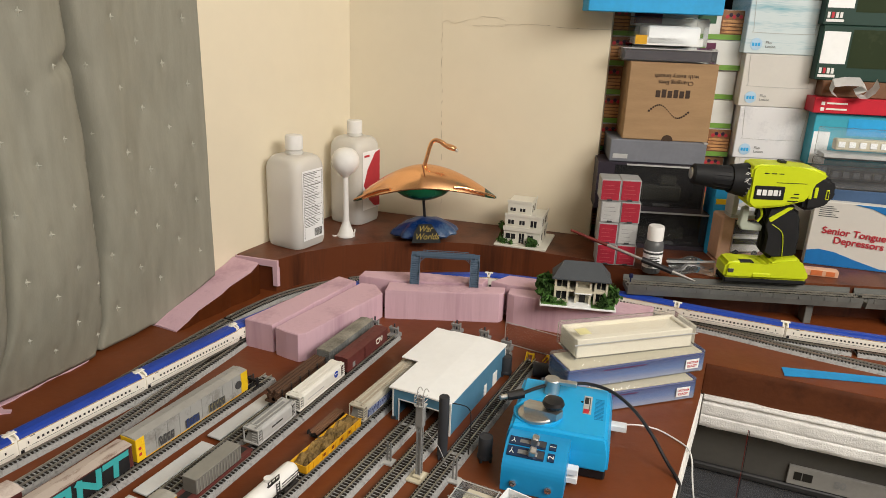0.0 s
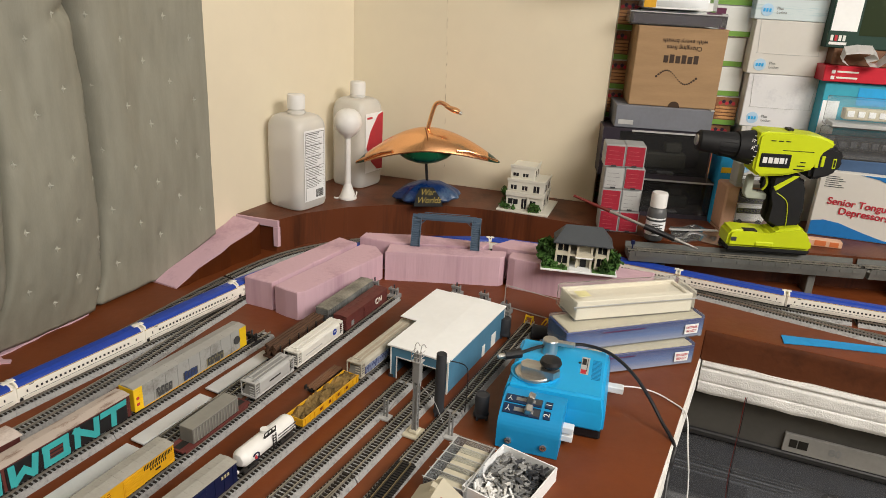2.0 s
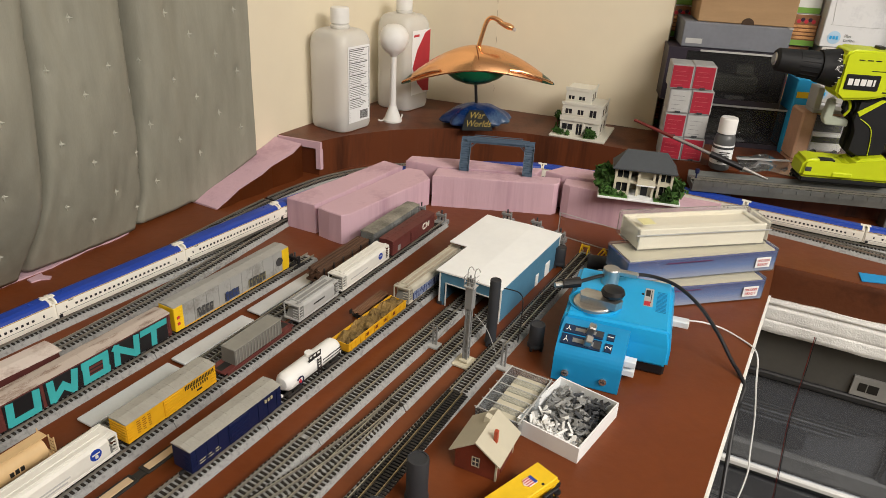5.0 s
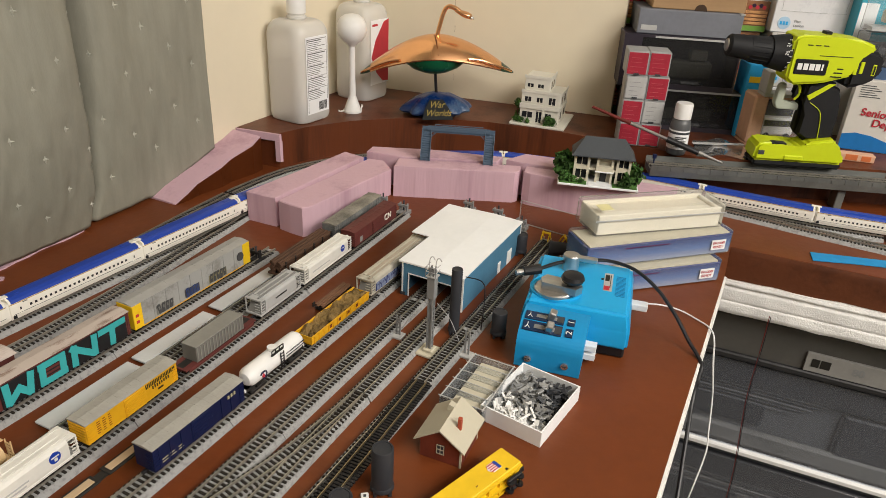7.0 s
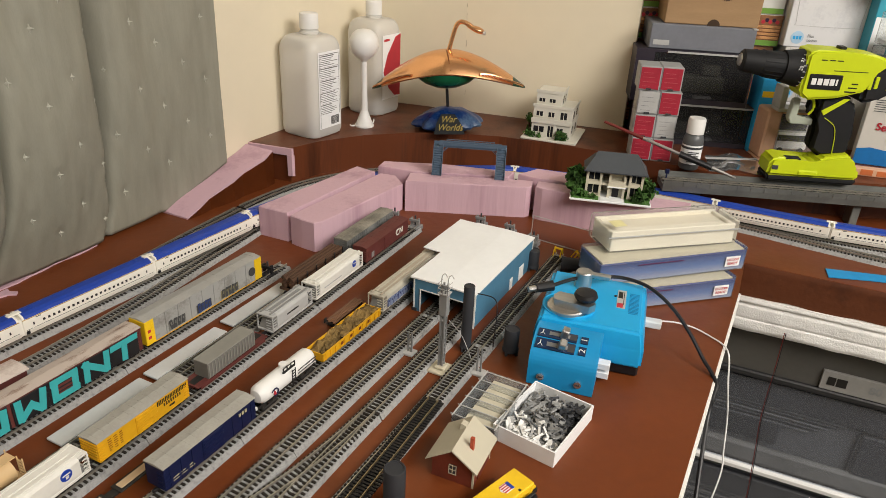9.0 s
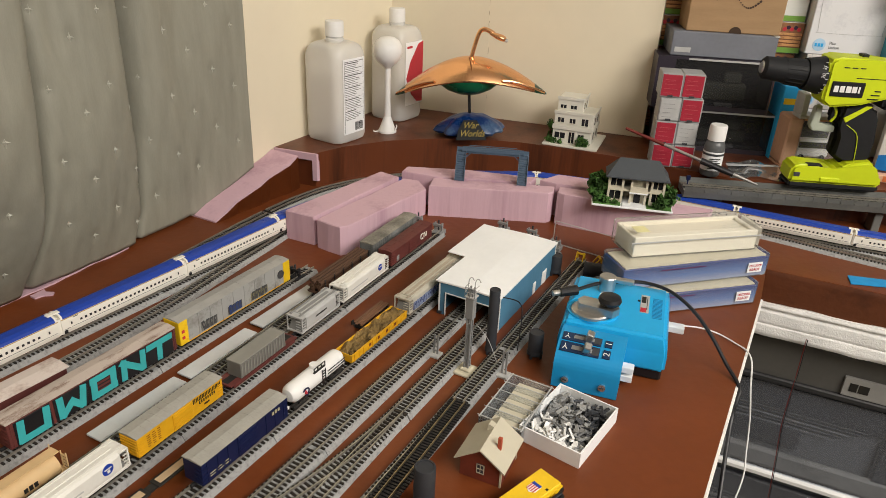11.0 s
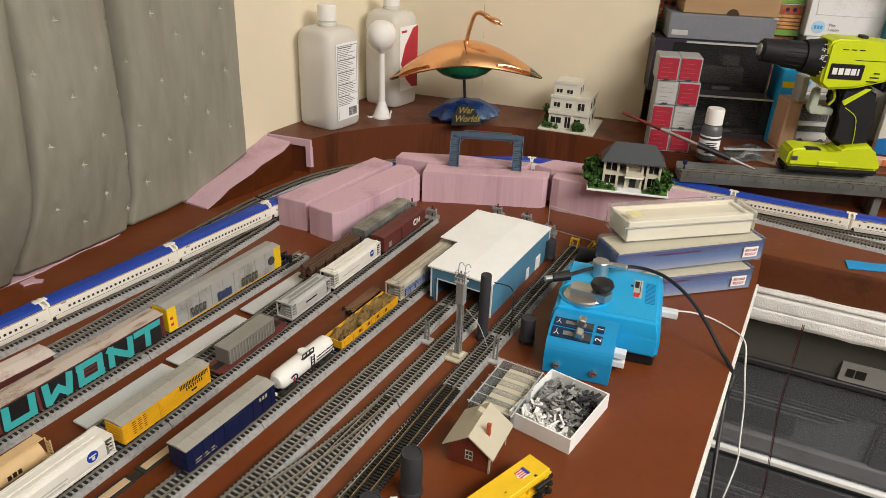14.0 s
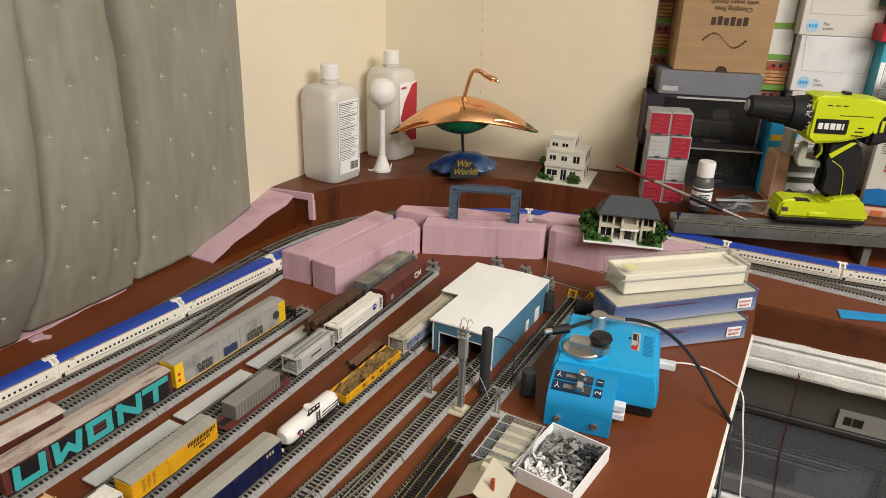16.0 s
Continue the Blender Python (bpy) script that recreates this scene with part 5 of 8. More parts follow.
def parts_case():
    t = thing("clear_parts_case", *yard(0.6315, -0.1975), 0, YARD, "clear plastic case holding beige model parts", "plastic case")
    L, W, H = 0.075, 0.041, 0.018
    part("bottom", box(-L / 2, L / 2, -W / 2, W / 2, 0, 0.0010), FROST, t)
    for e in (-1, 1):
        part("side", box(*sorted((e * L / 2, e * (L / 2 - 0.0010))), -W / 2, W / 2, 0.001, H), FROST, t)
        part("side", box(-L / 2 + 0.001, L / 2 - 0.001, *sorted((e * W / 2, e * (W / 2 - 0.0010))), 0.001, H), FROST, t)
    for k in range(6):
        x = -L / 2 + 0.002 + k * (L - 0.004) / 5
        part("divider_wire", cyl((x, -W / 2 - 0.002, H), (x, W / 2 + 0.002, H), 0.00045, seg=8), LGREY, t)
        part("divider", box(x - 0.0003, x + 0.0003, -W / 2 + 0.001, W / 2 - 0.001, 0.001, H - 0.0006), FROST, t).visible_shadow = False
    part("side_rail", box(-L / 2, L / 2, W / 2 - 0.0010, W / 2 + 0.0002, H - 0.0004, H + 0.0002), LGREY, t)
    part("side_rail", box(-L / 2, L / 2, -W / 2 - 0.0002, -W / 2 + 0.0010, H - 0.0004, H + 0.0002), LGREY, t)
    for k in range(5):
        x = -L / 2 + 0.0095 + k * 0.0140
        p = thing("beige_model_part", 0, 0, 0, 0, "beige moulded model part lying in the clear case", "model part", "beige model parts")
        p.matrix_world = pose(*yard(0.6315, -0.1975), 0.0012, 0, 0, YARD) @ pose(x, -0.0035, 0)
        part("plate", box(-0.0068, 0.0068, -0.0155, 0.0155, 0, 0.0105, bevel=0.0003), BEIGE, p)
        part("step", box(-0.0068, -0.0050, -0.0155, 0.0155, 0.0105, 0.0109), BEIGE, p)


parts_case()


def farm_house():
    t = thing("model_house", *yard(0.560, -0.1910), 0, YARD + 4, "small red brick model house with a cream gable roof", "model building")
    BR_ = mat("red_brick_plastic", (0.17, 0.035, 0.018), 0.6, vary=0.2, scale=200)
    CRM = mat("cream_roof_plastic", (0.52, 0.485, 0.38), 0.55, vary=0.05)
    L, W, H, R = 0.038, 0.036, 0.021, 0.034
    part("wall_shell", profile([(-W / 2, 0), (-W / 2, H), (0, R - 0.001), (W / 2, H), (W / 2, 0)], L), BR_, t)
    k = (R - H) / (W / 2)
    for e in (-1, 1):
        y1 = e * (W / 2 + 0.004)
        z1 = R - k * abs(y1)
        part("roof_panel", profile([(0, R), (0, R + 0.0014), (y1, z1 + 0.0014), (y1, z1)], L + 0.009), CRM, t)
    ch = part("chimney", box(0.011, 0.0142, -0.0120, -0.0088, R - 0.010, R + 0.0045, bevel=0.0003), mat("orange_chimney", (0.40, 0.07, 0.03), 0.6), t, "orange red chimney")
    ch.location = (-0.018, 0, 0)
    part("roof_vent", profile([(0.000, R - 0.002), (0.000, R + 0.0030), (0.0045, R + 0.0042), (0.006, R - 0.004)], 0.006, start=0.006), CRM, t)
    w = part("window", box(-L / 2 - 0.0006, -L / 2 + 0.0004, -0.0035, 0.0030, 0.008, 0.0175), DARK, t)
    for y in (-0.0035, -0.0004, 0.0026):
        part("mullion", box(-L / 2 - 0.0010, -L / 2 - 0.0004, y, y + 0.0006, 0.008, 0.0175), BEIGE, w)
    for z in (0.0082, 0.0125, 0.0168):
        part("mullion", box(-L / 2 - 0.0010, -L / 2 - 0.0004, -0.0035, 0.0032, z, z + 0.0006), BEIGE, w)
    part("trim", box(-L / 2 + 0.010, -L / 2 + 0.018, -W / 2 - 0.0006, -W / 2 + 0.0004, 0.001, 0.015), BR_, t)
    for x in (-L / 2 - 0.0005, L / 2 - 0.001):
        part("corner_post", box(x, x + 0.0015, -W / 2 - 0.0004, -W / 2 + 0.0012, 0, H), BEIGE, t)


farm_house()

# yellow car lying on its side
t = thing("yellow_car", *yard(0.508, -0.1520), 0, YARD - 18.5, "bright yellow model boxcar lying on its side on the board", "model freight car")
part("body", box(-0.055, 0.052, -0.0105, 0.0105, 0, 0.020, bevel=0.0006), BRIGHTYELLOW, t)
sh = part("shield_emblem", prism([(0.0275, -0.0042), (0.0360, -0.0040), (0.0360, 0.0040), (0.0275, 0.0042), (0.0245, 0)], 0.0199, 0.0204), WHITE, t, "red, white and blue shield emblem")
part("emblem_top", box(0.0332, 0.0360, -0.0039, 0.0039, 0.0203, 0.0207), ROYAL, sh)
for k in range(4):
    part("emblem_stripe", box(0.0260, 0.0332, -0.0034 + k * 0.0020, -0.0025 + k * 0.0020, 0.0203, 0.0206), RED, sh)
part("stencil_bar", box(0.0360, 0.0382, -0.0092, -0.0072, 0.0199, 0.0203), INK, t)
for x in (-0.030, -0.012, 0.006):
    part("stencil_bar", box(x, x + 0.002, -0.006 + x * 0.1, -0.0052 + x * 0.1, 0.0199, 0.0202), BROWN, t)
for z in (0.0022, 0.0172):
    part("floor_sill", box(-0.054, 0.051, -0.0128, -0.0104, z, z + 0.0016), BRIGHTYELLOW, t)
part("centre_sill", box(-0.054, 0.051, -0.0135, -0.0104, 0.0085, 0.0115), BRIGHTYELLOW, t)
for k in range(8):
    part("floor_beam", box(-0.050 + k * 0.0125, -0.0485 + k * 0.0125, -0.0125, -0.0104, 0.0030, 0.0175), BRIGHTYELLOW, t)
b = part("bogie", box(0.031, 0.047, -0.0165, -0.0135, 0.0030, 0.0055, bevel=0.0006), BLACK, t)
part("side_frame", box(0.031, 0.047, -0.0165, -0.0135, 0.0145, 0.0170, bevel=0.0006), BLACK, b)
part("bolster", box(0.037, 0.041, -0.0160, -0.0132, 0.0055, 0.0145), BLACK, b)
for x in (0.0335, 0.0445):
    for z in (0.0052, 0.0132):
        part("wheel", cyl((x, -0.0160, z), (x, -0.0160, z + 0.0016), 0.0033, seg=14), BLACK, b)
    part("axle", cyl((x, -0.0160, 0.0045), (x, -0.0160, 0.0155), 0.0008, seg=8), BLACK, b)
part("coupler", box(0.050, 0.056, -0.0110, -0.0085, 0.008, 0.012), BLACK, t)

# ---- boxed cars ----
SKYPRINT = bpy.data.materials.new("blue_gradient_print")
SKYPRINT.use_nodes = True
_n, _l = SKYPRINT.node_tree.nodes, SKYPRINT.node_tree.links
_tc, _sp, _rp = _n.new("ShaderNodeTexCoord"), _n.new("ShaderNodeSeparateXYZ"), _n.new("ShaderNodeValToRGB")
_l.new(_tc.outputs["Generated"], _sp.inputs[0])
_l.new(_sp.outputs["Z"], _rp.inputs[0])
_l.new(_rp.outputs[0], _n["Principled BSDF"].inputs["Base Color"])
_rp.color_ramp.elements[0].color, _rp.color_ramp.elements[1].color = (0.30, 0.33, 0.42, 1), (0.025, 0.04, 0.16, 1)
_e = _rp.color_ramp.elements.new(0.45)
_e.color = (0.10, 0.17, 0.36, 1)
_n["Principled BSDF"].inputs["Roughness"].default_value = 0.25


def boxed_car(x, y, z, turn, L):
    t = thing("boxed_model", x, y, z, turn, "clear topped model box with a blue sky print", "model box", "boxed models")
    part("insert", box(-L / 2 + 0.001, L / 2 - 0.001, -0.024, 0.024, 0.001, 0.026, bevel=0.0008), SKYPRINT, t)
    part("pad", box(-L / 2 + 0.004, L / 2 - 0.004, -0.022, 0.022, 0.026, 0.0275), BEIGE, t)
    part("cover", box(-L / 2, L / 2, -0.0255, 0.0255, 0.0, 0.031, bevel=0.002), CLEAR, t).visible_shadow = False
    st = part("sticker", box(L / 2 - 0.030, L / 2 - 0.010, -0.0263, -0.0257, 0.007, 0.020), PAPER, t, "white sticker with red words")
    lettering("DECODER", 0.0044, RED, st, right_side(L / 2 - 0.020, 0.0160, -0.0266), squash=0.85)
    lettering("READY", 0.0050, RED, st, right_side(L / 2 - 0.020, 0.0108, -0.0266), squash=0.95)
    part("title_bar", box(-L / 2 + 0.050, -L / 2 + 0.110, -0.0260, -0.0257, 0.0215, 0.0228), mat("dull_plum_print", (0.10, 0.03, 0.10), 0.5), t)


boxed_car(0.260, 0.9065, 0.0, 20.5, 0.198)
boxed_car(0.271, 0.922, 0.0315, 21.5, 0.200)
t = thing("cream_tray_case", 0.2690, 0.937, 0.0625, 19, "clear case with a cream foam tray resting on the boxes", "plastic case")
part("tray_floor", box(-0.0762, 0.0762, -0.0192, 0.0192, 0.001, 0.0215), mat("cream_foam", (0.72, 0.68, 0.57), 0.7, vary=0.04), t)
for e in (-1, 1):
    part("tray_side", box(-0.082, 0.082, *sorted((e * 0.0235, e * 0.019)), 0.001, 0.026, bevel=0.001), bpy.data.materials["cream_foam"], t)
    part("tray_side", box(*sorted((e * 0.082, e * 0.076)), -0.019, 0.019, 0.001, 0.025, bevel=0.001), bpy.data.materials["cream_foam"], t)
part("cover", box(-0.086, 0.086, -0.026, 0.026, 0, 0.031, bevel=0.002), CLEAR, t).visible_shadow = False
part("rim", box(-0.087, 0.087, -0.0268, -0.0258, 0.0195, 0.0208), LGREY, t)
part("sticker", box(-0.078, -0.062, -0.020, -0.004, 0.0312, 0.0316), mat("pale_yellow_note", (0.70, 0.66, 0.35), 0.6), t)
t = thing("clear_sheet", 0.157, 1.030, 0.0005, -28, "bent clear plastic sheet standing on the board", "plastic sheet")
SHEET = clear("thin_clear_sheet", (0.985, 0.985, 0.985), 0.03, ior=1.22, haze=0.02)
part("face", box(-0.040, 0.055, -0.0005, 0.0005, 0, 0.034), SHEET, t)
part("top_edge", box(-0.0405, 0.055, -0.0007, 0.0003, 0.0336, 0.0343), LGREY, t)
part("side_edge", box(-0.0412, -0.0404, -0.0008, 0.0002, 0, 0.034), LGREY, t)
part("foot_edge", box(-0.0405, 0.055, -0.0010, 0.0000, 0, 0.0012), LGREY, t)

# ---- pink foam pieces ----
def foam(pts, z0, z1, label, seed, name="pink_foam_block"):
    """A hand-cut foam block: slightly uneven top and faces."""
    r = random.Random(seed)
    bm = bmesh.new()
    k = len(pts)
    c = Vector((sum(q[0] for q in pts) / k, sum(q[1] for q in pts) / k))
    outline = []
    for i in range(k):
        a, b = Vector(pts[i]), Vector(pts[(i + 1) % k])
        n = max(1, int((b - a).length / 0.016))
        outline += [(a.lerp(b, j / n), r.uniform(-0.0006, 0.0006), r.uniform(-0.0005, 0.0005)) for j in range(n)]
    levels = []
    for z, q in ((z0, 0), (z1 - 0.0012, 0), (z1, 0.0012)):
        ring = []
        for p, dx, dy in outline:
            s_ = (c - p).normalized() * q
            ring.append(bm.verts.new((p.x + s_.x + dx, p.y + s_.y + dy, z)))
        levels.append(ring)
    m = len(levels[0])
    for a, b in zip(levels, levels[1:]):
        for i in range(m):
            bm.faces.new((a[i], a[(i + 1) % m], b[(i + 1) % m], b[i]))
    bm.faces.new(levels[0][::-1])
    bm.faces.new(levels[-1])
    ob = finish(name, bm, PINKTOP)
    return tagged(ob, label, "foam block", "pink foam blocks")


PF = "hand-cut pink insulation foam block standing on the board"
foam([(-0.249, 0.995), (-0.2065, 0.980), (-0.119, 1.160), (-0.150, 1.178)], 0, 0.042, PF, 1)
foam([(-0.201, 0.974), (-0.165, 0.955), (-0.155, 0.962), (-0.070, 1.118), (-0.086, 1.150), (-0.110, 1.156)], 0, 0.0415, PF, 2)
foam([(-0.066, 1.113), (0.112, 1.120), (0.120, 1.128), (0.122, 1.150), (-0.064, 1.148)], 0, 0.048, PF, 3)
foam([(-0.115, 1.168), (-0.06, 1.153), (0.085, 1.158), (0.095, 1.182), (-0.02, 1.196), (-0.11, 1.190)], 0, 0.049, "long pink insulation foam strip behind the front block", 4)
foam([(0.125, 1.121), (0.135, 1.114), (0.235, 1.084), (0.330, 1.062), (0.345, 1.098), (0.24, 1.125), (0.13, 1.145)], 0, 0.050, PF, 5)
foam([(0.100, 1.165), (0.125, 1.153), (0.22, 1.135), (0.30, 1.128), (0.20, 1.180), (0.13, 1.196)], 0, 0.052, "thin tapering pink foam strip behind the house", 6)

# sloping foam ramp against the wall
bm = bmesh.new()
A, B = Vector((-0.407, 1.043)), Vector((-0.337, 1.207))
n = (B - A).normalized()
n = Vector((n.y, -n.x))
rows = []
for k in range(9):
    p = A.lerp(B, k / 8)
    h = 0.003 + 0.050 * (k / 8) ** 0.8 if k < 8 else 0.056
    w = 0.047 + 0.009 * k / 8 + 0.002 * math.sin(k * 2.1)
    q = p + n * w
    rows.append([bm.verts.new((p.x, p.y, 0)), bm.verts.new((q.x, q.y, 0)), bm.verts.new((q.x, q.y, max(0.001, h - 0.001))), bm.verts.new((p.x, p.y, h))])
for a, b in zip(rows, rows[1:]):
    for i in range(4):
        bm.faces.new((a[i], a[(i + 1) % 4], b[(i + 1) % 4], b[i]))
bm.faces.new(rows[0][::-1])
bm.faces.new(rows[-1])
skin = bmesh.new()
lo = [skin.verts.new((q[1].co.x + n.x * 0.0008, q[1].co.y + n.y * 0.0008, 0)) for q in rows]
hi = [skin.verts.new((q[2].co.x + n.x * 0.0008, q[2].co.y + n.y * 0.0008, max(0.0006, q[2].co.z - 0.0014))) for q in rows]
for k in range(len(rows) - 1):
    skin.faces.new((lo[k], lo[k + 1], hi[k + 1], hi[k]))
bmesh.ops.solidify(skin, geom=skin.faces[:], thickness=0.0006)
t = thing("pink_foam_ramp", 0, 0, 0, 0, "sloping pink foam ramp against the wall up to the ledge", "foam ramp")
part("foam_body", bm, PINKTOP, t)
part("painted_side", skin, BROWN, t, "brown painted side of the ramp")
bm = prism([(-0.336, 1.2145), (-0.333, 1.2095), (-0.258, 1.1915), (-0.256, 1.1955)], 0.046, 0.0572)
prism([(-0.266, 1.1930), (-0.258, 1.1910), (-0.2545, 1.1945), (-0.2600, 1.1965)], 0.012, 0.046, bm=bm)
tagged(finish("pink_foam_edge", bm, PINKTOP), "pink foam edging at the end of the brown ledge", "foam edging")

# ---- wall cracks ----
def on_wall(a, z, out=0.0006):
    p = C2 + RDIR * a + Vector((RDIR.y, -RDIR.x)) * out
    return (p.x, p.y, z)


rng = random.Random(4)
z = 0.441
while z > 0.10:
    n = rng.randint(2, 5)
    a0 = 0.189 + 0.012 * (0.441 - z) / 0.38
    q = [on_wall(a0 + rng.uniform(-0.0010, 0.0010), z - 0.006 * k, 0.0006) for k in range(n)]
    structure("wall_crack", tube(q, rng.uniform(0.0002, 0.0005), seg=5, steps=2), CRACK, "thin dark crack in the wall plaster", "crack")
    z -= 0.006 * n + rng.uniform(0.000, 0.010 + 0.03 * (z < 0.25))


def crack_line(points, thick):
    """A broken hairline given as (along, up) in millimetres from the crack's upper corner."""
    q = []
    for (a0, z0), (a1, z1) in zip(points, points[1:]):
        n = max(2, int(abs(a1 - a0) / 5))
        for k in range(n):
            f = k / n
            q.append(on_wall(0.189 + (a0 + (a1 - a0) * f) / 1000, 0.441 + (z0 + (z1 - z0) * f + rng.uniform(-0.7, 0.7)) / 1000, 0.0006))
    structure("wall_crack", tube(q, thick, seg=5, steps=1), CRACK, "thin dark crack in the wall plaster", "crack")


crack_line([(1, 1), (11, 5), (22, -1), (44, 5), (60, 8)], 0.0002)
crack_line([(60, 8), (78, 14), (104, 13), (119, 9), (126, 4)], 0.0002)
crack_line([(60, -3), (70, -3), (84, -2), (118, -2)], 0.00016)
crack_line([(124, 1), (146, 2), (172, 4), (206, 2)], 0.0002)
crack_line([(214, 1), (262, 0), (310, 0), (338, -1)], 0.00022)
for a0, z0 in ((64, -3), (70, -3.5), (113, -2.5), (121, 1), (200, 2.5), (219, 1), (252, 0.5)):
    crack_line([(a0, z0), (a0 + 3, z0 + rng.uniform(-1, 1)), (a0 + 5, z0)], 0.0005)
# Thin panel from the corner to the crack, slightly greyer than the wall.
bm = bmesh.new()
corner = [bm.verts.new(on_wall(a0, z0, o)) for o in (0.0004, -0.002) for a0, z0 in ((0.0006, LEDGE), (0.2005, LEDGE), (0.189, 0.441), (0.189, 1.6), (0.0006, 1.6))]
bm.faces.new(corner[:5])
bm.faces.new(corner[:4:-1])
for k in range(5):
    bm.faces.new((corner[k], corner[k + 5], corner[(k + 1) % 5 + 5], corner[(k + 1) % 5]))
bmesh.ops.recalc_face_normals(bm, faces=bm.faces[:])
structure("wall_panel", bm, mat("greyer_wall_cream", (0.772, 0.702, 0.545), 0.75, vary=0.03, scale=14, bump=0.25), "slightly greyer cream panel in the corner beside the crack", "wall panel")

# ---- curtain ----
def curtain():
    t = thing("curtain", 0, 0, 0, 0, "sage green curtain with small stitched stars hanging by the wall", "curtain")

    def ease(v):
        v = min(1.0, max(0.0, v))
        return v * v * (3 - 2 * v)

    def stars():
        """Rows of stitches, offset from column to column, broken by the two deep folds."""
        for i in range(-1, 5):
            for k in range(-3, 8):
                yield 0.601 - 0.0392 * i + (0.004 if i == 0 else 0), 0.1345 - 0.0305 * i + k * 0.0795 + 0.0012 * k * k
        for a, z in ((0.645, 0.034), (0.682, 0.071), (0.716, 0.045), (0.752, 0.076), (0.797, 0.042), (0.842, 0.053), (0.880, 0.090), (0.918, 0.050), (0.955, 0.085)):
            for k in range(0, 8):
                yield a, z + 0.0765 * k + 0.0008 * k * k

    marks = [(a, z) for a, z in stars() if 0.03 + 0.04 * max(0, 0.54 - a) / 0.12 < z < 0.62 and 0.43 < a < 0.97]

    near_marks = {}
    for sa, sz in marks:
        for k in (-1, 0, 1):
            near_marks.setdefault((int(sa / 0.02) + k), []).append((sa, sz))

    def drape(u, half, deep, tail):
        """A lapped fold: the cloth bulges, drops over 2 x half and comes back slowly."""
        if u > half:
            return deep * math.exp(-((u - half) / tail) ** 2)
        if u < -half:
            return -deep * math.exp(-((u + half) / tail) ** 2)
        return deep * math.sin(u / half * math.pi / 2)

    def fold(u, left, right):
        return math.exp(-(u / (left if u > 0 else right)) ** 2)

    def at(a, z, extra=0.0, pucker=True):
        lo = 0.012 - 0.05 * (a - 0.42) if a < 0.54 else min(0.023, 0.006 + 0.08 * (a - 0.54))
        belly = 0.006 + 0.010 * ease((a - 0.50) / 0.10) + 0.034 * ease((a - 0.63) / 0.09) + 0.034 * ease((a - 0.75) / 0.06)
        c1 = 0.637 + 0.005 * noise.noise((z * 9, 0.3, 1)) + 0.010 * ease((0.05 - z) / 0.05) + 0.012 * ease((z - 0.30) / 0.25)
        c2 = 0.796 + 0.016 * ease((0.11 - z) / 0.10) + 0.004 * noise.noise((z * 8, 5.3, 1))
        wide = 0.30 + 0.70 * ease((z - 0.03) / 0.22)
        r1 = drape(a - c1, 0.021 * wide, 0.0135 * (0.45 + 0.55 * wide), 0.050) * min(1, 0.30 + z * 6)
        r2 = drape(a - c2, 0.026 * wide, 0.0180 * (0.45 + 0.55 * wide), 0.060) * min(1, 0.30 + z * 6)
        r1 -= 0.060 * fold(a - c1 + 0.013 * wide, 0.008 * wide + 0.001, 0.011 * wide + 0.002) * min(1, 0.25 + z * 8)
        r2 -= 0.070 * fold(a - c2 + 0.016 * wide, 0.010 * wide + 0.001, 0.014 * wide + 0.002) * min(1, 0.25 + z * 8)
        r3 = drape(a - 0.672 - 0.22 * z, 0.022, 0.0046, 0.034) * min(1, z * 6) + drape(a - 0.728 - 0.10 * z, 0.024, 0.0052, 0.034) * min(1, z * 6) + drape(a - 0.545 - 0.05 * z, 0.020, 0.0035, 0.04) * min(1, z * 3)
        r4 = -0.012 * fold(a - 0.652, 0.03, 0.012) * math.exp(-((z - 0.400 + (a - 0.64) * 0.35) / 0.010) ** 2)
        far = min(1, max(0.15, (a - 0.45) * 8))
        up = min(1, z * 6)
        n1 = 0.0065 * noise.noise((a * 9 + z * 2.0, z * 3.5, 0)) * up
        n2 = 0.0036 * noise.noise((a * 24 + z * 6, z * 4, 7)) * up * far
        n3 = 0.0011 * noise.noise((a * 70 + z * 14, z * 13, 3)) * far
        n4 = -0.006 * fold(a - 0.475, 0.030, 0.022) * math.exp(-((z - 0.335) / 0.035) ** 2)
        o = lo + belly * (1 - (1 - min(1, z / 0.25)) ** 2) + r1 + r2 + r3 + r4 + n1 + n2 + n3 + n4 + extra
        if pucker:
            for sa, sz in near_marks.get(int(a / 0.02), ()):
                q = ((a - sa) / 0.0065) ** 2 + ((z - sz) / 0.0085) ** 2
                if q < 6:
                    o -= 0.0026 * math.exp(-q)
        o = max(0.003 if a < 0.58 else -0.05, o)
        p = C2 + LDIR * a + Vector((-LDIR.y, LDIR.x)) * o
        return (p.x, p.y, z)

    bm = bmesh.new()
    na, nz = 330, 140
    g = []
    for i in range(na + 1):
        a = 0.418 + i * 0.72 / na * (0.7 + 0.3 * i / na)
        low = 0.044 - 0.041 * min(1, (a - 0.418) / 0.115) if a < 0.545 else 0.0035 + 0.004 * abs(noise.noise((a * 12, 0, 5)))
        col = []
        for j in range(nz + 1):
            f = j / nz
            z = low + (0.62 - low) * f / 0.93 if f < 0.93 else 0.62 + (f - 0.93) / 0.07 * 0.93
            col.append(bm.verts.new(at(a, z)))
        g.append(col)
    for i in range(na):
        for j in range(nz):
            bm.faces.new((g[i][j], g[i + 1][j], g[i + 1][j + 1], g[i][j + 1]))
    ob = part("cloth", bm, CURTAIN, t, smooth=True)
    sol = ob.modifiers.new("thickness", "SOLIDIFY")
    sol.thickness, sol.offset = 0.0012, -1
    r = random.Random(3)
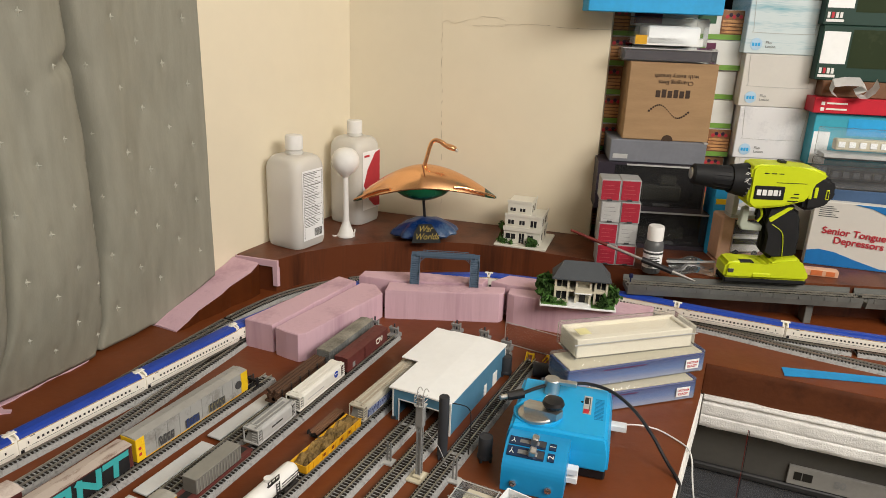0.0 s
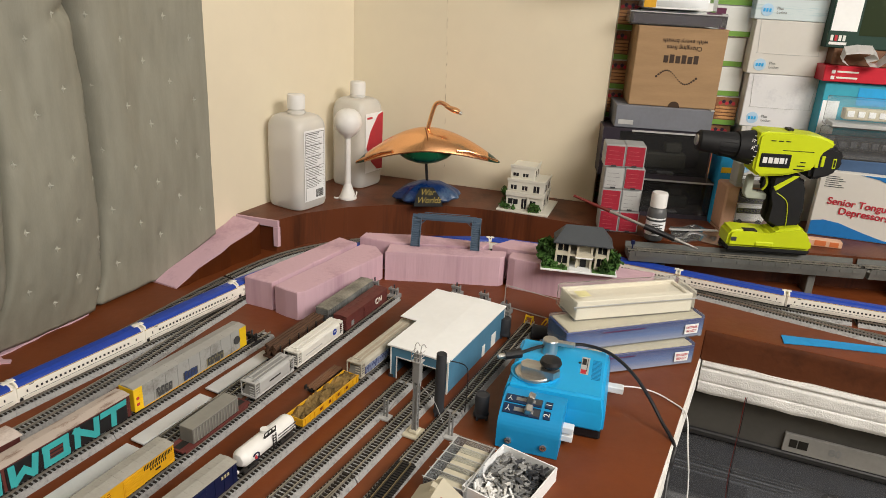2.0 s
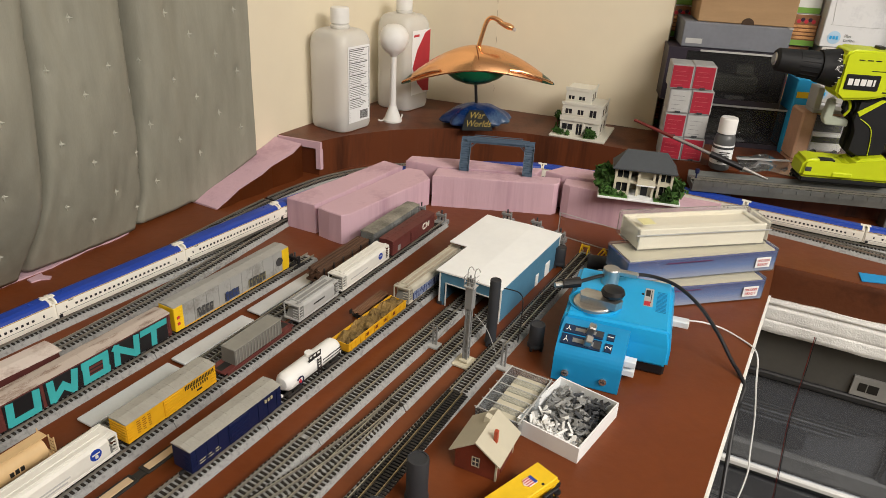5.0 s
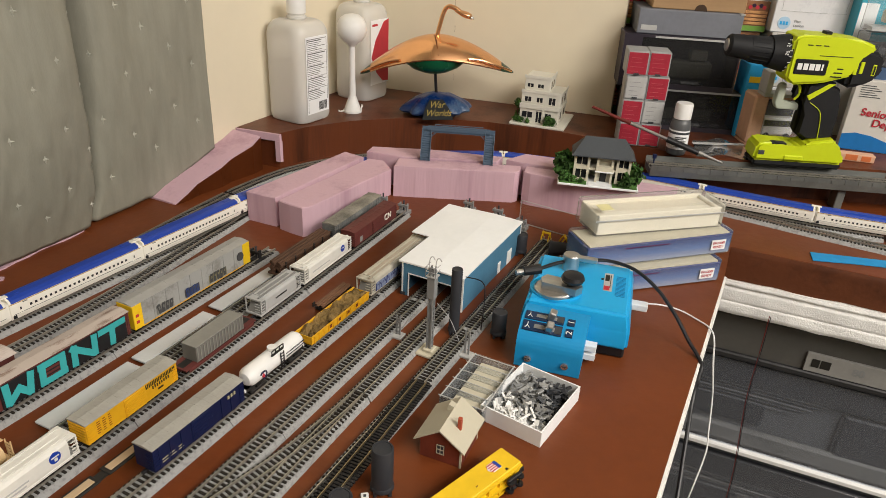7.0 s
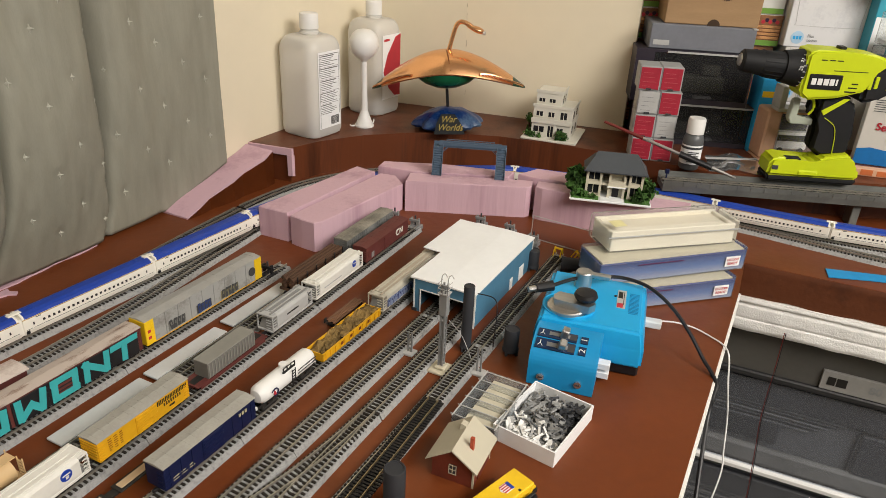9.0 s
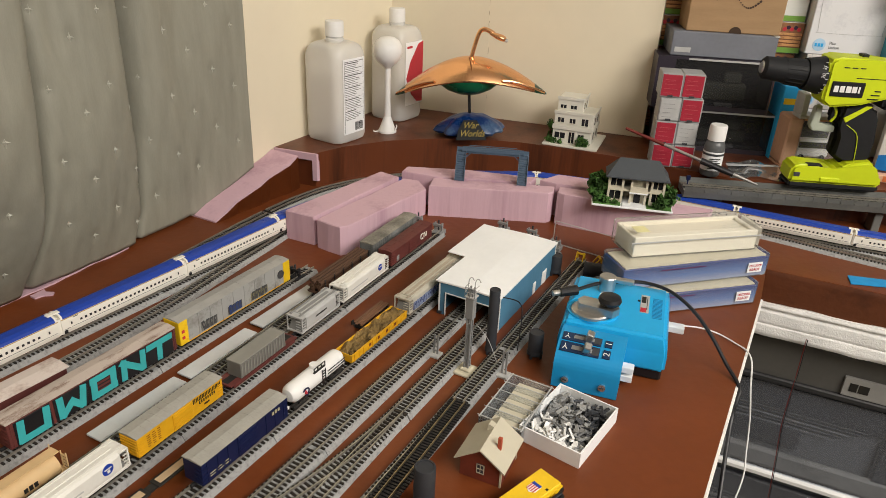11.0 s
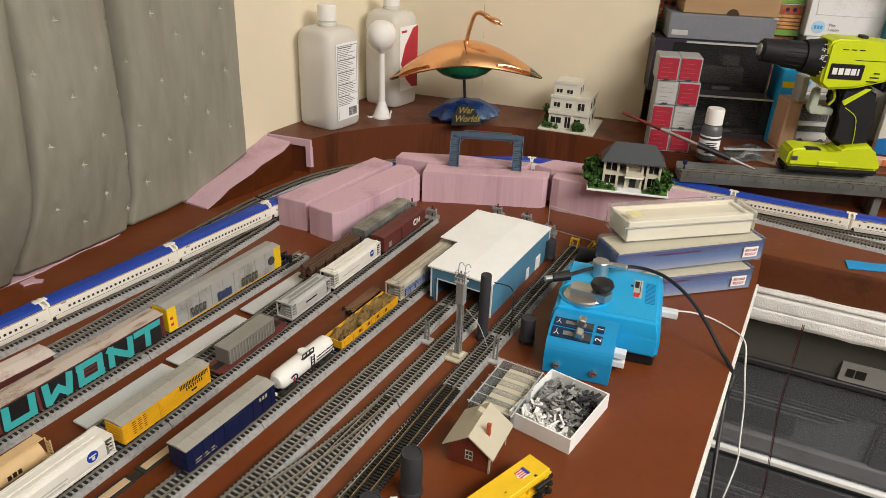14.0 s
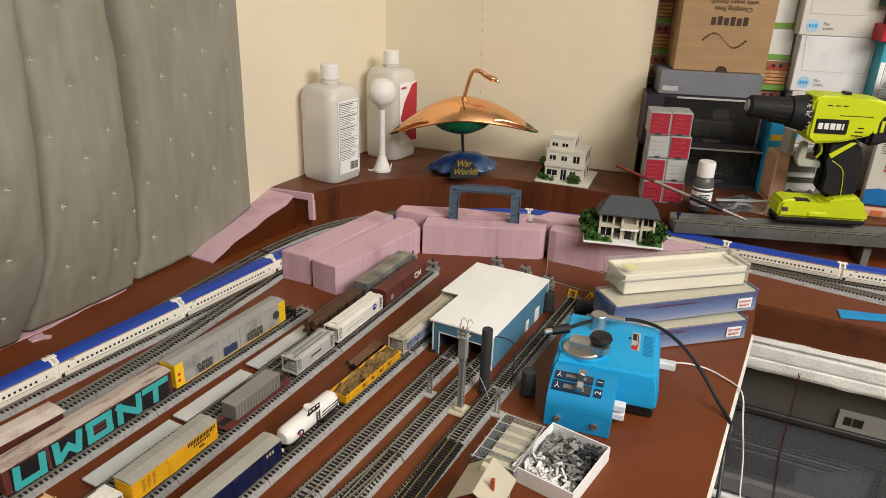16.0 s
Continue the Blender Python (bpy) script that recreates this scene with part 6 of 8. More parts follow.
    for a, z in marks:
        p = Vector(at(a, z, 0.0022))
        q = Vector(at(a - 0.004, z, 0.0022, False))
        side = Vector((q.x - p.x, q.y - p.y, 0)).normalized()
        up = Vector((0, 0, 1))
        out = Vector((-LDIR.y, LDIR.x, 0))
        w, n = 0.0042 * r.uniform(0.85, 1.15), 0.0015
        bm = bmesh.new()
        c = bm.verts.new(p + out * 0.0014)
        ring = []
        for k in range(8):
            rad = w * r.uniform(0.85, 1.1) if k % 2 == 0 else n
            ang = k * math.pi / 4
            ring.append(bm.verts.new(p + side * rad * math.cos(ang) + up * rad * 1.3 * math.sin(ang)))
        for k in range(8):
            bm.faces.new((c, ring[k], ring[(k + 1) % 8]))
        part("stitched_star", bm, STITCH, t)


curtain()

# ---- footbridge and houses ----
SLATE = mat("slate_blue_plastic", (0.085, 0.13, 0.19), 0.5, vary=0.08)


def footbridge():
    t = thing("footbridge", 0.0245, 1.1545, 0.0488, -1, "slate blue model footbridge standing on the pink foam", "model bridge")
    t.scale = (1, 1, 0.88)
    for e in (-1, 1):
        x = e * 0.0475
        bm = bmesh.new()
        lo = [(x - 0.0075, -0.012), (x + 0.0075, -0.012), (x + 0.0065, 0.002), (x - 0.0065, 0.002)]
        vs = [bm.verts.new((a, b, 0)) for a, b in lo[:2]] + [bm.verts.new((a, 0.006, 0.043)) for a in (x + 0.0065, x - 0.0065)]
        b2 = [bm.verts.new((v.co.x, v.co.y + 0.005, v.co.z)) for v in vs]
        bm.faces.new(vs)
        bm.faces.new(b2[::-1])
        for i in range(4):
            bm.faces.new((vs[i], b2[i], b2[(i + 1) % 4], vs[(i + 1) % 4]))
        st = part("stair", bm, SLATE, t)
        for k in range(12):
            f = k / 12
            part("step", box(x - 0.0056, x + 0.0056, -0.0128 + 0.018 * f, -0.0100 + 0.018 * f, 0.002 + 0.043 * f, 0.0035 + 0.043 * f), SLATE, st)
        for y in (x - 0.0073, x + 0.0065):
            bm = profile([(-0.0135, 0.0), (-0.0135, 0.006), (0.0045, 0.050), (0.0070, 0.050), (0.0070, 0.043), (-0.0085, 0.0)], 0.0009, start=y)
            part("stair_rail", bm, SLATE, t)
        part("landing", box(x - 0.0075, x + 0.0075, 0.004, 0.014, 0.043, 0.0452), SLATE, t)
        part("leg", box(x - 0.002, x + 0.002, 0.010, 0.013, 0, 0.043), SLATE, t)
        part("landing_rail", box(x - 0.0075, x + 0.0075, 0.0134, 0.0142, 0.0452, 0.052), SLATE, t)
    part("walkway", box(-0.047, 0.047, 0.005, 0.013, 0.0455, 0.0480), SLATE, t)
    for y in (0.005, 0.0126):
        part("side_girder", box(-0.047, 0.047, y, y + 0.0008, 0.0445, 0.0535), SLATE, t)
        for e in (-1, 1):
            bm = profile([(0.0, 0.0), (0.0008, 0.0), (0.0008, 0.001), (0.0, 0.001)], 0.0148, start=-0.0074)
            bmesh.ops.transform(bm, matrix=pose(e * 0.0362, y, 0.0405, 0, e * 48, 0), verts=bm.verts[:])
            part("gusset", bm, SLATE, t)
        part("hand_rail", box(-0.036, 0.036, y - 0.0002, y + 0.0010, 0.0555, 0.0565), SLATE, t)
        for k in range(13):
            part("rail_post", box(-0.036 + k * 0.006 - 0.0004, -0.036 + k * 0.006 + 0.0004, y, y + 0.0008, 0.0535, 0.0560), SLATE, t)


footbridge()


def shrub(t, x, y, z, r, seed, name="shrub"):
    rr = random.Random(seed)
    bm = bmesh.new()
    for k in range(70):
        d = Vector((rr.gauss(0, 1), rr.gauss(0, 1), rr.gauss(0, 1))).normalized() * r * rr.uniform(0.35, 1.0)
        m = Matrix.Translation((x + d.x, y + d.y, z + max(-r * 0.8, d.z) + r * 0.8)) @ Euler((rr.uniform(0, 6), rr.uniform(0, 6), rr.uniform(0, 6))).to_matrix().to_4x4() @ Matrix.Scale(rr.uniform(0.7, 1.3), 4)
        q = r * 0.26
        vs = [bm.verts.new(m @ Vector(v)) for v in ((-q, -q, 0), (q, -q * 0.6, q * 0.3), (q * 0.8, q, -q * 0.2), (-q * 0.7, q * 0.8, q * 0.5))]
        bm.faces.new(vs)
        bm.faces.new((vs[0], vs[2], bm.verts.new(m @ Vector((0, 0, q)))))
    return part(name, bm, LEAF, t)


def villa():
    t = thing("model_villa", 0.229, 1.098, 0.0512, -6, "pale model villa with a dark grey hipped roof and shrubs", "model building", "model houses")
    WALL = mat("villa_cream_plastic", (0.60, 0.56, 0.44), 0.6)
    SLATEROOF = mat("villa_dark_roof", (0.055, 0.063, 0.072), 0.6, vary=0.12)
    part("base", box(-0.056, 0.056, -0.028, 0.028, 0, 0.003, bevel=0.0006), PAPER, t)
    part("lawn", box(-0.054, -0.016, -0.026, 0.026, 0.003, 0.0042), LEAF, t)
    part("lawn", box(0.020, 0.054, -0.026, 0.026, 0.003, 0.0042), LEAF, t)
    part("path", box(-0.014, 0.018, -0.027, -0.012, 0.003, 0.0040), PAPER, t)
    # hollow body: piers, floors and dark glazing set back
    part("rear_wall", box(-0.036, 0.042, 0.016, 0.019, 0.003, 0.043), WALL, t)
    part("side_wall", box(-0.036, -0.033, -0.012, 0.016, 0.003, 0.043), WALL, t)
    part("side_wall", box(0.039, 0.042, -0.012, 0.016, 0.003, 0.043), WALL, t)
    part("upper_floor", box(-0.036, 0.042, -0.014, 0.016, 0.0215, 0.0240), WALL, t)
    for x in (-0.036, -0.0175, -0.005, 0.0155, 0.0225, 0.039):
        part("pier", box(x, x + 0.0032, -0.0142, -0.0112, 0.003, 0.043), WALL, t)
    for x0, x1 in ((-0.0328, -0.0175), (0.0257, 0.039)):
        for z0, z1 in ((0.005, 0.0205), (0.0250, 0.0415)):
            w = part("window", box(x0, x1, -0.0085, -0.0080, z0, z1), mat("window_dark_glass", (0.02, 0.022, 0.025), 0.15) if "window_dark_glass" not in bpy.data.materials else bpy.data.materials["window_dark_glass"], t)
            part("window_bar", box((x0 + x1) / 2 - 0.0005, (x0 + x1) / 2 + 0.0005, -0.0092, -0.0084, z0, z1), WALL, w)
            part("sill", box(x0, x1, -0.0135, -0.0085, z0 - 0.001, z0 + 0.002), WALL, w)
    part("porch_wall", box(-0.0018, 0.0155, -0.0060, -0.0050, 0.003, 0.043), WALL, t)
    part("front_door", box(0.002, 0.011, -0.0068, -0.0058, 0.003, 0.0185), BLACK, t)
    part("balcony", box(-0.0050, 0.0187, -0.0165, -0.0110, 0.0215, 0.0290), WALL, t)
    part("canopy", box(-0.0060, 0.0197, -0.0190, -0.0110, 0.0205, 0.0216), PAPER, t)
    bm = bmesh.new()
    e = [bm.verts.new(v) for v in ((-0.040, -0.020, 0.043), (0.046, -0.020, 0.043), (0.046, 0.024, 0.043), (-0.040, 0.024, 0.043))]
    r = [bm.verts.new(v) for v in ((-0.024, 0.001, 0.066), (0.030, 0.001, 0.066))]
    bm.faces.new(e[::-1])
    bm.faces.new((e[0], e[1], r[1], r[0]))
    bm.faces.new((e[2], e[3], r[0], r[1]))
    bm.faces.new((e[1], e[2], r[1]))
    bm.faces.new((e[3], e[0], r[0]))
    part("roof", bm, SLATEROOF, t, "dark grey hipped roof")
    part("eave_slab", box(-0.0405, 0.0465, -0.0205, 0.0245, 0.0415, 0.0432), SLATEROOF, t)
    for k in range(14):
        x = -0.036 + k * 0.0060
        part("roof_seam", box(x - 0.0003, x + 0.0003, -0.0196, -0.0186, 0.0430, 0.0445), SLATEROOF, t)
    for k, (x, y, q) in enumerate(((-0.047, -0.018, 0.009), (-0.045, 0.002, 0.017), (-0.047, 0.018, 0.018), (-0.036, -0.022, 0.006), (0.046, -0.016, 0.013), (0.049, -0.002, 0.016), (0.034, -0.021, 0.007), (-0.024, -0.022, 0.005), (0.050, 0.014, 0.013))):
        shrub(t, x, y, 0.0035, q, 30 + k)


villa()


def white_house():
    t = thing("model_house", 0.166, 1.370, LEDGE, -15.5, "white three storey model house with shrubs on the ledge", "model building", "model houses")
    W_ = mat("white_house_plastic", (0.70, 0.68, 0.60), 0.5, vary=0.03)
    GL = bpy.data.materials["window_dark_glass"]
    part("base", box(-0.048, 0.048, -0.050, 0.052, 0, 0.004, bevel=0.0008), W_, t)

    def storey(name, x0, x1, y0, y1, z0, z1, wins, side):
        b = part(name, box(x0, x1, y0, y1, z0, z1, bevel=0.0004), W_, t)
        part("parapet", box(x0 - 0.0012, x1 + 0.0012, y0 - 0.0012, y0 + 0.0004, z1 - 0.002, z1 + 0.003), W_, b)
        part("parapet", box(x1 - 0.0004, x1 + 0.0012, y0 + 0.0004, y1, z1 - 0.002, z1 + 0.003), W_, b)
        for a, c, lo, hi in wins:
            part("window", box(a, c, y0 - 0.0004, y0 + 0.001, lo, hi), GL, b)
            part("window_frame", box((a + c) / 2 - 0.0004, (a + c) / 2 + 0.0004, y0 - 0.0009, y0 - 0.0003, lo, hi), W_, b)
            part("sill", box(a - 0.001, c + 0.001, y0 - 0.0012, y0, lo - 0.001, lo), W_, b)
        for a, c, lo, hi in side:
            part("window", box(x1 - 0.001, x1 + 0.0004, a, c, lo, hi), GL, b)
            part("sill", box(x1 - 0.0002, x1 + 0.0012, a - 0.001, c + 0.001, lo - 0.001, lo), W_, b)

    storey("ground_floor", -0.034, 0.034, -0.034, 0.034, 0.004, 0.030, [(-0.030, -0.012, 0.012, 0.022), (-0.005, 0.004, 0.005, 0.024), (0.011, 0.021, 0.013, 0.022)], [(-0.02, -0.012, 0.012, 0.024), (0.01, 0.018, 0.012, 0.024)])
    storey("first_floor", -0.034, 0.034, -0.030, 0.034, 0.030, 0.056, [(-0.028, -0.017, 0.039, 0.047), (-0.007, 0.003, 0.039, 0.047), (0.014, 0.025, 0.037, 0.049)], [(-0.018, -0.010, 0.038, 0.050), (0.008, 0.018, 0.038, 0.050)])
    storey("top_floor", -0.032, 0.012, -0.022, 0.030, 0.056, 0.079, [(-0.027, -0.017, 0.062, 0.068), (-0.009, 0.001, 0.062, 0.068)], [(-0.010, -0.003, 0.060, 0.072), (0.008, 0.014, 0.060, 0.072)])
    part("balcony_wall", box(-0.0350, 0.0350, -0.0365, -0.0345, 0.028, 0.036), W_, t)
    part("porch_post", box(0.005, 0.008, -0.0360, -0.0330, 0.004, 0.030), W_, t)
    for k, (x, y, q) in enumerate(((-0.040, -0.036, 0.006), (-0.030, -0.042, 0.006), (0.018, -0.042, 0.010), (-0.041, -0.010, 0.007), (0.026, -0.040, 0.007), (-0.018, -0.042, 0.005))):
        shrub(t, x, y, 0.004, q, 60 + k)
    part("tree_trunk", cyl((-0.042, -0.016, 0.004), (-0.042, -0.016, 0.026), 0.0012, seg=8), LUMBER, t)
    shrub(t, -0.042, -0.016, 0.022, 0.009, 77, "tree_crown")


white_house()

# ---- bottles, globe and copper craft on the ledge ----
def jug(x, y, turn, a, shoulder, top, label):
    t = thing("plastic_jug", x, y, LEDGE, turn, label, "bottle", "plastic jugs")
    h = a / 2
    neck = h * 0.36
    rows = [(h * 0.86, 0.0, 4.5), (h * 0.95, 0.002, 5), (h * 0.995, 0.008, 5), (h, 0.016, 5)]
    rows += [(h, shoulder - 0.022, 5), (h, shoulder - 0.011, 4.8)]
    for k in range(1, 11):
        f = k / 10
        s_ = math.sin(f * math.pi / 2)
        rows.append((neck + (h - neck) * math.cos(f * math.pi / 2) ** 0.40, shoulder - 0.009 + 0.021 * s_ ** 1.25, 4.6 - 2.6 * f ** 1.6))
    rows += [(neck * 0.97, shoulder + 0.014, 2.0), (neck * 0.97, top - 0.018, 2.0)]
    bm = bmesh.new()
    rings = []
    for r, z, p in rows:
        ring = []
        for i in range(56):
            an = 2 * math.pi * i / 56
            c, s_ = math.cos(an), math.sin(an)
            k = (abs(c) ** p + abs(s_) ** p) ** (-1 / p)
            ring.append(bm.verts.new((r * c * k, r * s_ * k, z)))
        rings.append(ring)
    for p, q in zip(rings, rings[1:]):
        for i in range(56):
            bm.faces.new((p[i], p[(i + 1) % 56], q[(i + 1) % 56], q[i]))
    bm.faces.new(rings[0][::-1])
    bm.faces.new(rings[-1])
    part("body", bm, MILKY, t, smooth=True)
    part("collar", lathe([(neck * 1.10, shoulder + 0.0135), (neck * 1.10, shoulder + 0.0165), (neck, shoulder + 0.018)], seg=36), MILKY, t, smooth=True)
    part("cap", lathe([(h * 0.385, top - 0.024), (h * 0.385, top - 0.003), (h * 0.365, top - 0.0008), (h * 0.33, top)], seg=40), WHITE, t, "white screw cap", smooth=True)
    return t, h


t, h = jug(-0.249, 1.294, -28, 0.079, 0.150, 0.195, "milky plastic jug with a white printed label")
lab = part("label", box(h + 0.0002, h + 0.0008, -0.026, 0.026, 0.016, 0.140, bevel=0.0002), PAPER, t, "white label with fine black print")
LABELINK = mat("grey_black_fine_print", (0.09, 0.09, 0.09), 0.6)
part("label_border", box(h + 0.0007, h + 0.0010, -0.0235, 0.0235, 0.1353, 0.1362), LABELINK, lab)
rr = random.Random(9)
for k in range(34):
    z = 0.1325 - k * 0.0028
    if k % 7 == 6:
        part("text_bar", box(h + 0.0007, h + 0.0010, -0.0225, 0.0225, z, z + 0.0004), LABELINK, lab)
    else:
        part("text_bar", box(h + 0.0007, h + 0.0010, -0.022, -0.022 + 0.044 * rr.uniform(0.55, 1.0), z, z + (0.0014 if k % 7 == 0 else 0.0008)), LABELINK, lab)
for k in range(9):
    part("barcode_bar", box(h + 0.0007, h + 0.0010, 0.002 + k * 0.0022, 0.0034 + k * 0.0022, 0.020, 0.034), INK, lab)
part("label_border", box(h + 0.0007, h + 0.0010, -0.0235, -0.0230, 0.018, 0.136), LABELINK, lab)
part("label_border", box(h + 0.0007, h + 0.0010, 0.0230, 0.0235, 0.036, 0.136), LABELINK, lab)
t, h = jug(-0.171, 1.455, -28, 0.076, 0.158, 0.200, "milky plastic jug with a red and white label")
lab = part("label", box(h + 0.0002, h + 0.0008, -0.024, 0.030, 0.030, 0.145, bevel=0.0002), PAPER, t, "red and white label")
m = side_plane(h + 0.0009, 0, 0, (0, 1, 0), (0, 0, 1))
bm = prism([(-0.022, 0.080), (-0.010, 0.110), (0.014, 0.140), (0.029, 0.144), (0.029, 0.032), (0.012, 0.034), (-0.006, 0.050)], 0, 0.0004)
bmesh.ops.transform(bm, matrix=m, verts=bm.verts[:])
part("red_field", bm, RED, lab)
part("text_bar", box(h + 0.0007, h + 0.0010, -0.020, -0.004, 0.134, 0.138), RED, lab)
bm = prism([(-0.001, 0.066), (0.024, 0.062), (0.024, 0.070), (0.004, 0.074)], 0, 0.0003)
bmesh.ops.transform(bm, matrix=side_plane(h + 0.0015, 0, 0, (0, 1, 0), (0, 0, 1)), verts=bm.verts[:])
part("text_bar", bm, mat("pink_print", (0.62, 0.25, 0.25), 0.5), lab)

t = thing("globe_lamp", -0.1695, 1.347, LEDGE, 0, "white plastic globe on a stem with a cone foot", "lamp")
part("foot", lathe([(0.0165, 0), (0.0165, 0.003), (0.0150, 0.004), (0.0085, 0.022), (0.0065, 0.028)], seg=32), WHITE, t, smooth=True)
part("stem", lathe([(0.0062, 0.026), (0.0052, 0.060), (0.0050, 0.118)], seg=20), WHITE, t, smooth=True)
part("globe", lathe([(0.0050, 0.112), (0.0085, 0.117), (0.0160, 0.1225), (0.0220, 0.1305), (0.0250, 0.140), (0.0243, 0.150), (0.0195, 0.1590), (0.0120, 0.1645), (0.0040, 0.1662)], seg=36), WHITE, t, "round white globe", smooth=True)
part("clip", tube([(0.014, -0.006, 0.003), (0.017, -0.004, 0.010), (0.016, 0.004, 0.012)], 0.0012, seg=6), WHITE, t)
part("clip", tube([(-0.014, -0.006, 0.002), (-0.021, -0.008, 0.001), (-0.024, -0.006, 0.002)], 0.0014, seg=6), WHITE, t)


def craft():
    t = thing("copper_craft_model", -0.021, 1.360, LEDGE, 0, "polished copper manta shaped craft model on a blue base", "model spacecraft", lean=(0, -4))
    BLUEBASE = mat("blue_marbled_base", (0.006, 0.026, 0.11), 0.28, second=(0.085, 0.15, 0.24), scale=120)
    bm = bmesh.new()
    rings = []
    for f, z in ((0.56, 0.0), (0.60, 0.007), (0.96, 0.010), (1.0, 0.013), (0.94, 0.019), (0.82, 0.025), (0.64, 0.032), (0.43, 0.037), (0.2, 0.0405), (0.05, 0.041)):
        ring = []
        for i in range(72):
            an = 2 * math.pi * i / 72
            edge = 1 + 0.15 * f ** 3 * noise.noise((math.cos(an) * 2.6, math.sin(an) * 2.6, 4)) + 0.03 * f * noise.noise((math.cos(an) * 9, math.sin(an) * 9, 2))
            bump_ = 0.0025 * noise.noise((f * math.cos(an) * 4, f * math.sin(an) * 4, 9)) * (z > 0.005)
            ring.append(bm.verts.new((0.061 * f * edge * math.cos(an), 0.044 * f * edge * math.sin(an), z + bump_)))
        rings.append(ring)
    for p, q in zip(rings, rings[1:]):
        for i in range(72):
            bm.faces.new((p[i], p[(i + 1) % 72], q[(i + 1) % 72], q[i]))
    bm.faces.new(rings[0][::-1])
    bm.faces.new(rings[-1])
    base = part("base", bm, BLUEBASE, t, "blue marbled domed base", smooth=True)
    slope = side_plane(0.003, -0.0400, 0.0215, (1, 0, 0), (0, 0.60, 0.80))
    plate = prism([(-0.024, -0.0195), (0.029, -0.0195), (0.024, -0.004), (0.011, 0.017), (-0.012, 0.017), (-0.020, 0.000)], 0, 0.0012)
    bmesh.ops.transform(plate, matrix=slope, verts=plate.verts[:])
    pl = part("name_plate", plate, mat("plate_black", (0.012, 0.016, 0.020), 0.4), base, "black plate with gold script")
    GOLD = mat("gold_paint", (0.42, 0.31, 0.07), 0.45)
    for word, x, y in (("War", 0.000, 0.007), ("Worlds", 0.003, -0.008)):
        lettering(word, 0.0165, GOLD, pl, slope @ Matrix.Translation((x, y, 0.0015)), squash=0.86, shear=0.35, depth=0.0003)
    part("rod", cyl((0, 0, 0.038), (-0.001, 0, 0.082), 0.0026, seg=12), BLACK, t)

    def spine(au):
        return 0.1075 - 0.0345 * au ** 1.6

    bm = bmesh.new()
    nu, nv = 64, 22
    top = []
    for i in range(nu + 1):
        u = -1 + 2 * i / nu
        au = abs(u)
        chord = 0.030 * (1 - au ** 2.0) ** 0.7 + 0.019 * (1 - au) ** 0.5 + 0.0020
        back = 0.012 * au
        row = []
        for j in range(nv + 1):
            v = -1 + 2 * j / nv
            crown = 0.028 * (1 - au ** 1.5) * max(0, (1 - v * v)) ** 0.75 + 0.004 * (1 - au) * max(0, 1 - v * v) + 0.0035 * au * (1 - au) * 4 * max(0, 1 - v * v)
            row.append(bm.verts.new((u * 0.134, v * chord + back, spine(au) + crown)))
        top.append(row)
    for i in range(nu):
        for j in range(nv):
            bm.faces.new((top[i][j], top[i + 1][j], top[i + 1][j + 1], top[i][j + 1])).material_index = 1 if (i < 5 or i >= nu - 5) else 0
    low = [[bm.verts.new((q.co.x, q.co.y * 0.97, spine(abs(q.co.x / 0.134)) - 0.0022)) for q in row] for row in top]
    for i in range(nu):
        tip = 1 if (i < 5 or i >= nu - 5) else 0
        for j in range(nv):
            bm.faces.new((low[i][j], low[i][j + 1], low[i + 1][j + 1], low[i + 1][j])).material_index = tip
        bm.faces.new((top[i][0], low[i][0], low[i + 1][0], top[i + 1][0])).material_index = tip
        bm.faces.new((top[i][nv], top[i + 1][nv], low[i + 1][nv], low[i][nv])).material_index = tip
    part("wing", bm, [COPPER, mat("dark_green_tip", (0.012, 0.045, 0.025), 0.3)], t, "polished copper wing with dark green tips", smooth=True)
    part("belly", lathe([(0.004, 0.0745), (0.022, 0.0770), (0.040, 0.0845), (0.052, 0.0940), (0.0565, 0.1045)], seg=44, sy=0.84), GREENMET, t, "metallic green belly", smooth=True)
    part("neck", tube([(0.000, -0.004, 0.118), (0.003, -0.004, 0.134), (0.009, -0.004, 0.154), (0.015, -0.004, 0.172), (0.020, -0.005, 0.1815), (0.027, -0.006, 0.1845), (0.036, -0.007, 0.1815), (0.043, -0.008, 0.1770)], 0.0037, seg=14), COPPER, t, smooth=True)
    part("neck_collar", cyl((-0.001, -0.004, 0.128), (0.0015, -0.004, 0.1335), 0.0056, 0.0044, seg=16), COPPER, t, smooth=True)
    head = part("head", lathe([(0.0034, -0.014), (0.0052, -0.009), (0.0078, -0.001), (0.0086, 0.006), (0.0074, 0.012), (0.0040, 0.015)], seg=24, sx=0.62), COPPER, t, "hooded copper head", smooth=True)
    head.matrix_basis = pose(0.049, -0.008, 0.1730, 0, 112, 0)
    part("eye", lathe([(0.0048, 0.0), (0.0042, 0.004), (0.0015, 0.0055)], seg=16, sx=0.7), STEEL, t, smooth=True).matrix_basis = pose(0.0615, -0.009, 0.1670, 0, 118, 0)
    for e in (-1, 1):
        part("wing_fold", tube([(e * 0.058, -0.036, 0.1045), (e * 0.078, -0.029, 0.1010), (e * 0.106, -0.016, 0.0890), (e * 0.130, 0.004, 0.0755)], 0.0024, seg=8), COPPER, t, smooth=True)
    part("keel_line", tube([(0.001, -0.010, 0.1395), (0.005, -0.030, 0.1300), (0.009, -0.046, 0.1120)], 0.0011, seg=6), mat("dark_copper", (0.22, 0.08, 0.03), 0.4, metal=0.8), t, smooth=True)


craft()

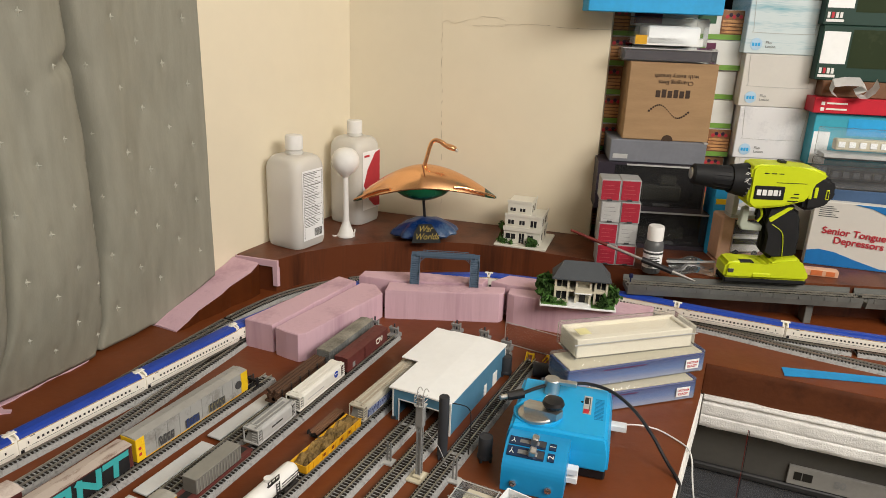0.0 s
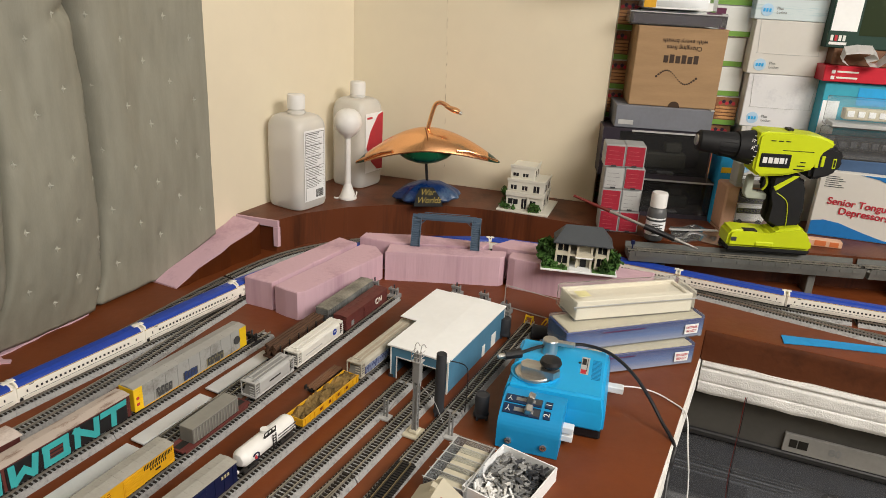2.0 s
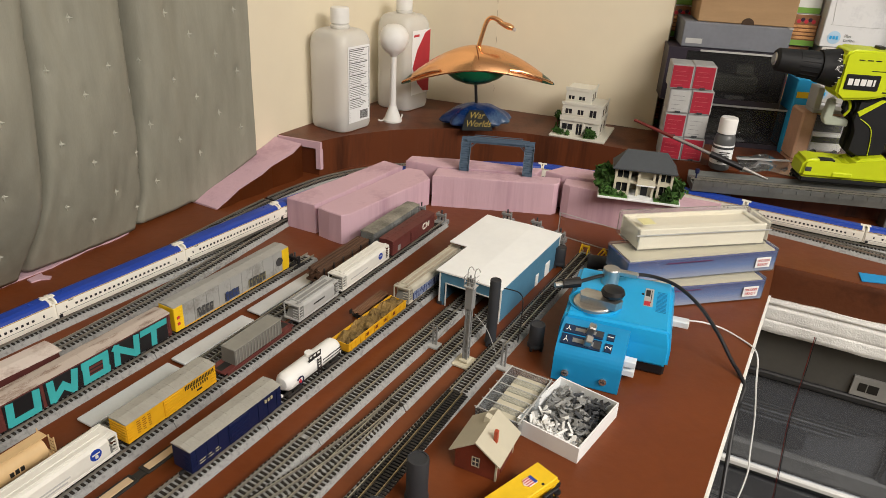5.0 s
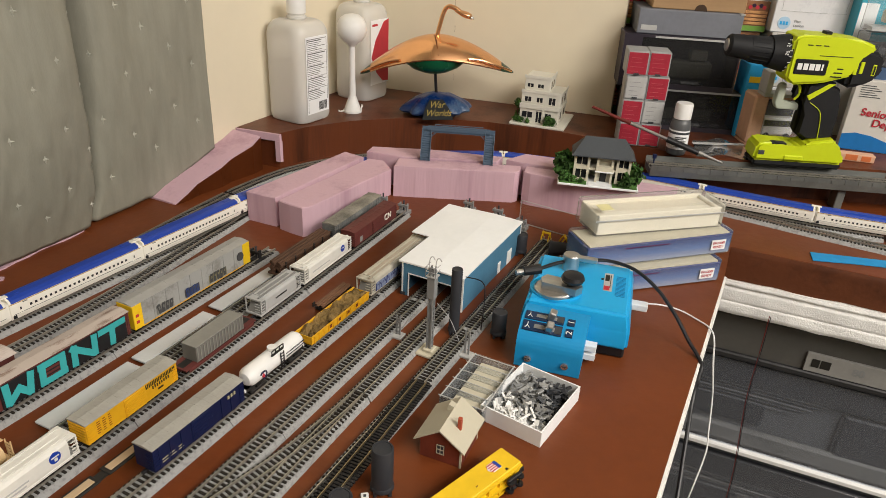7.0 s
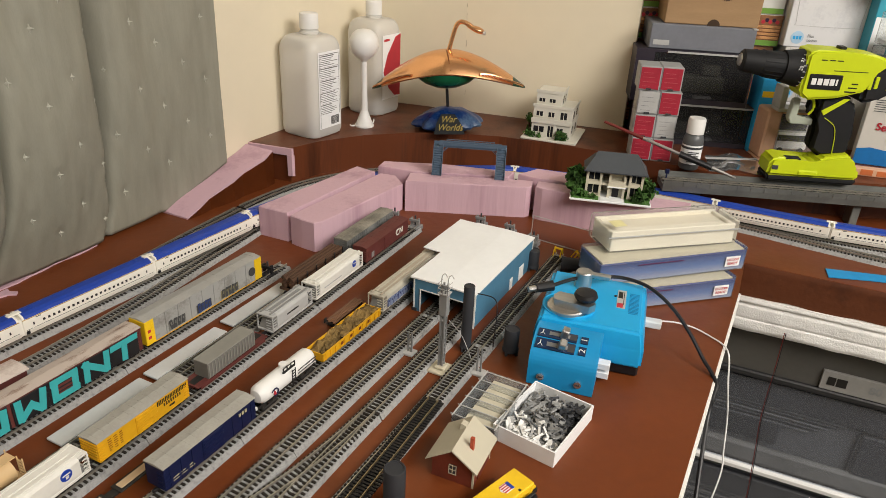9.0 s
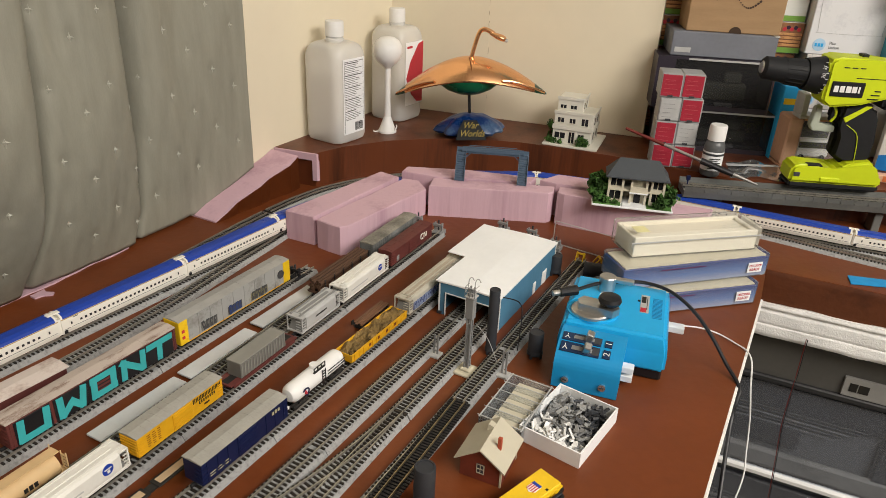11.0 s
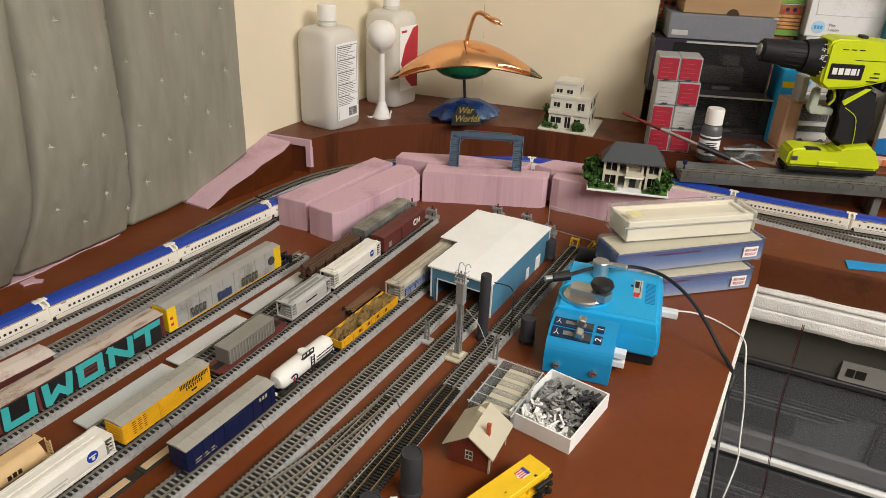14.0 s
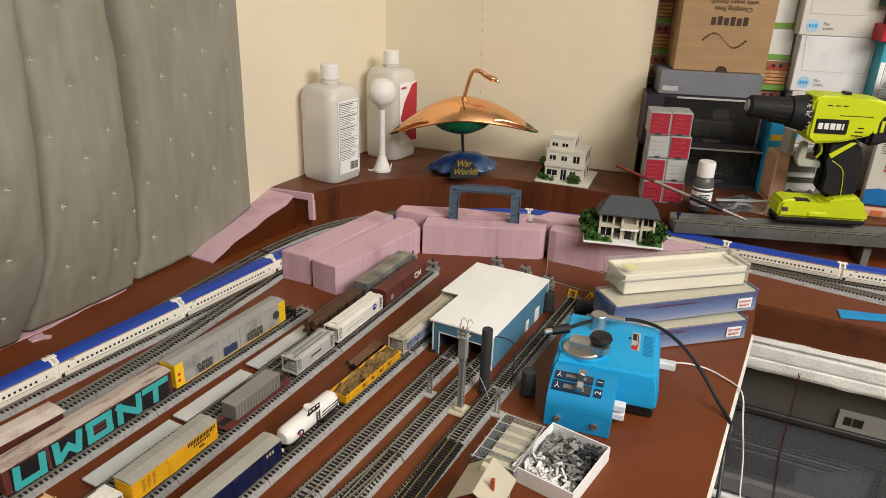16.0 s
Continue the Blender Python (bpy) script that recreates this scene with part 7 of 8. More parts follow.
# ---- right end: tape, viaduct, track on the ledge front ----
t = thing("blue_tape_strip", 0.60, 0.9985, 0.0006, -4, "strip of bright blue masking tape on the board", "tape")
bm = prism([(-0.092, -0.012), (-0.04, -0.010), (0.12, -0.013), (0.12, 0.006), (0.02, 0.009), (-0.088, 0.013)], 0, 0.0012)
part("strip", bm, mat("blue_masking_tape", (0.015, 0.27, 0.60), 0.6), t)
VIA = mat("viaduct_grey_plastic", (0.135, 0.14, 0.132), 0.55, vary=0.15, scale=150)


def viaduct(x, y, turn, L):
    t = thing("viaduct_section", x, y, 0.036, turn, "long dark grey model viaduct section with track", "model viaduct", "viaduct sections")
    part("deck", profile([(-0.021, 0.0), (0.021, 0.0), (0.0235, 0.010), (-0.0235, 0.010)], L), VIA, t)
    for e in (-1, 1):
        part("parapet", profile([(e * 0.0235, 0.010), (e * 0.0245, 0.018), (e * 0.0230, 0.018), (e * 0.0220, 0.010)], L), VIA, t)
        for k in range(int(L / 0.02)):
            xx = -L / 2 + 0.01 + k * 0.02
            part("parapet_post", box(xx - 0.0005, xx + 0.0005, *sorted((e * 0.0240, e * 0.0248)), 0.011, 0.0176), VIA, t)
    for g in (-0.0048, 0.0048):
        part("rail", box(-L / 2, L / 2, g - 0.0004, g + 0.0004, 0.0125, 0.0150), RAIL, t)
    for k in range(int(L / 0.0062)):
        xx = -L / 2 + 0.003 + k * 0.0062
        o = new("sleeper", SLEEPER)
        o.parent = t
        o.matrix_basis = pose(xx, 0, 0.0066, 0, 0, 0)
    for xx in (-L * 0.35, L * 0.3):
        part("pier", box(xx - 0.006, xx + 0.006, -0.012, 0.012, -0.036, 0.0, bevel=0.001), VIA, t)


viaduct(0.508, 1.196, -1.5, 0.37)
viaduct(0.900, 1.186, -1.5, 0.40)
t = thing("lineside_signal", 0.330, 1.198, 0.0482, 0, "tiny dark blue model signal on the viaduct end", "model signal")
part("post", cyl((0, 0, 0), (0, 0, 0.012), 0.0012, seg=8), NAVY, t)
part("head", box(-0.003, 0.003, -0.002, 0.002, 0.010, 0.017, bevel=0.0006), NAVY, t)

# ---- power tool ----
def drill():
    t = thing("cordless_drill", 0, 1.232, 0, 0, "lime green and black cordless drill standing on its battery", "drill")
    RUB = mat("black_rubber", (0.012, 0.0125, 0.014), 0.62, vary=0.15, spec=0.35)

    def xz(pts, y0, y1, bev=0.004):
        bm = bmesh.new()
        a = [bm.verts.new((x, y0, z)) for x, z in pts]
        b = [bm.verts.new((x, y1, z)) for x, z in pts]
        k = len(pts)
        bm.faces.new(a)
        bm.faces.new(b[::-1])
        for i in range(k):
            bm.faces.new((a[i], b[i], b[(i + 1) % k], a[(i + 1) % k]))
        if bev:
            bmesh.ops.bevel(bm, geom=bm.edges[:], offset=bev, segments=3, affect="EDGES", clamp_overlap=True)
        return bm

    def barrel(x0, x1, z0, z1, r0, r1, m, name, label=""):
        return part(name, cyl((x0, 0, z0), (x1, 0, z1), r0, r1, seg=32), m, t, label, smooth=True)

    ch = barrel(0.416, 0.446, 0.2355, 0.2330, 0.0168, 0.0186, RUB, "chuck_nose", "black chuck")
    barrel(0.4125, 0.416, 0.2358, 0.2355, 0.0135, 0.0168, RUB, "chuck_lip")
    barrel(0.4105, 0.413, 0.2360, 0.2358, 0.0080, 0.0100, STEEL, "chuck_tip")
    cl = barrel(0.446, 0.478, 0.2330, 0.2310, 0.0190, 0.0200, RUB, "chuck_sleeve")
    for k in range(18):
        a = k * 2 * math.pi / 18
        part("chuck_rib", cyl((0.449, 0.0193 * math.cos(a), 0.2318 + 0.0193 * math.sin(a)), (0.475, 0.0205 * math.cos(a), 0.2302 + 0.0205 * math.sin(a)), 0.0006, seg=6), RUB, cl)
    col = barrel(0.478, 0.505, 0.2300, 0.2285, 0.0235, 0.0285, RUB, "torque_collar", "black torque collar with white numbers")
    for k in range(7):
        part("collar_tick", box(0.5000, 0.5035, -0.0292 * math.cos((k - 3) * 0.3) - 0.0002, -0.0280 * math.cos((k - 3) * 0.3), 0.2285 + 0.029 * math.sin((k - 3) * 0.3) - 0.0004, 0.2285 + 0.029 * math.sin((k - 3) * 0.3) + 0.0004), WHITE, col)
    lettering("20", 0.0075, WHITE, col, side_plane(0.4965, -0.0292, 0.2335, (0.2, 0, 1), (-1, 0, 0.2)), name="number")
    lettering("21", 0.0065, WHITE, col, side_plane(0.4965, -0.0270, 0.2455, (0.2, 0.2, 1), (-1, 0, 0.2)), name="number")
    # housing
    hous = [(0.503, 0.196), (0.503, 0.255), (0.512, 0.2615), (0.575, 0.2600), (0.610, 0.2570), (0.628, 0.2505), (0.630, 0.243), (0.607, 0.236), (0.603, 0.205), (0.560, 0.192), (0.515, 0.187)]
    part("motor_housing", xz(hous, -0.030, 0.022, 0.007), LIME, t, "lime green motor housing", smooth=True)
    rear = [(0.598, 0.238), (0.625, 0.2440), (0.642, 0.2400), (0.650, 0.222), (0.644, 0.203), (0.622, 0.190), (0.598, 0.186)]
    rc = part("rear_cap", xz(rear, -0.0285, 0.0285, 0.006), RUB, t, "black rear cap", smooth=True)
    for x, z0, z1, m in ((0.6050, 0.208, 0.228, LIME), (0.6140, 0.210, 0.2275, LIME), (0.6330, 0.208, 0.2245, LIME)):
        part("vent", box(x - 0.0028, x + 0.0028, -0.0296, -0.0280, z0, z1, bevel=0.0006), m, rc)
    part("vent", box(0.6318, 0.6342, -0.0302, -0.0290, 0.210, 0.2225), BLACK, rc)
    for x in (0.527, 0.539, 0.551):
        part("top_slot", box(x - 0.004, x + 0.004, -0.0306, -0.0296, 0.2468, 0.2482), BLACK, t)
    for k in range(3):
        part("side_slot", box(0.569 + k * 0.004, 0.586, -0.0306, -0.0296, 0.2025 + k * 0.006, 0.2042 + k * 0.006, m=pose(0, 0, 0, 0, 0, 0)), BLACK, t)
    part("seam_line", box(0.545, 0.596, -0.0305, -0.0297, 0.2325, 0.2335), BLACK, t)
    badge = part("badge", box(0.5115, 0.5610, -0.0314, -0.0296, 0.2045, 0.2270, bevel=0.0012), BLACK, t, "black badge with white marks")
    for k, wk in enumerate((0.0072, 0.0072, 0.0078, 0.0072, 0.0028)):
        x = 0.5152 + k * 0.0092
        part("badge_mark", box(x, x + wk, -0.0319, -0.0312, 0.2112, 0.2208, bevel=0.0003), WHITE, badge)
    part("mode_switch", box(0.556, 0.566, -0.008, 0.008, 0.260, 0.2645, bevel=0.001), BLACK, t)
    # grip
    grip = [(0.543, 0.194), (0.600, 0.190), (0.601, 0.170), (0.606, 0.135), (0.612, 0.100), (0.557, 0.094), (0.561, 0.110), (0.562, 0.140), (0.555, 0.160), (0.541, 0.178)]
    part("grip", xz(grip, -0.019, 0.019, 0.008), RUB, t, "black rubber grip", smooth=True)
    part("grip_accent", xz([(0.548, 0.170), (0.578, 0.190), (0.588, 0.190), (0.553, 0.163)], -0.0202, -0.0180, 0.0006), LIME, t)
    part("grip_seam", tube([(0.556, -0.0195, 0.160), (0.574, -0.0200, 0.148), (0.580, -0.0200, 0.130), (0.583, -0.0200, 0.104)], 0.0007, seg=6), LIME, t)
    part("trigger", xz([(0.531, 0.186), (0.544, 0.186), (0.545, 0.163), (0.535, 0.158), (0.537, 0.170)], -0.007, 0.007, 0.003), BLACK, t, smooth=True)
    part("trigger_guard", tube([(0.529, -0.006, 0.189), (0.538, -0.007, 0.182), (0.541, -0.007, 0.170), (0.536, -0.006, 0.160)], 0.0022, seg=8), LIME, t, smooth=True)
    part("belt_clip", xz([(0.519, 0.184), (0.510, 0.181), (0.507, 0.152), (0.512, 0.144), (0.546, 0.143), (0.546, 0.153), (0.518, 0.156), (0.5195, 0.174)], -0.006, 0.008, 0.0012), mat("pale_sage_plastic", (0.40, 0.44, 0.36), 0.5), t, "pale sage belt hook")
    # battery foot
    foot = [(0.484, 0.066), (0.486, 0.092), (0.494, 0.0965), (0.530, 0.094), (0.556, 0.088), (0.566, 0.100), (0.609, 0.108), (0.612, 0.094), (0.628, 0.084), (0.631, 0.066)]
    part("battery", xz(foot, -0.033, 0.014, 0.006), LIME, t, "lime green battery pack", smooth=True)
    part("battery_base", xz([(0.486, 0.0575), (0.486, 0.068), (0.629, 0.068), (0.629, 0.0575)], -0.031, 0.012, 0.003), RUB, t, smooth=True)
    part("battery_slot", box(0.510, 0.533, -0.0300, -0.016, 0.0925, 0.0955), BLACK, t)
    part("battery_notch", box(0.4895, 0.500, -0.0336, -0.031, 0.076, 0.084, bevel=0.001), DARK, t)
    part("battery_ridge", box(0.532, 0.563, -0.0350, -0.031, 0.070, 0.078, bevel=0.0015), LIME, t)
    t.scale = (0.935, 1.0, 0.968)
    t.location = (0.0267, 1.232, 0.0018)


drill()

# ---- box stacks on the ledge ----
def carton(name, x0, x1, y, depth, z0, z1, material, label, category, turn=0, group=""):
    """An upright box whose front face spans x0..x1 at y."""
    t = thing(name, (x0 + x1) / 2, y, z0, turn, label, category, group)
    w = x1 - x0
    part("body", box(-w / 2, w / 2, 0, depth, 0, z1 - z0, bevel=0.0012), material, t)
    return t, w, z1 - z0


def face(t, x0, x1, z0, z1, material, name="panel", out=0.0006, label=""):
    return part(name, box(x0, x1, -out, 0.0002, z0, z1), material, t, label)


def fm(x, z, out=0.0008):
    return side_plane(x, -out, z, (1, 0, 0), (0, 0, 1))


# small red and grey drawer boxes
DRW = mat("drawer_grey_plastic", (0.34, 0.345, 0.35), 0.4)
CRIM = mat("crimson_card", (0.38, 0.022, 0.045), 0.45, vary=0.15, scale=120)
PALERED = mat("pale_red_print", (0.48, 0.10, 0.11), 0.5)
cols = [("R", "R"), ("G", "R"), ("R", "G"), ("R", "R")]
for r in range(4):
    for c in range(2):
        z = LEDGE + (3 - r) * 0.0378
        x = 0.281 + 0.0335 * c + (r - 3) * 0.0008 * -1 - 0.003 * (3 - r) * 0.8 + (0.002 if r == 1 else 0)
        red = cols[r][c] == "R"
        t = thing("drawer_box", x + 0.0165, 1.258 + 0.001 * ((r + c) % 2), z, -4, "small grey box with a crimson front in a stack" if red else "small plain grey box in a stack", "small box", "small drawer boxes")
        part("shell", box(-0.0164, 0.0164, 0, 0.045, 0, 0.0374, bevel=0.0010), DRW, t)
        f = part("front", box(-0.0146, 0.0146, -0.0008, 0.0002, 0.0022, 0.0352, bevel=0.0004), CRIM if red else LGREY, t, "crimson front" if red else "")
        for zz in (0.012, 0.024):
            part("crease", box(-0.0125, 0.0125, -0.0012, -0.0007, zz, zz + 0.0008), CRIM if red else LGREY, f)
        for k in range(4):
            part("text_bar", box(-0.0105, 0.002 + 0.0025 * ((k * 3 + r) % 4), -0.0011, -0.0007, 0.0065 + k * 0.0068, 0.0071 + k * 0.0068), PALERED if red else GREY, f)
        part("pull", box(-0.004, 0.004, -0.0022, 0.0, 0.0015, 0.0040), DARK, t)

# paint bottle
t = thing("paint_bottle", 0.371, 1.237, LEDGE, 0, "small grey craft paint bottle with a white cap", "bottle")
part("body", lathe([(0.0140, 0), (0.0153, 0.002), (0.0158, 0.006), (0.0158, 0.046), (0.0142, 0.053), (0.0105, 0.057)], seg=32), mat("grey_paint_plastic", (0.10, 0.105, 0.11), 0.35), t, smooth=True)
lb = part("label", lathe([(0.0160, 0.010), (0.0160, 0.040)], seg=32), PAPER, t, "white paper label", smooth=True)
part("label_band", lathe([(0.0162, 0.034), (0.0162, 0.0375)], seg=32), DARK, lb, smooth=True)
for k in range(6):
    part("text_bar", box(-0.009, 0.004 + 0.004 * (k % 2), -0.0165, -0.0157, 0.014 + 0.003 * k, 0.0153 + 0.003 * k), INK, lb)
part("cap", lathe([(0.0134, 0.057), (0.0134, 0.078), (0.0122, 0.081)], seg=32), WHITE, t, "white flip cap", smooth=True)

# paint brush
t = thing("paint_brush", 0, 0, 0, 0, "thin paint brush with red handle and silver ferrule", "paint brush")
A, B = Vector((0.232, 1.250, 0.119)), Vector((0.432, 1.190, 0.0605))
P = lambda f: tuple(A.lerp(B, f))
part("handle", cyl(P(0.0), P(0.30), 0.0021, 0.0030, seg=10), mat("dark_red_lacquer", (0.16, 0.02, 0.015), 0.4), t)
part("ferrule", cyl(P(0.30), P(0.58), 0.0027, seg=12), STEEL, t)
part("grip", cyl(P(0.58), P(0.82), 0.0050, 0.0044, seg=14), BLACK, t)
part("tip", cyl(P(0.82), P(1.0), 0.0032, 0.0016, seg=12), STEEL, t)

# clear bag
bm = bmesh.new()
g = [[bm.verts.new((0.400 + i * 0.0105 + j * 0.002, 1.222 + j * 0.0105, LEDGE + 0.001 + 0.005 * abs(noise.noise((i * 0.6, j * 0.7, 2))) + 0.004 * (i in (3, 4, 5)))) for j in range(9)] for i in range(9)]
for i in range(8):
    for j in range(8):
        bm.faces.new((g[i][j], g[i + 1][j], g[i + 1][j + 1], g[i][j + 1]))
bag = thing("plastic_bag", 0, 0, 0, 0, "small crumpled clear plastic bag lying on the ledge", "plastic bag")
part("film", bm, clear("thin_bag_film", (0.93, 0.94, 0.95), 0.12, ior=1.35, haze=0.10), bag, smooth=True)
part("seal_strip", prism([(0.404, 1.262), (0.490, 1.272), (0.490, 1.281), (0.404, 1.271)], LEDGE + 0.0085, LEDGE + 0.0092), clear("milky_seal_film", (0.88, 0.90, 0.92), 0.2, haze=0.55), bag)

# display cases
CASEIN = mat("display_case_dark", (0.030, 0.024, 0.036), 0.4)
CASEPANE = clear("tinted_case_pane", (0.50, 0.50, 0.51), 0.04, ior=1.25, haze=0.03)
MODELD = mat("dark_model_shape", (0.075, 0.075, 0.055), 0.5, second=(0.03, 0.032, 0.028), scale=90)
for x0, x1, z0, z1, y in ((0.302, 0.500, LEDGE, 0.129, 1.362), (0.287, 0.480, 0.1295, 0.216, 1.360)):
    t = thing("display_case", (x0 + x1) / 2, y, z0, -3, "dark display case with a clear front holding a dark model", "display case", "display cases")
    w, h = x1 - x0, z1 - z0
    part("back_panel", box(-w / 2, w / 2, 0.070, 0.074, 0, h), CASEIN, t)
    part("bottom_panel", box(-w / 2, w / 2, 0, 0.070, 0, 0.008), CASEIN, t)
    part("top_panel", box(-w / 2, w / 2, 0, 0.070, h - 0.004, h), CASEIN, t)
    part("side_panel", box(-w / 2, -w / 2 + 0.030, 0, 0.070, 0.008, h - 0.004), CASEIN, t)
    part("side_panel", box(w / 2 - 0.003, w / 2, 0, 0.070, 0.008, h - 0.004), CASEIN, t)
    part("front_pane", box(-w / 2 + 0.030, w / 2 - 0.003, 0.0005, 0.0015, 0.008, h - 0.004), CASEPANE, t).visible_shadow = False
    part("pale_edge", box(-w / 2 + 0.050, w / 2, -0.0012, 0.0002, h - 0.0040, h - 0.0010), LGREY, t)
    mb = part("display_model", box(-0.030, 0.060, 0.020, 0.045, 0.014, h * 0.5, bevel=0.003), MODELD, t)
    part("pad", box(-0.062, -0.034, 0.006, 0.030, 0.008, 0.0125, bevel=0.001), LGREY, t)
    part("pad", box(0.010, 0.040, 0.004, 0.016, 0.008, 0.0120, bevel=0.001), LGREY, t)
    part("display_cab", box(0.020, 0.050, 0.022, 0.043, h * 0.5, h * 0.72, bevel=0.003), MODELD, t)
    part("display_base", box(-0.040, 0.075, 0.015, 0.050, 0.008, 0.012), DARK, t)

t, w, h = carton("grey_flat_box", 0.306, 0.474, 1.368, 0.11, 0.2165, 0.256, mat("blue_grey_card", (0.17, 0.18, 0.21), 0.6), "flat grey card box with a small label", "box", -3)
face(t, -w / 2 + 0.006, -w / 2 + 0.032, 0.006, 0.014, LGREY, "label")
part("flap", box(w / 2 - 0.006, w / 2 + 0.001, -0.001, 0.10, h - 0.001, h + 0.0008), LGREY, t)

t, w, h = carton("cardboard_carton", 0.327, 0.477, 1.378, 0.12, 0.2565, 0.390, KRAFT, "brown cardboard carton standing upside down with black print", "carton", -3)
TXT = mat("brown_black_print", (0.045, 0.025, 0.015), 0.6)
lettering("Changing lives", 0.0105, TXT, t, fm(0.006, h - 0.032) @ pose(0, 0, 0, 0, 0, 180), name="printed_line")
lettering("with every breath", 0.0105, TXT, t, fm(0.006, h - 0.021) @ pose(0, 0, 0, 0, 0, 180), name="printed_line")
for k in range(6):
    face(t, -0.026 + k * 0.0102, -0.0185 + k * 0.0102, h - 0.058, h - 0.046 + 0.002 * (k % 2), TXT, "printed_mark")
for k in range(21):
    f = k / 20
    x, z = -0.034 + 0.068 * f, h - 0.082 + 0.011 * math.sin(f * 2 * math.pi)
    r_ = 0.0009 + 0.0011 * abs(f - 0.5) * 2
    part("printed_dot", cyl((x, -0.0007, z), (x, 0.0002, z), r_, seg=10), TXT, t)
hh = part("hand_slot", cyl((0.004, -0.0008, 0.0), (0.004, 0.0006, 0.0), 0.010, seg=24), mat("slot_shadow", (0.05, 0.028, 0.015), 0.8), t)
part("flap_edge", box(-w / 2 - 0.001, w / 2 + 0.001, 0.001, 0.11, h - 0.0006, h + 0.0014), KRAFT, t)

t = thing("clear_slip_case", 0.389, 1.372, 0.3925, -3, "flat clear plastic case with a dark insert", "plastic case")
part("insert", box(-0.075, 0.072, 0.003, 0.090, 0.002, 0.019, bevel=0.001), CASEIN, t)
part("cover", box(-0.080, 0.080, 0, 0.095, 0, 0.0245, bevel=0.0015), CLEAR, t).visible_shadow = False
part("rim", box(-0.0805, 0.0805, -0.0008, 0.0004, 0.0205, 0.0222), LGREY, t)
t = thing("clear_slip_case", 0.3895, 1.380, 0.4178, -2, "clear plastic case with white foam and a yellow sticker", "plastic case")
part("insert", box(-0.040, 0.050, 0.004, 0.080, 0.002, 0.034, bevel=0.003), PAPER, t)
part("insert", box(-0.056, 0.056, 0.004, 0.080, 0.002, 0.014), WHITE, t)
part("cover", box(-0.062, 0.062, 0, 0.086, 0, 0.048, bevel=0.0015), CLEAR, t).visible_shadow = False
part("sticker", box(-0.060, -0.040, -0.0008, 0.0, 0.003, 0.018), YELLOW, t, "yellow sticker")
t, w, h = carton("blue_flat_box", 0.240, 0.462, 1.352, 0.16, 0.4715, 0.545, TRACKBLUE, "flat bright blue box on top of the stack", "box", -1)

# snack boxes
PANCAKE = mat("pancake_print", (0.22, 0.095, 0.04), 0.5, vary=0.3, scale=160)
CAKE = mat("golden_pancake_print", (0.42, 0.21, 0.08), 0.5, vary=0.3, scale=220, second=(0.20, 0.08, 0.03))
BERRY = mat("berry_print", (0.03, 0.012, 0.035), 0.4)
SPRING = mat("spring_green_print", (0.16, 0.33, 0.05), 0.5)
DKGREEN = mat("dark_green_print", (0.02, 0.085, 0.035), 0.5)
SNACKCARD = mat("white_snack_card", (0.66, 0.67, 0.64), 0.5, vary=0.05, bump=0.03)
PLUM = mat("plum_print", (0.10, 0.012, 0.05), 0.5)
for k in range(8):
    z0 = LEDGE + k * 0.0533
    sh = 0.006 * math.sin(k * 2.3)
    x0, x1 = 0.294 + sh, 0.540 + sh * 0.5 + (8 - k) * 0.001
    t, w, h = carton("snack_box", x0, x1, 1.462 + 0.003 * (k % 3), 0.09, z0, z0 + 0.0526, SNACKCARD, "white and green snack box with a pancake picture", "food box", -2, "stacked snack boxes")
    face(t, -w / 2 + 0.001, w / 2 - 0.001, 0.001, 0.010, SPRING, "green_band")
    if k % 4 == 3 or k % 4 == 0:
        face(t, -w / 2 + 0.042, -w / 2 + 0.085, 0.006, 0.020, DKGREEN, "word_panel")
        face(t, -w / 2 + 0.050, -w / 2 + 0.100, 0.024, 0.050, PLUM, "name_panel")
    face(t, w / 2 - 0.085, w / 2 - 0.052, 0.028, 0.048, DKGREEN if k % 2 else PLUM, "word_panel")
    for sgn in (-1, 1):
        if sgn > 0 and k in (4, 5, 6):
            continue
        cx = sgn * (w / 2 - 0.022)
        pic = face(t, cx - 0.021, cx + 0.021, 0.010, 0.0520, PANCAKE, "pancake_picture")
        for j in range(4):
            part("pancake", box(cx - 0.019, cx + 0.019, -0.0016, -0.0004, 0.012 + j * 0.0062, 0.0165 + j * 0.0062, bevel=0.0005), CAKE, pic)
        for j in range(5):
            part("berry", cyl((cx - 0.012 + j * 0.006, -0.0014, 0.041 + 0.003 * (j % 2)), (cx - 0.012 + j * 0.006, -0.0004, 0.041 + 0.003 * (j % 2)), 0.0034, seg=10), BERRY if j % 2 else RED, pic)

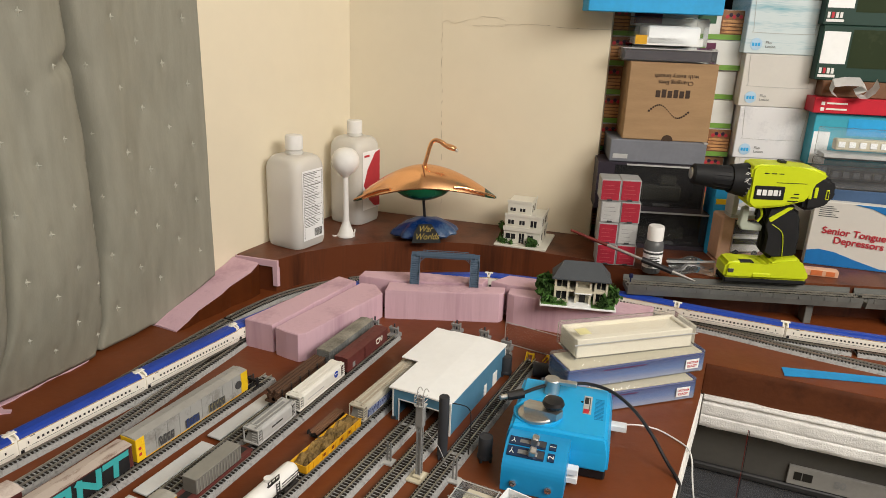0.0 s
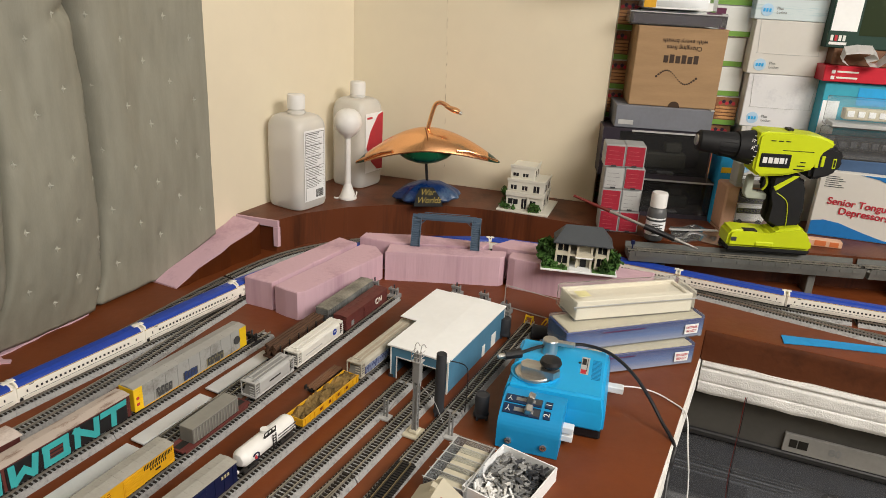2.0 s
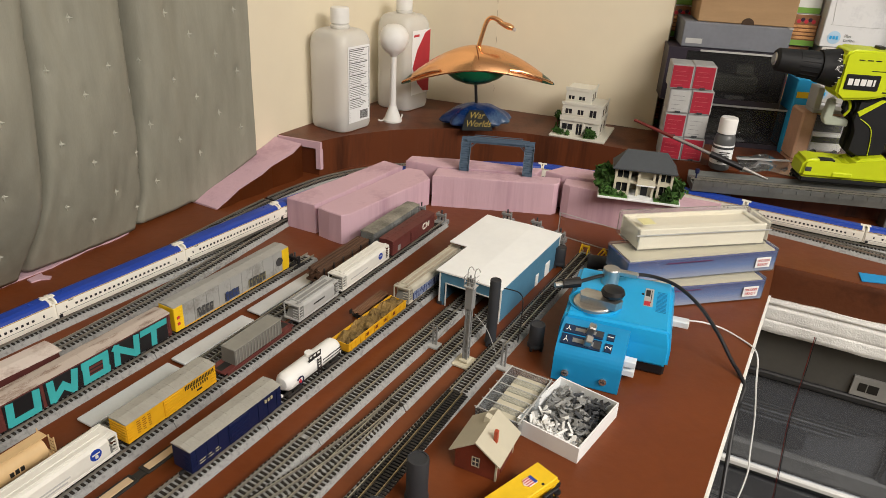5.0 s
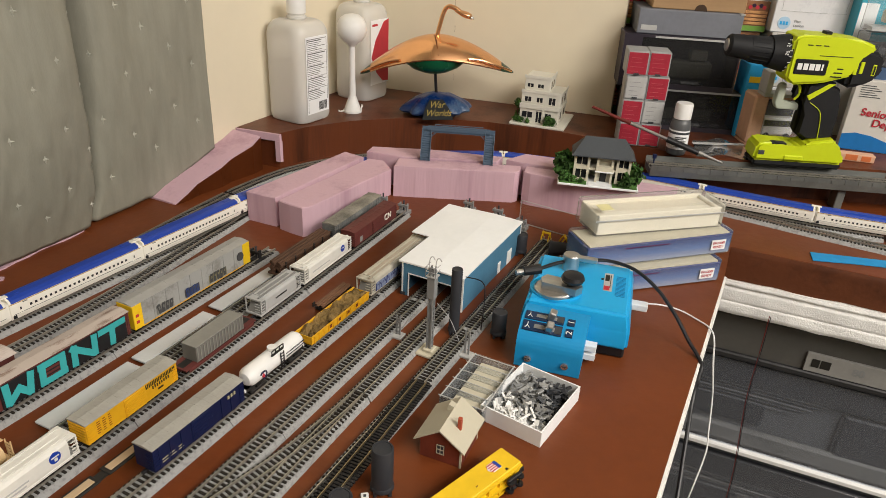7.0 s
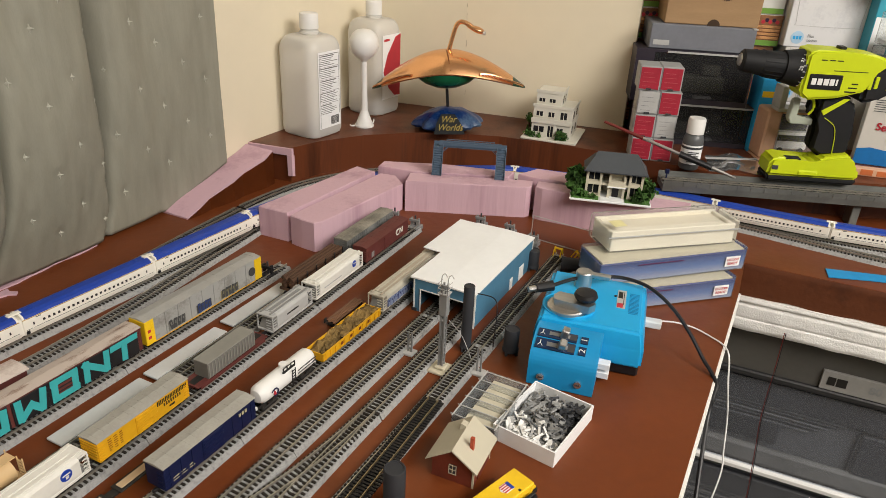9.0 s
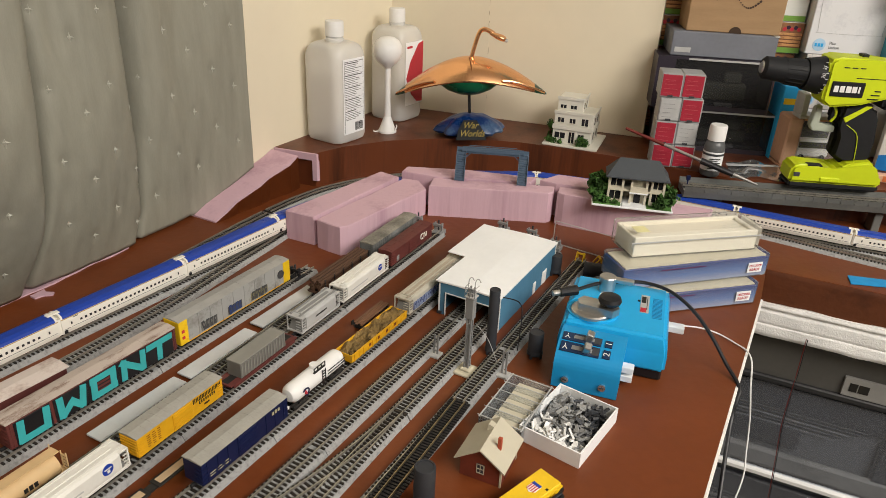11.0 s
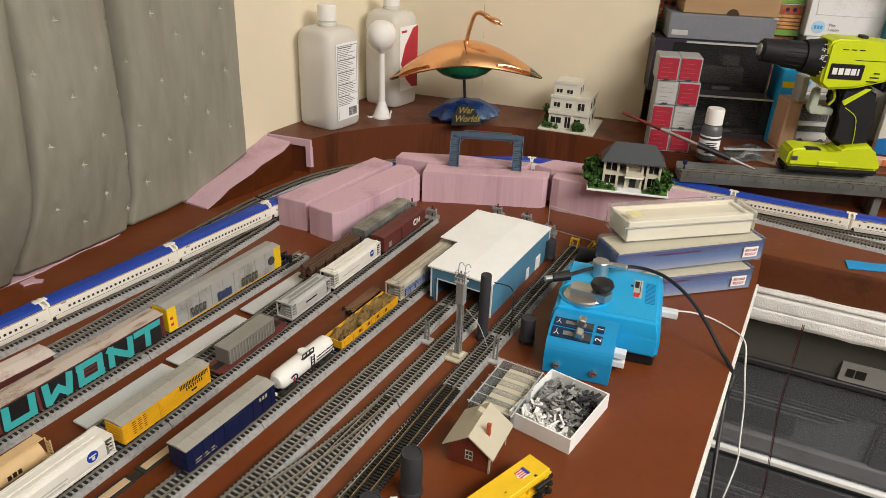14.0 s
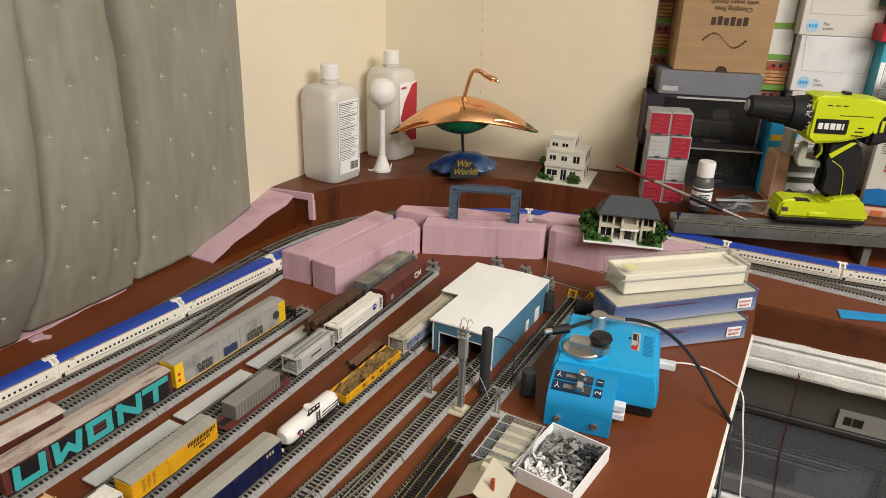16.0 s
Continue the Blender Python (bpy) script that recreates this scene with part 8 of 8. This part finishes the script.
# tissue boxes
SEA = mat("sea_watercolour_print", (0.52, 0.60, 0.62), 0.6, second=(0.13, 0.38, 0.47), scale=42, grain=(0.5, 1, 6), bump=0.02)
MARBLE = mat("marbled_print", (0.64, 0.64, 0.65), 0.6, second=(0.55, 0.55, 0.58), scale=90, bump=0.02)
IVCARD = mat("ivory_card", (0.62, 0.60, 0.56), 0.6, vary=0.03, bump=0.02)
for k, (z0, m) in enumerate(((LEDGE, MARBLE), (0.128, IVCARD), (0.2225, MARBLE), (0.3175, IVCARD), (0.4105, SEA), (0.5035, IVCARD))):
    h1 = (0.128, 0.2225, 0.3175, 0.4105, 0.5035, 0.59)[k]
    dx = (0.528 - 0.546) * (k - 2) / 3
    t, w, h = carton("tissue_box", 0.546 + dx, 0.678 + dx, 1.43, 0.115, z0, h1 - 0.0006, m, "printed card tissue box with a blue round emblem", "tissue box", -3, "stacked tissue boxes")
    em = part("emblem", cyl((-w / 2 + 0.020, -0.0008, 0.016), (-w / 2 + 0.020, 0.0002, 0.016), 0.0105, seg=24), mat("pale_blue_emblem", (0.40, 0.58, 0.74), 0.5) if k == 0 else bpy.data.materials["pale_blue_emblem"], t, "pale blue round emblem")
    for j in range(3):
        part("emblem_mark", box(-w / 2 + 0.013 + j * 0.005, -w / 2 + 0.0165 + j * 0.005, -0.0013, -0.0006, 0.013, 0.0185), TRACKBLUE, em)
    for word, z in (("Plus", 0.0195), ("Lotion", 0.0125)):
        lettering(word, 0.0068, GREY, t, side_plane(-w / 2 + 0.036, -0.0006, z, (1, 0, 0), (0, 0, 1)), align="LEFT")
    part("opening_line", tube([(-w / 2 + 0.008, -0.0004, h), (-w / 2 + 0.012, -0.0004, 0.042), (-w / 2 + 0.018, -0.0004, 0.036), (w / 2 - 0.022, -0.0004, 0.036), (w / 2 - 0.016, -0.0004, 0.042), (w / 2 - 0.012, -0.0004, h)], 0.0003, seg=4, steps=4), LGREY, t)

# right hand stack of model boxes
DGREEN = mat("bottle_green_card", (0.010, 0.042, 0.030), 0.5, vary=0.08)


def green_box(z0, z1, x0, x1):
    t, w, h = carton("green_model_box", x0, x1, 1.398, 0.11, z0, z1, DGREEN, "bottle green model box with a white end panel and window", "model box", -4, "green model boxes")
    face(t, -w / 2 + 0.003, -w / 2 + 0.046, 0.028, h - 0.010, PAPER, "white_panel")
    face(t, -w / 2 + 0.050, w / 2 - 0.01, 0.022, h - 0.006, mat("olive_window", (0.030, 0.042, 0.022), 0.2, second=(0.075, 0.09, 0.05), scale=40) if "olive_window" not in bpy.data.materials else bpy.data.materials["olive_window"], "window_panel")
    lg = face(t, -w / 2 + 0.003, -w / 2 + 0.034, 0.004, 0.022, DGREEN, "logo_panel")
    for j in range(4):
        part("logo_mark", box(-w / 2 + 0.005 + j * 0.0068, -w / 2 + 0.0095 + j * 0.0068, -0.0014, -0.0006, 0.0115, 0.0210), WHITE if j != 1 else RED, lg)
    part("logo_bar", box(-w / 2 + 0.004, -w / 2 + 0.033, -0.0014, -0.0006, 0.0050, 0.0095), WHITE, lg)
    face(t, w / 2 - 0.06, w / 2 - 0.04, 0.006, 0.018, RED, "red_mark")


t, w, h = carton("white_flat_box", 0.672, 0.86, 1.392, 0.11, LEDGE, 0.156, IVCARD, "plain white box at the bottom of the stack", "box", -4)
t, w, h = carton("orange_flat_box", 0.672, 0.86, 1.362, 0.12, 0.1605, 0.190, mat("orange_brown_card", (0.36, 0.10, 0.035), 0.5), "orange brown flat model box with pale writing", "model box", -8)
wordmark(t, 0.0, 0.013, 22, 0.13, 0.006, WINK, y=-0.0004)
t, w, h = carton("grey_flat_box", 0.676, 0.86, 1.372, 0.12, 0.1905, 0.222, mat("slate_card", (0.10, 0.12, 0.16), 0.5), "flat slate grey model box in the stack", "model box", -6)
t, w, h = carton("cyan_box", 0.666, 0.86, 1.388, 0.11, 0.2225, 0.3155, mat("cyan_card", (0.04, 0.34, 0.46), 0.45, vary=0.1), "bright cyan model box with a white corner", "model box", -4)
face(t, -w / 2 + 0.002, -w / 2 + 0.030, 0.002, 0.060, PAPER, "white_panel")
face(t, -0.04, w / 2, 0.055, 0.085, TRACKBLUE, "blue_panel")
t, w, h = carton("red_flat_box", 0.655, 0.86, 1.380, 0.12, 0.3160, 0.343, mat("red_card", (0.52, 0.012, 0.03), 0.45), "flat bright red box with white marks", "box", -4)
for j in range(2):
    part("round_mark", box(-w / 2 + 0.012, -w / 2 + 0.018, -0.0008, 0, 0.004 + j * 0.010, 0.010 + j * 0.010, bevel=0.0002), WHITE, t)
    face(t, -w / 2 + 0.021, -w / 2 + 0.056, 0.006 + j * 0.010, 0.009 + j * 0.010, WINK, "text_bar")
face(t, 0.02, 0.07, 0.006, 0.016, WINK, "text_bar")
t, w, h = carton("brown_card_box", 0.668, 0.86, 1.392, 0.11, 0.3435, 0.371, mat("wood_brown_card", (0.17, 0.08, 0.04), 0.6, vary=0.2), "brown card box under the green boxes", "box", -4)
green_box(0.3715, 0.4635, 0.654, 0.86)
green_box(0.4640, 0.560, 0.650, 0.86)
t = thing("white_ribbon", 0.705, 1.372, 0.3445, 0, "folded white ribbon lying on the red box", "ribbon")
bm = bmesh.new()
bends = ((-24, 0), (-36, 9), (-33, 25), (-13, 29), (13, 29), (23, 18), (5, 9), (11, 1), (25, 0), (37, 14), (42, 28))
g = [[bm.verts.new((x / 1000 + 0.004 * v + 0.0015 * noise.noise((x * 0.09, v * 3, 1)), -0.011 + 0.022 * v, (z * (0.72 + 0.28 * v) + 5 * v) / 1000 + 0.001)) for v in (0, 0.33, 0.67, 1)] for x, z in bends]
for p, q in zip(g, g[1:]):
    for j in range(3):
        bm.faces.new((p[j], q[j], q[j + 1], p[j + 1]))
bmesh.ops.solidify(bm, geom=bm.faces[:], thickness=0.0008)
part("cloth", bm, WHITE, t)
# clear cases with carriages
for z0, bodym, n in ((0.1945, BLACK, 0), (0.2470, BEIGE, 1)):
    t = thing("clear_train_case", 0.752, 1.320, z0 - 0.0015, -7, "clear plastic case holding a model carriage", "plastic case", "clear train cases")
    part("cover", box(-0.092, 0.092, 0, 0.045, 0, 0.049, bevel=0.0015), CLEAR, t).visible_shadow = False
    part("pad", box(-0.088, 0.088, 0.004, 0.041, 0.002, 0.008), LGREY if n else DARK, t)
    part("carriage", box(-0.070, 0.086, 0.012, 0.031, 0.014, 0.033, bevel=0.002), bodym, t)
    for j in range(9):
        part("dome_mark" if n else "panel_mark", box(-0.066 + j * 0.017, -0.055 + j * 0.017, 0.0105, 0.0122, 0.019, 0.029, bevel=0.0006), PAPER if n else DARK, t)
t, w, h = carton("case_support_box", 0.690, 0.86, 1.318, 0.045, LEDGE, 0.1928, mat("dim_blue_card", (0.05, 0.10, 0.20), 0.5), "plain dark blue box under the clear cases", "box", -7)

# white printed box with words
t, w, h = carton("medical_box", 0.659, 0.84, 1.300, 0.018, LEDGE, 0.1735, IVCARD, "white medical supply box with red words and blue waves", "medical box", -14)
BL = mat("wave_blue_print", (0.01, 0.16, 0.46), 0.5)
bm = prism([(-w / 2 + 0.001, 0.001), (w / 2 - 0.001, 0.001), (w / 2 - 0.001, 0.002), (0.03, 0.005), (-0.01, 0.016), (-0.045, 0.027), (-0.070, 0.030), (-w / 2 + 0.001, 0.026)], 0, 0.0004)
bmesh.ops.transform(bm, matrix=fm(0, 0, 0.0006), verts=bm.verts[:])
part("blue_wave", bm, BL, t)
bm = prism([(-0.03, h - 0.001), (w / 2 - 0.001, h - 0.001), (w / 2 - 0.001, h - 0.034), (0.03, h - 0.018), (0.0, h - 0.006)], 0, 0.0004)
bmesh.ops.transform(bm, matrix=fm(0, 0, 0.0006), verts=bm.verts[:])
part("blue_wave", bm, BL, t)
RW = mat("red_words_print", (0.45, 0.02, 0.04), 0.5)
lettering("Senior Tongue", 0.0172, RW, t, fm(-0.020, 0.0625, 0.0012) @ pose(0, 0, 0, 0, 0, -3), name="printed_line", bold=0.0003)
lettering("Depressors", 0.0172, RW, t, fm(-0.010, 0.0465, 0.0012) @ pose(0, 0, 0, 0, 0, -3), name="printed_line", bold=0.0003)
for k in range(6):
    face(t, -w / 2 + 0.009, -w / 2 + 0.030 + 0.005 * (k % 3), h - 0.009 - k * 0.0036, h - 0.0080 - k * 0.0036, DARK, "text_bar")

# small odds between the stacks
t, w, h = carton("blue_narrow_box", 0.496, 0.526, 1.345, 0.05, LEDGE, 0.182, TRACKBLUE, "tall narrow blue box with a yellow strip", "box", 2)
face(t, -w / 2 + 0.003, w / 2 - 0.002, h - 0.030, h - 0.020, BRIGHTYELLOW, "yellow_strip")
face(t, 0.0, 0.012, 0.03, 0.055, mat("pale_pink_print", (0.55, 0.30, 0.38), 0.5), "pink_mark")
PEACH = mat("peach_card", (0.66, 0.40, 0.27), 0.6)
t = thing("toy_bus_box", 0.545, 1.302, LEDGE, 3, "peach card box with a clear window and a white toy bus", "toy box")
part("bottom", box(-0.045, 0.045, 0, 0.05, 0, 0.004), PEACH, t)
part("side", box(-0.045, -0.022, 0, 0.05, 0.004, 0.084, bevel=0.003), PEACH, t)
part("back", box(-0.022, 0.045, 0.047, 0.05, 0.004, 0.084), DARK, t)
part("lid", box(-0.022, 0.045, 0, 0.047, 0.080, 0.084), PEACH, t)
part("window", box(-0.022, 0.045, 0.001, 0.002, 0.004, 0.080), CLEAR, t).visible_shadow = False
b = part("bus_body", box(-0.018, 0.036, 0.012, 0.030, 0.016, 0.046, bevel=0.003), WHITE, t)
part("bus_window", box(-0.016, 0.034, 0.0112, 0.0125, 0.032, 0.042, bevel=0.0005), BLACK, b)
for x in (-0.008, 0.026):
    part("bus_wheel", cyl((x, 0.011, 0.016), (x, 0.014, 0.016), 0.005, seg=16), BLACK, b)
t = thing("grey_clamp", 0.560, 1.296, 0.1415, 3, "pale grey plastic bracket resting on the toy box", "bracket")
part("body", box(-0.050, 0.020, 0, 0.03, 0, 0.006, bevel=0.001), LGREY, t)
part("upright", box(-0.050, -0.040, 0, 0.03, 0.006, 0.040, bevel=0.001), LGREY, t)
t = thing("bandage_carton", 0.655, 1.262, LEDGE, -10, "flat peach bandage carton on the ledge", "carton")
part("body", box(-0.030, 0.036, -0.008, 0.008, 0, 0.012, bevel=0.001), PEACH, t)
part("orange_mark", box(-0.008, 0.010, -0.0086, -0.0078, 0.002, 0.011), mat("orange_print", (0.6, 0.16, 0.05), 0.5), t)
part("orange_mark", box(0.016, 0.030, -0.0086, -0.0078, 0.002, 0.010), bpy.data.materials["orange_print"], t)

# ---- drawers under the board ----
def drawers():
    o = Vector((0.440, 1.050))
    ang = math.degrees(math.atan2(BR.y, BR.x))
    t = thing("drawer_unit", o.x, o.y, -0.75, ang, "dark grey plastic drawer unit with smoky fronts under the board", "drawer unit")
    SM = mat("smoky_drawer_front", (0.15, 0.155, 0.162), 0.22, second=(0.42, 0.40, 0.36), scale=42, vary=0.25, bump=0.02, grain=(0.45, 1, 1.5))
    SD = mat("drawer_shell_dark", (0.028, 0.028, 0.030), 0.45)
    FRONT = clear("smoky_drawer_pane", (0.70, 0.72, 0.76), 0.16, haze=0.05)
    BLUEGREY = mat("dark_blue_grey", (0.055, 0.060, 0.070), 0.5, vary=0.25, scale=40)
    PALEGREY = mat("dull_pale_grey", (0.235, 0.228, 0.21), 0.6, vary=0.25, scale=40, second=(0.13, 0.127, 0.12), grain=(0.5, 1, 1))
    part("shell", box(-0.10, 0.90, 0.012, 0.40, 0.0, 0.640), SD, t)
    for k, (z0, z1) in enumerate(((0.566, 0.634), (0.395, 0.558), (0.205, 0.375), (0.02, 0.185))):
        if k in (1, 2):
            d = part("drawer", box(-0.095, 0.895, -0.010, -0.0085, z0, z1, bevel=0.0006), FRONT, t, "smoky see-through drawer front")
            d.visible_shadow = False
            part("drawer_back", box(-0.092, 0.892, 0.0085, 0.0115, z0 + 0.004, z1 - 0.002), SM, d)
            # Full-width bands: darker along the top, paler along the bottom.
            part("top_band", box(-0.092, 0.892, -0.004, 0.008, z1 - 0.046, z1 - 0.003, bevel=0.003), BLUEGREY, d)
            part("low_band", box(-0.092, 0.892, -0.002, 0.008, z0 + 0.003, z0 + 0.038, bevel=0.006), PALEGREY, d)
            part("stored_box", box(0.19, 0.42, 0.001, 0.008, z0 + 0.030, z1 - 0.052, bevel=0.006), BLUEGREY, d)
            part("stored_box", box(-0.06, 0.09, 0.002, 0.008, z0 + 0.046, z1 - 0.074, bevel=0.003), BLUEGREY, d)
            for q in range(5):
                part("stored_sheet", box(-0.09, 0.17 - 0.01 * q, -0.001 + 0.001 * q, 0.004, z1 - 0.050 - 0.007 * q, z1 - 0.0465 - 0.007 * q, bevel=0.001), BLUEGREY if q % 2 else SM, d)
            part("stored_card", box(0.30, 0.37, -0.003, 0.001, z0 + 0.028, z0 + 0.050, bevel=0.003), PALEGREY, d)
        else:
            d = part("drawer", box(-0.095, 0.895, -0.010, 0.012, z0, z1, bevel=0.003), SM if k else mat("drawer_lid_grey", (0.095, 0.092, 0.084), 0.4), t)
        part("rim", box(-0.097, 0.897, -0.016, -0.004, z0 - 0.004, z0 + 0.006, bevel=0.002), WHITE if k == 1 else SD, d, "pale drawer rim" if k == 1 else "")
    lb = part("label_card", box(0.116, 0.262, -0.0155, -0.0098, 0.574, 0.604, bevel=0.0005), mat("pale_label_grey", (0.30, 0.295, 0.28), 0.5), t, "grey label card with dark marks")
    for x, w_ in ((0.124, 0.010), (0.1355, 0.013)):
        part("label_mark", box(x, x + w_, -0.0162, -0.0153, 0.583, 0.596), INK, lb)
    lettering("80", 0.016, GREY, lb, side_plane(0.184, -0.0160, 0.5895, (1, 0, 0), (0, 0, 1)), bold=0.0006)


drawers()

# ---- cables ----
t = thing("power_cable", 0, 0, 0, 0, "black power cable with a barrel plug across the controller", "cable")
part("cord", tube([(0.128, 0.806, 0.058), (0.155, 0.822, 0.0605), (0.181, 0.829, 0.0605), (0.206, 0.834, 0.0595), (0.233, 0.825, 0.056), (0.256, 0.808, 0.044), (0.273, 0.785, 0.028), (0.286, 0.762, 0.010), (0.292, 0.750, 0.0035), (0.2955, 0.738, -0.003), (0.2925, 0.730, -0.014), (0.288, 0.720, -0.030), (0.276, 0.680, -0.055), (0.262, 0.632, -0.085), (0.240, 0.560, -0.13), (0.19, 0.42, -0.22)], 0.0020, seg=8, steps=8), BLACK, t, smooth=True)
part("plug_sleeve", cyl((0.130, 0.807, 0.058), (0.112, 0.801, 0.0566), 0.0056, 0.0050, seg=14), BLACK, t)
part("plug_barrel", cyl((0.112, 0.801, 0.0566), (0.104, 0.798, 0.0559), 0.0031, seg=14), STEEL, t)
t = thing("white_wire", 0, 0, 0, 0, "thin white wire from the controller socket over the edge", "wire")
part("cord", tube([(0.2500, 0.815, 0.020), (0.272, 0.828, 0.012), (0.295, 0.833, 0.004), (0.312, 0.818, 0.002), (0.321, 0.803, 0.0015), (0.3230, 0.790, -0.004), (0.3260, 0.784, -0.03), (0.332, 0.777, -0.07), (0.329, 0.757, -0.10), (0.326, 0.742, -0.12), (0.309, 0.715, -0.16), (0.29, 0.70, -0.30)], 0.0009, seg=6, steps=6), WHITE, t, smooth=True)
t = thing("red_black_wire", 0, 0, 0, 0, "thin twisted red and black wire hanging from the foam", "wire")
part("red_cord", tube([(0.470, 0.985, -0.084), (0.468, 0.978, -0.14), (0.470, 0.98, -0.22), (0.478, 0.98, -0.30), (0.486, 0.98, -0.40), (0.485, 0.98, -0.60)], 0.0006, seg=6, steps=6), mat("dark_red_wire", (0.16, 0.015, 0.012), 0.5), t)
part("black_cord", tube([(0.4715, 0.984, -0.084), (0.4695, 0.977, -0.14), (0.4715, 0.979, -0.22), (0.4795, 0.979, -0.30), (0.4875, 0.979, -0.40), (0.4865, 0.979, -0.60)], 0.0006, seg=6, steps=6), BLACK, t)
# white edging strip along the board's open side
e0, e1 = EDGE_A, EDGE_A + EDGE_DIR * 1.35
nx_ = Vector((-EDGE_DIR.y, EDGE_DIR.x))
structure("board_edge", prism([tuple(e0 + nx_ * 0.0002), tuple(e1 + nx_ * 0.0002), tuple(e1 + nx_ * 0.0028), tuple(e0 + nx_ * 0.0028)], -0.044, -0.0015), WHITEFOAM, "white bead foam edge of the board", "foam edge")

# pale foam strip showing under the curtain hem
r_ = random.Random(12)
near_hem, far_hem = [], []
for k in range(26):
    a = 0.66 + 0.016 * k
    o = min(0.023, 0.006 + 0.08 * (a - 0.54))
    p = C2 + LDIR * a
    n = Vector((-LDIR.y, LDIR.x))
    far_hem.append(tuple(p + n * 0.004))
    near_hem.append(tuple(p + n * (o + 0.001 + r_.uniform(-0.002, 0.0040))))
tagged(finish("foam_scrap", prism(far_hem + near_hem[::-1], 0, 0.0018), PINKTOP), "thin torn pale pink foam strip under the curtain hem", "foam strip", "foam strips")
tagged(finish("foam_scrap", prism([(-0.487, 0.786), (-0.479, 0.782), (-0.473, 0.790), (-0.464, 0.793), (-0.466, 0.799), (-0.475, 0.798), (-0.481, 0.803)], 0, 0.0020), PINKTOP), "small torn pink foam scrap on the board", "foam scrap")
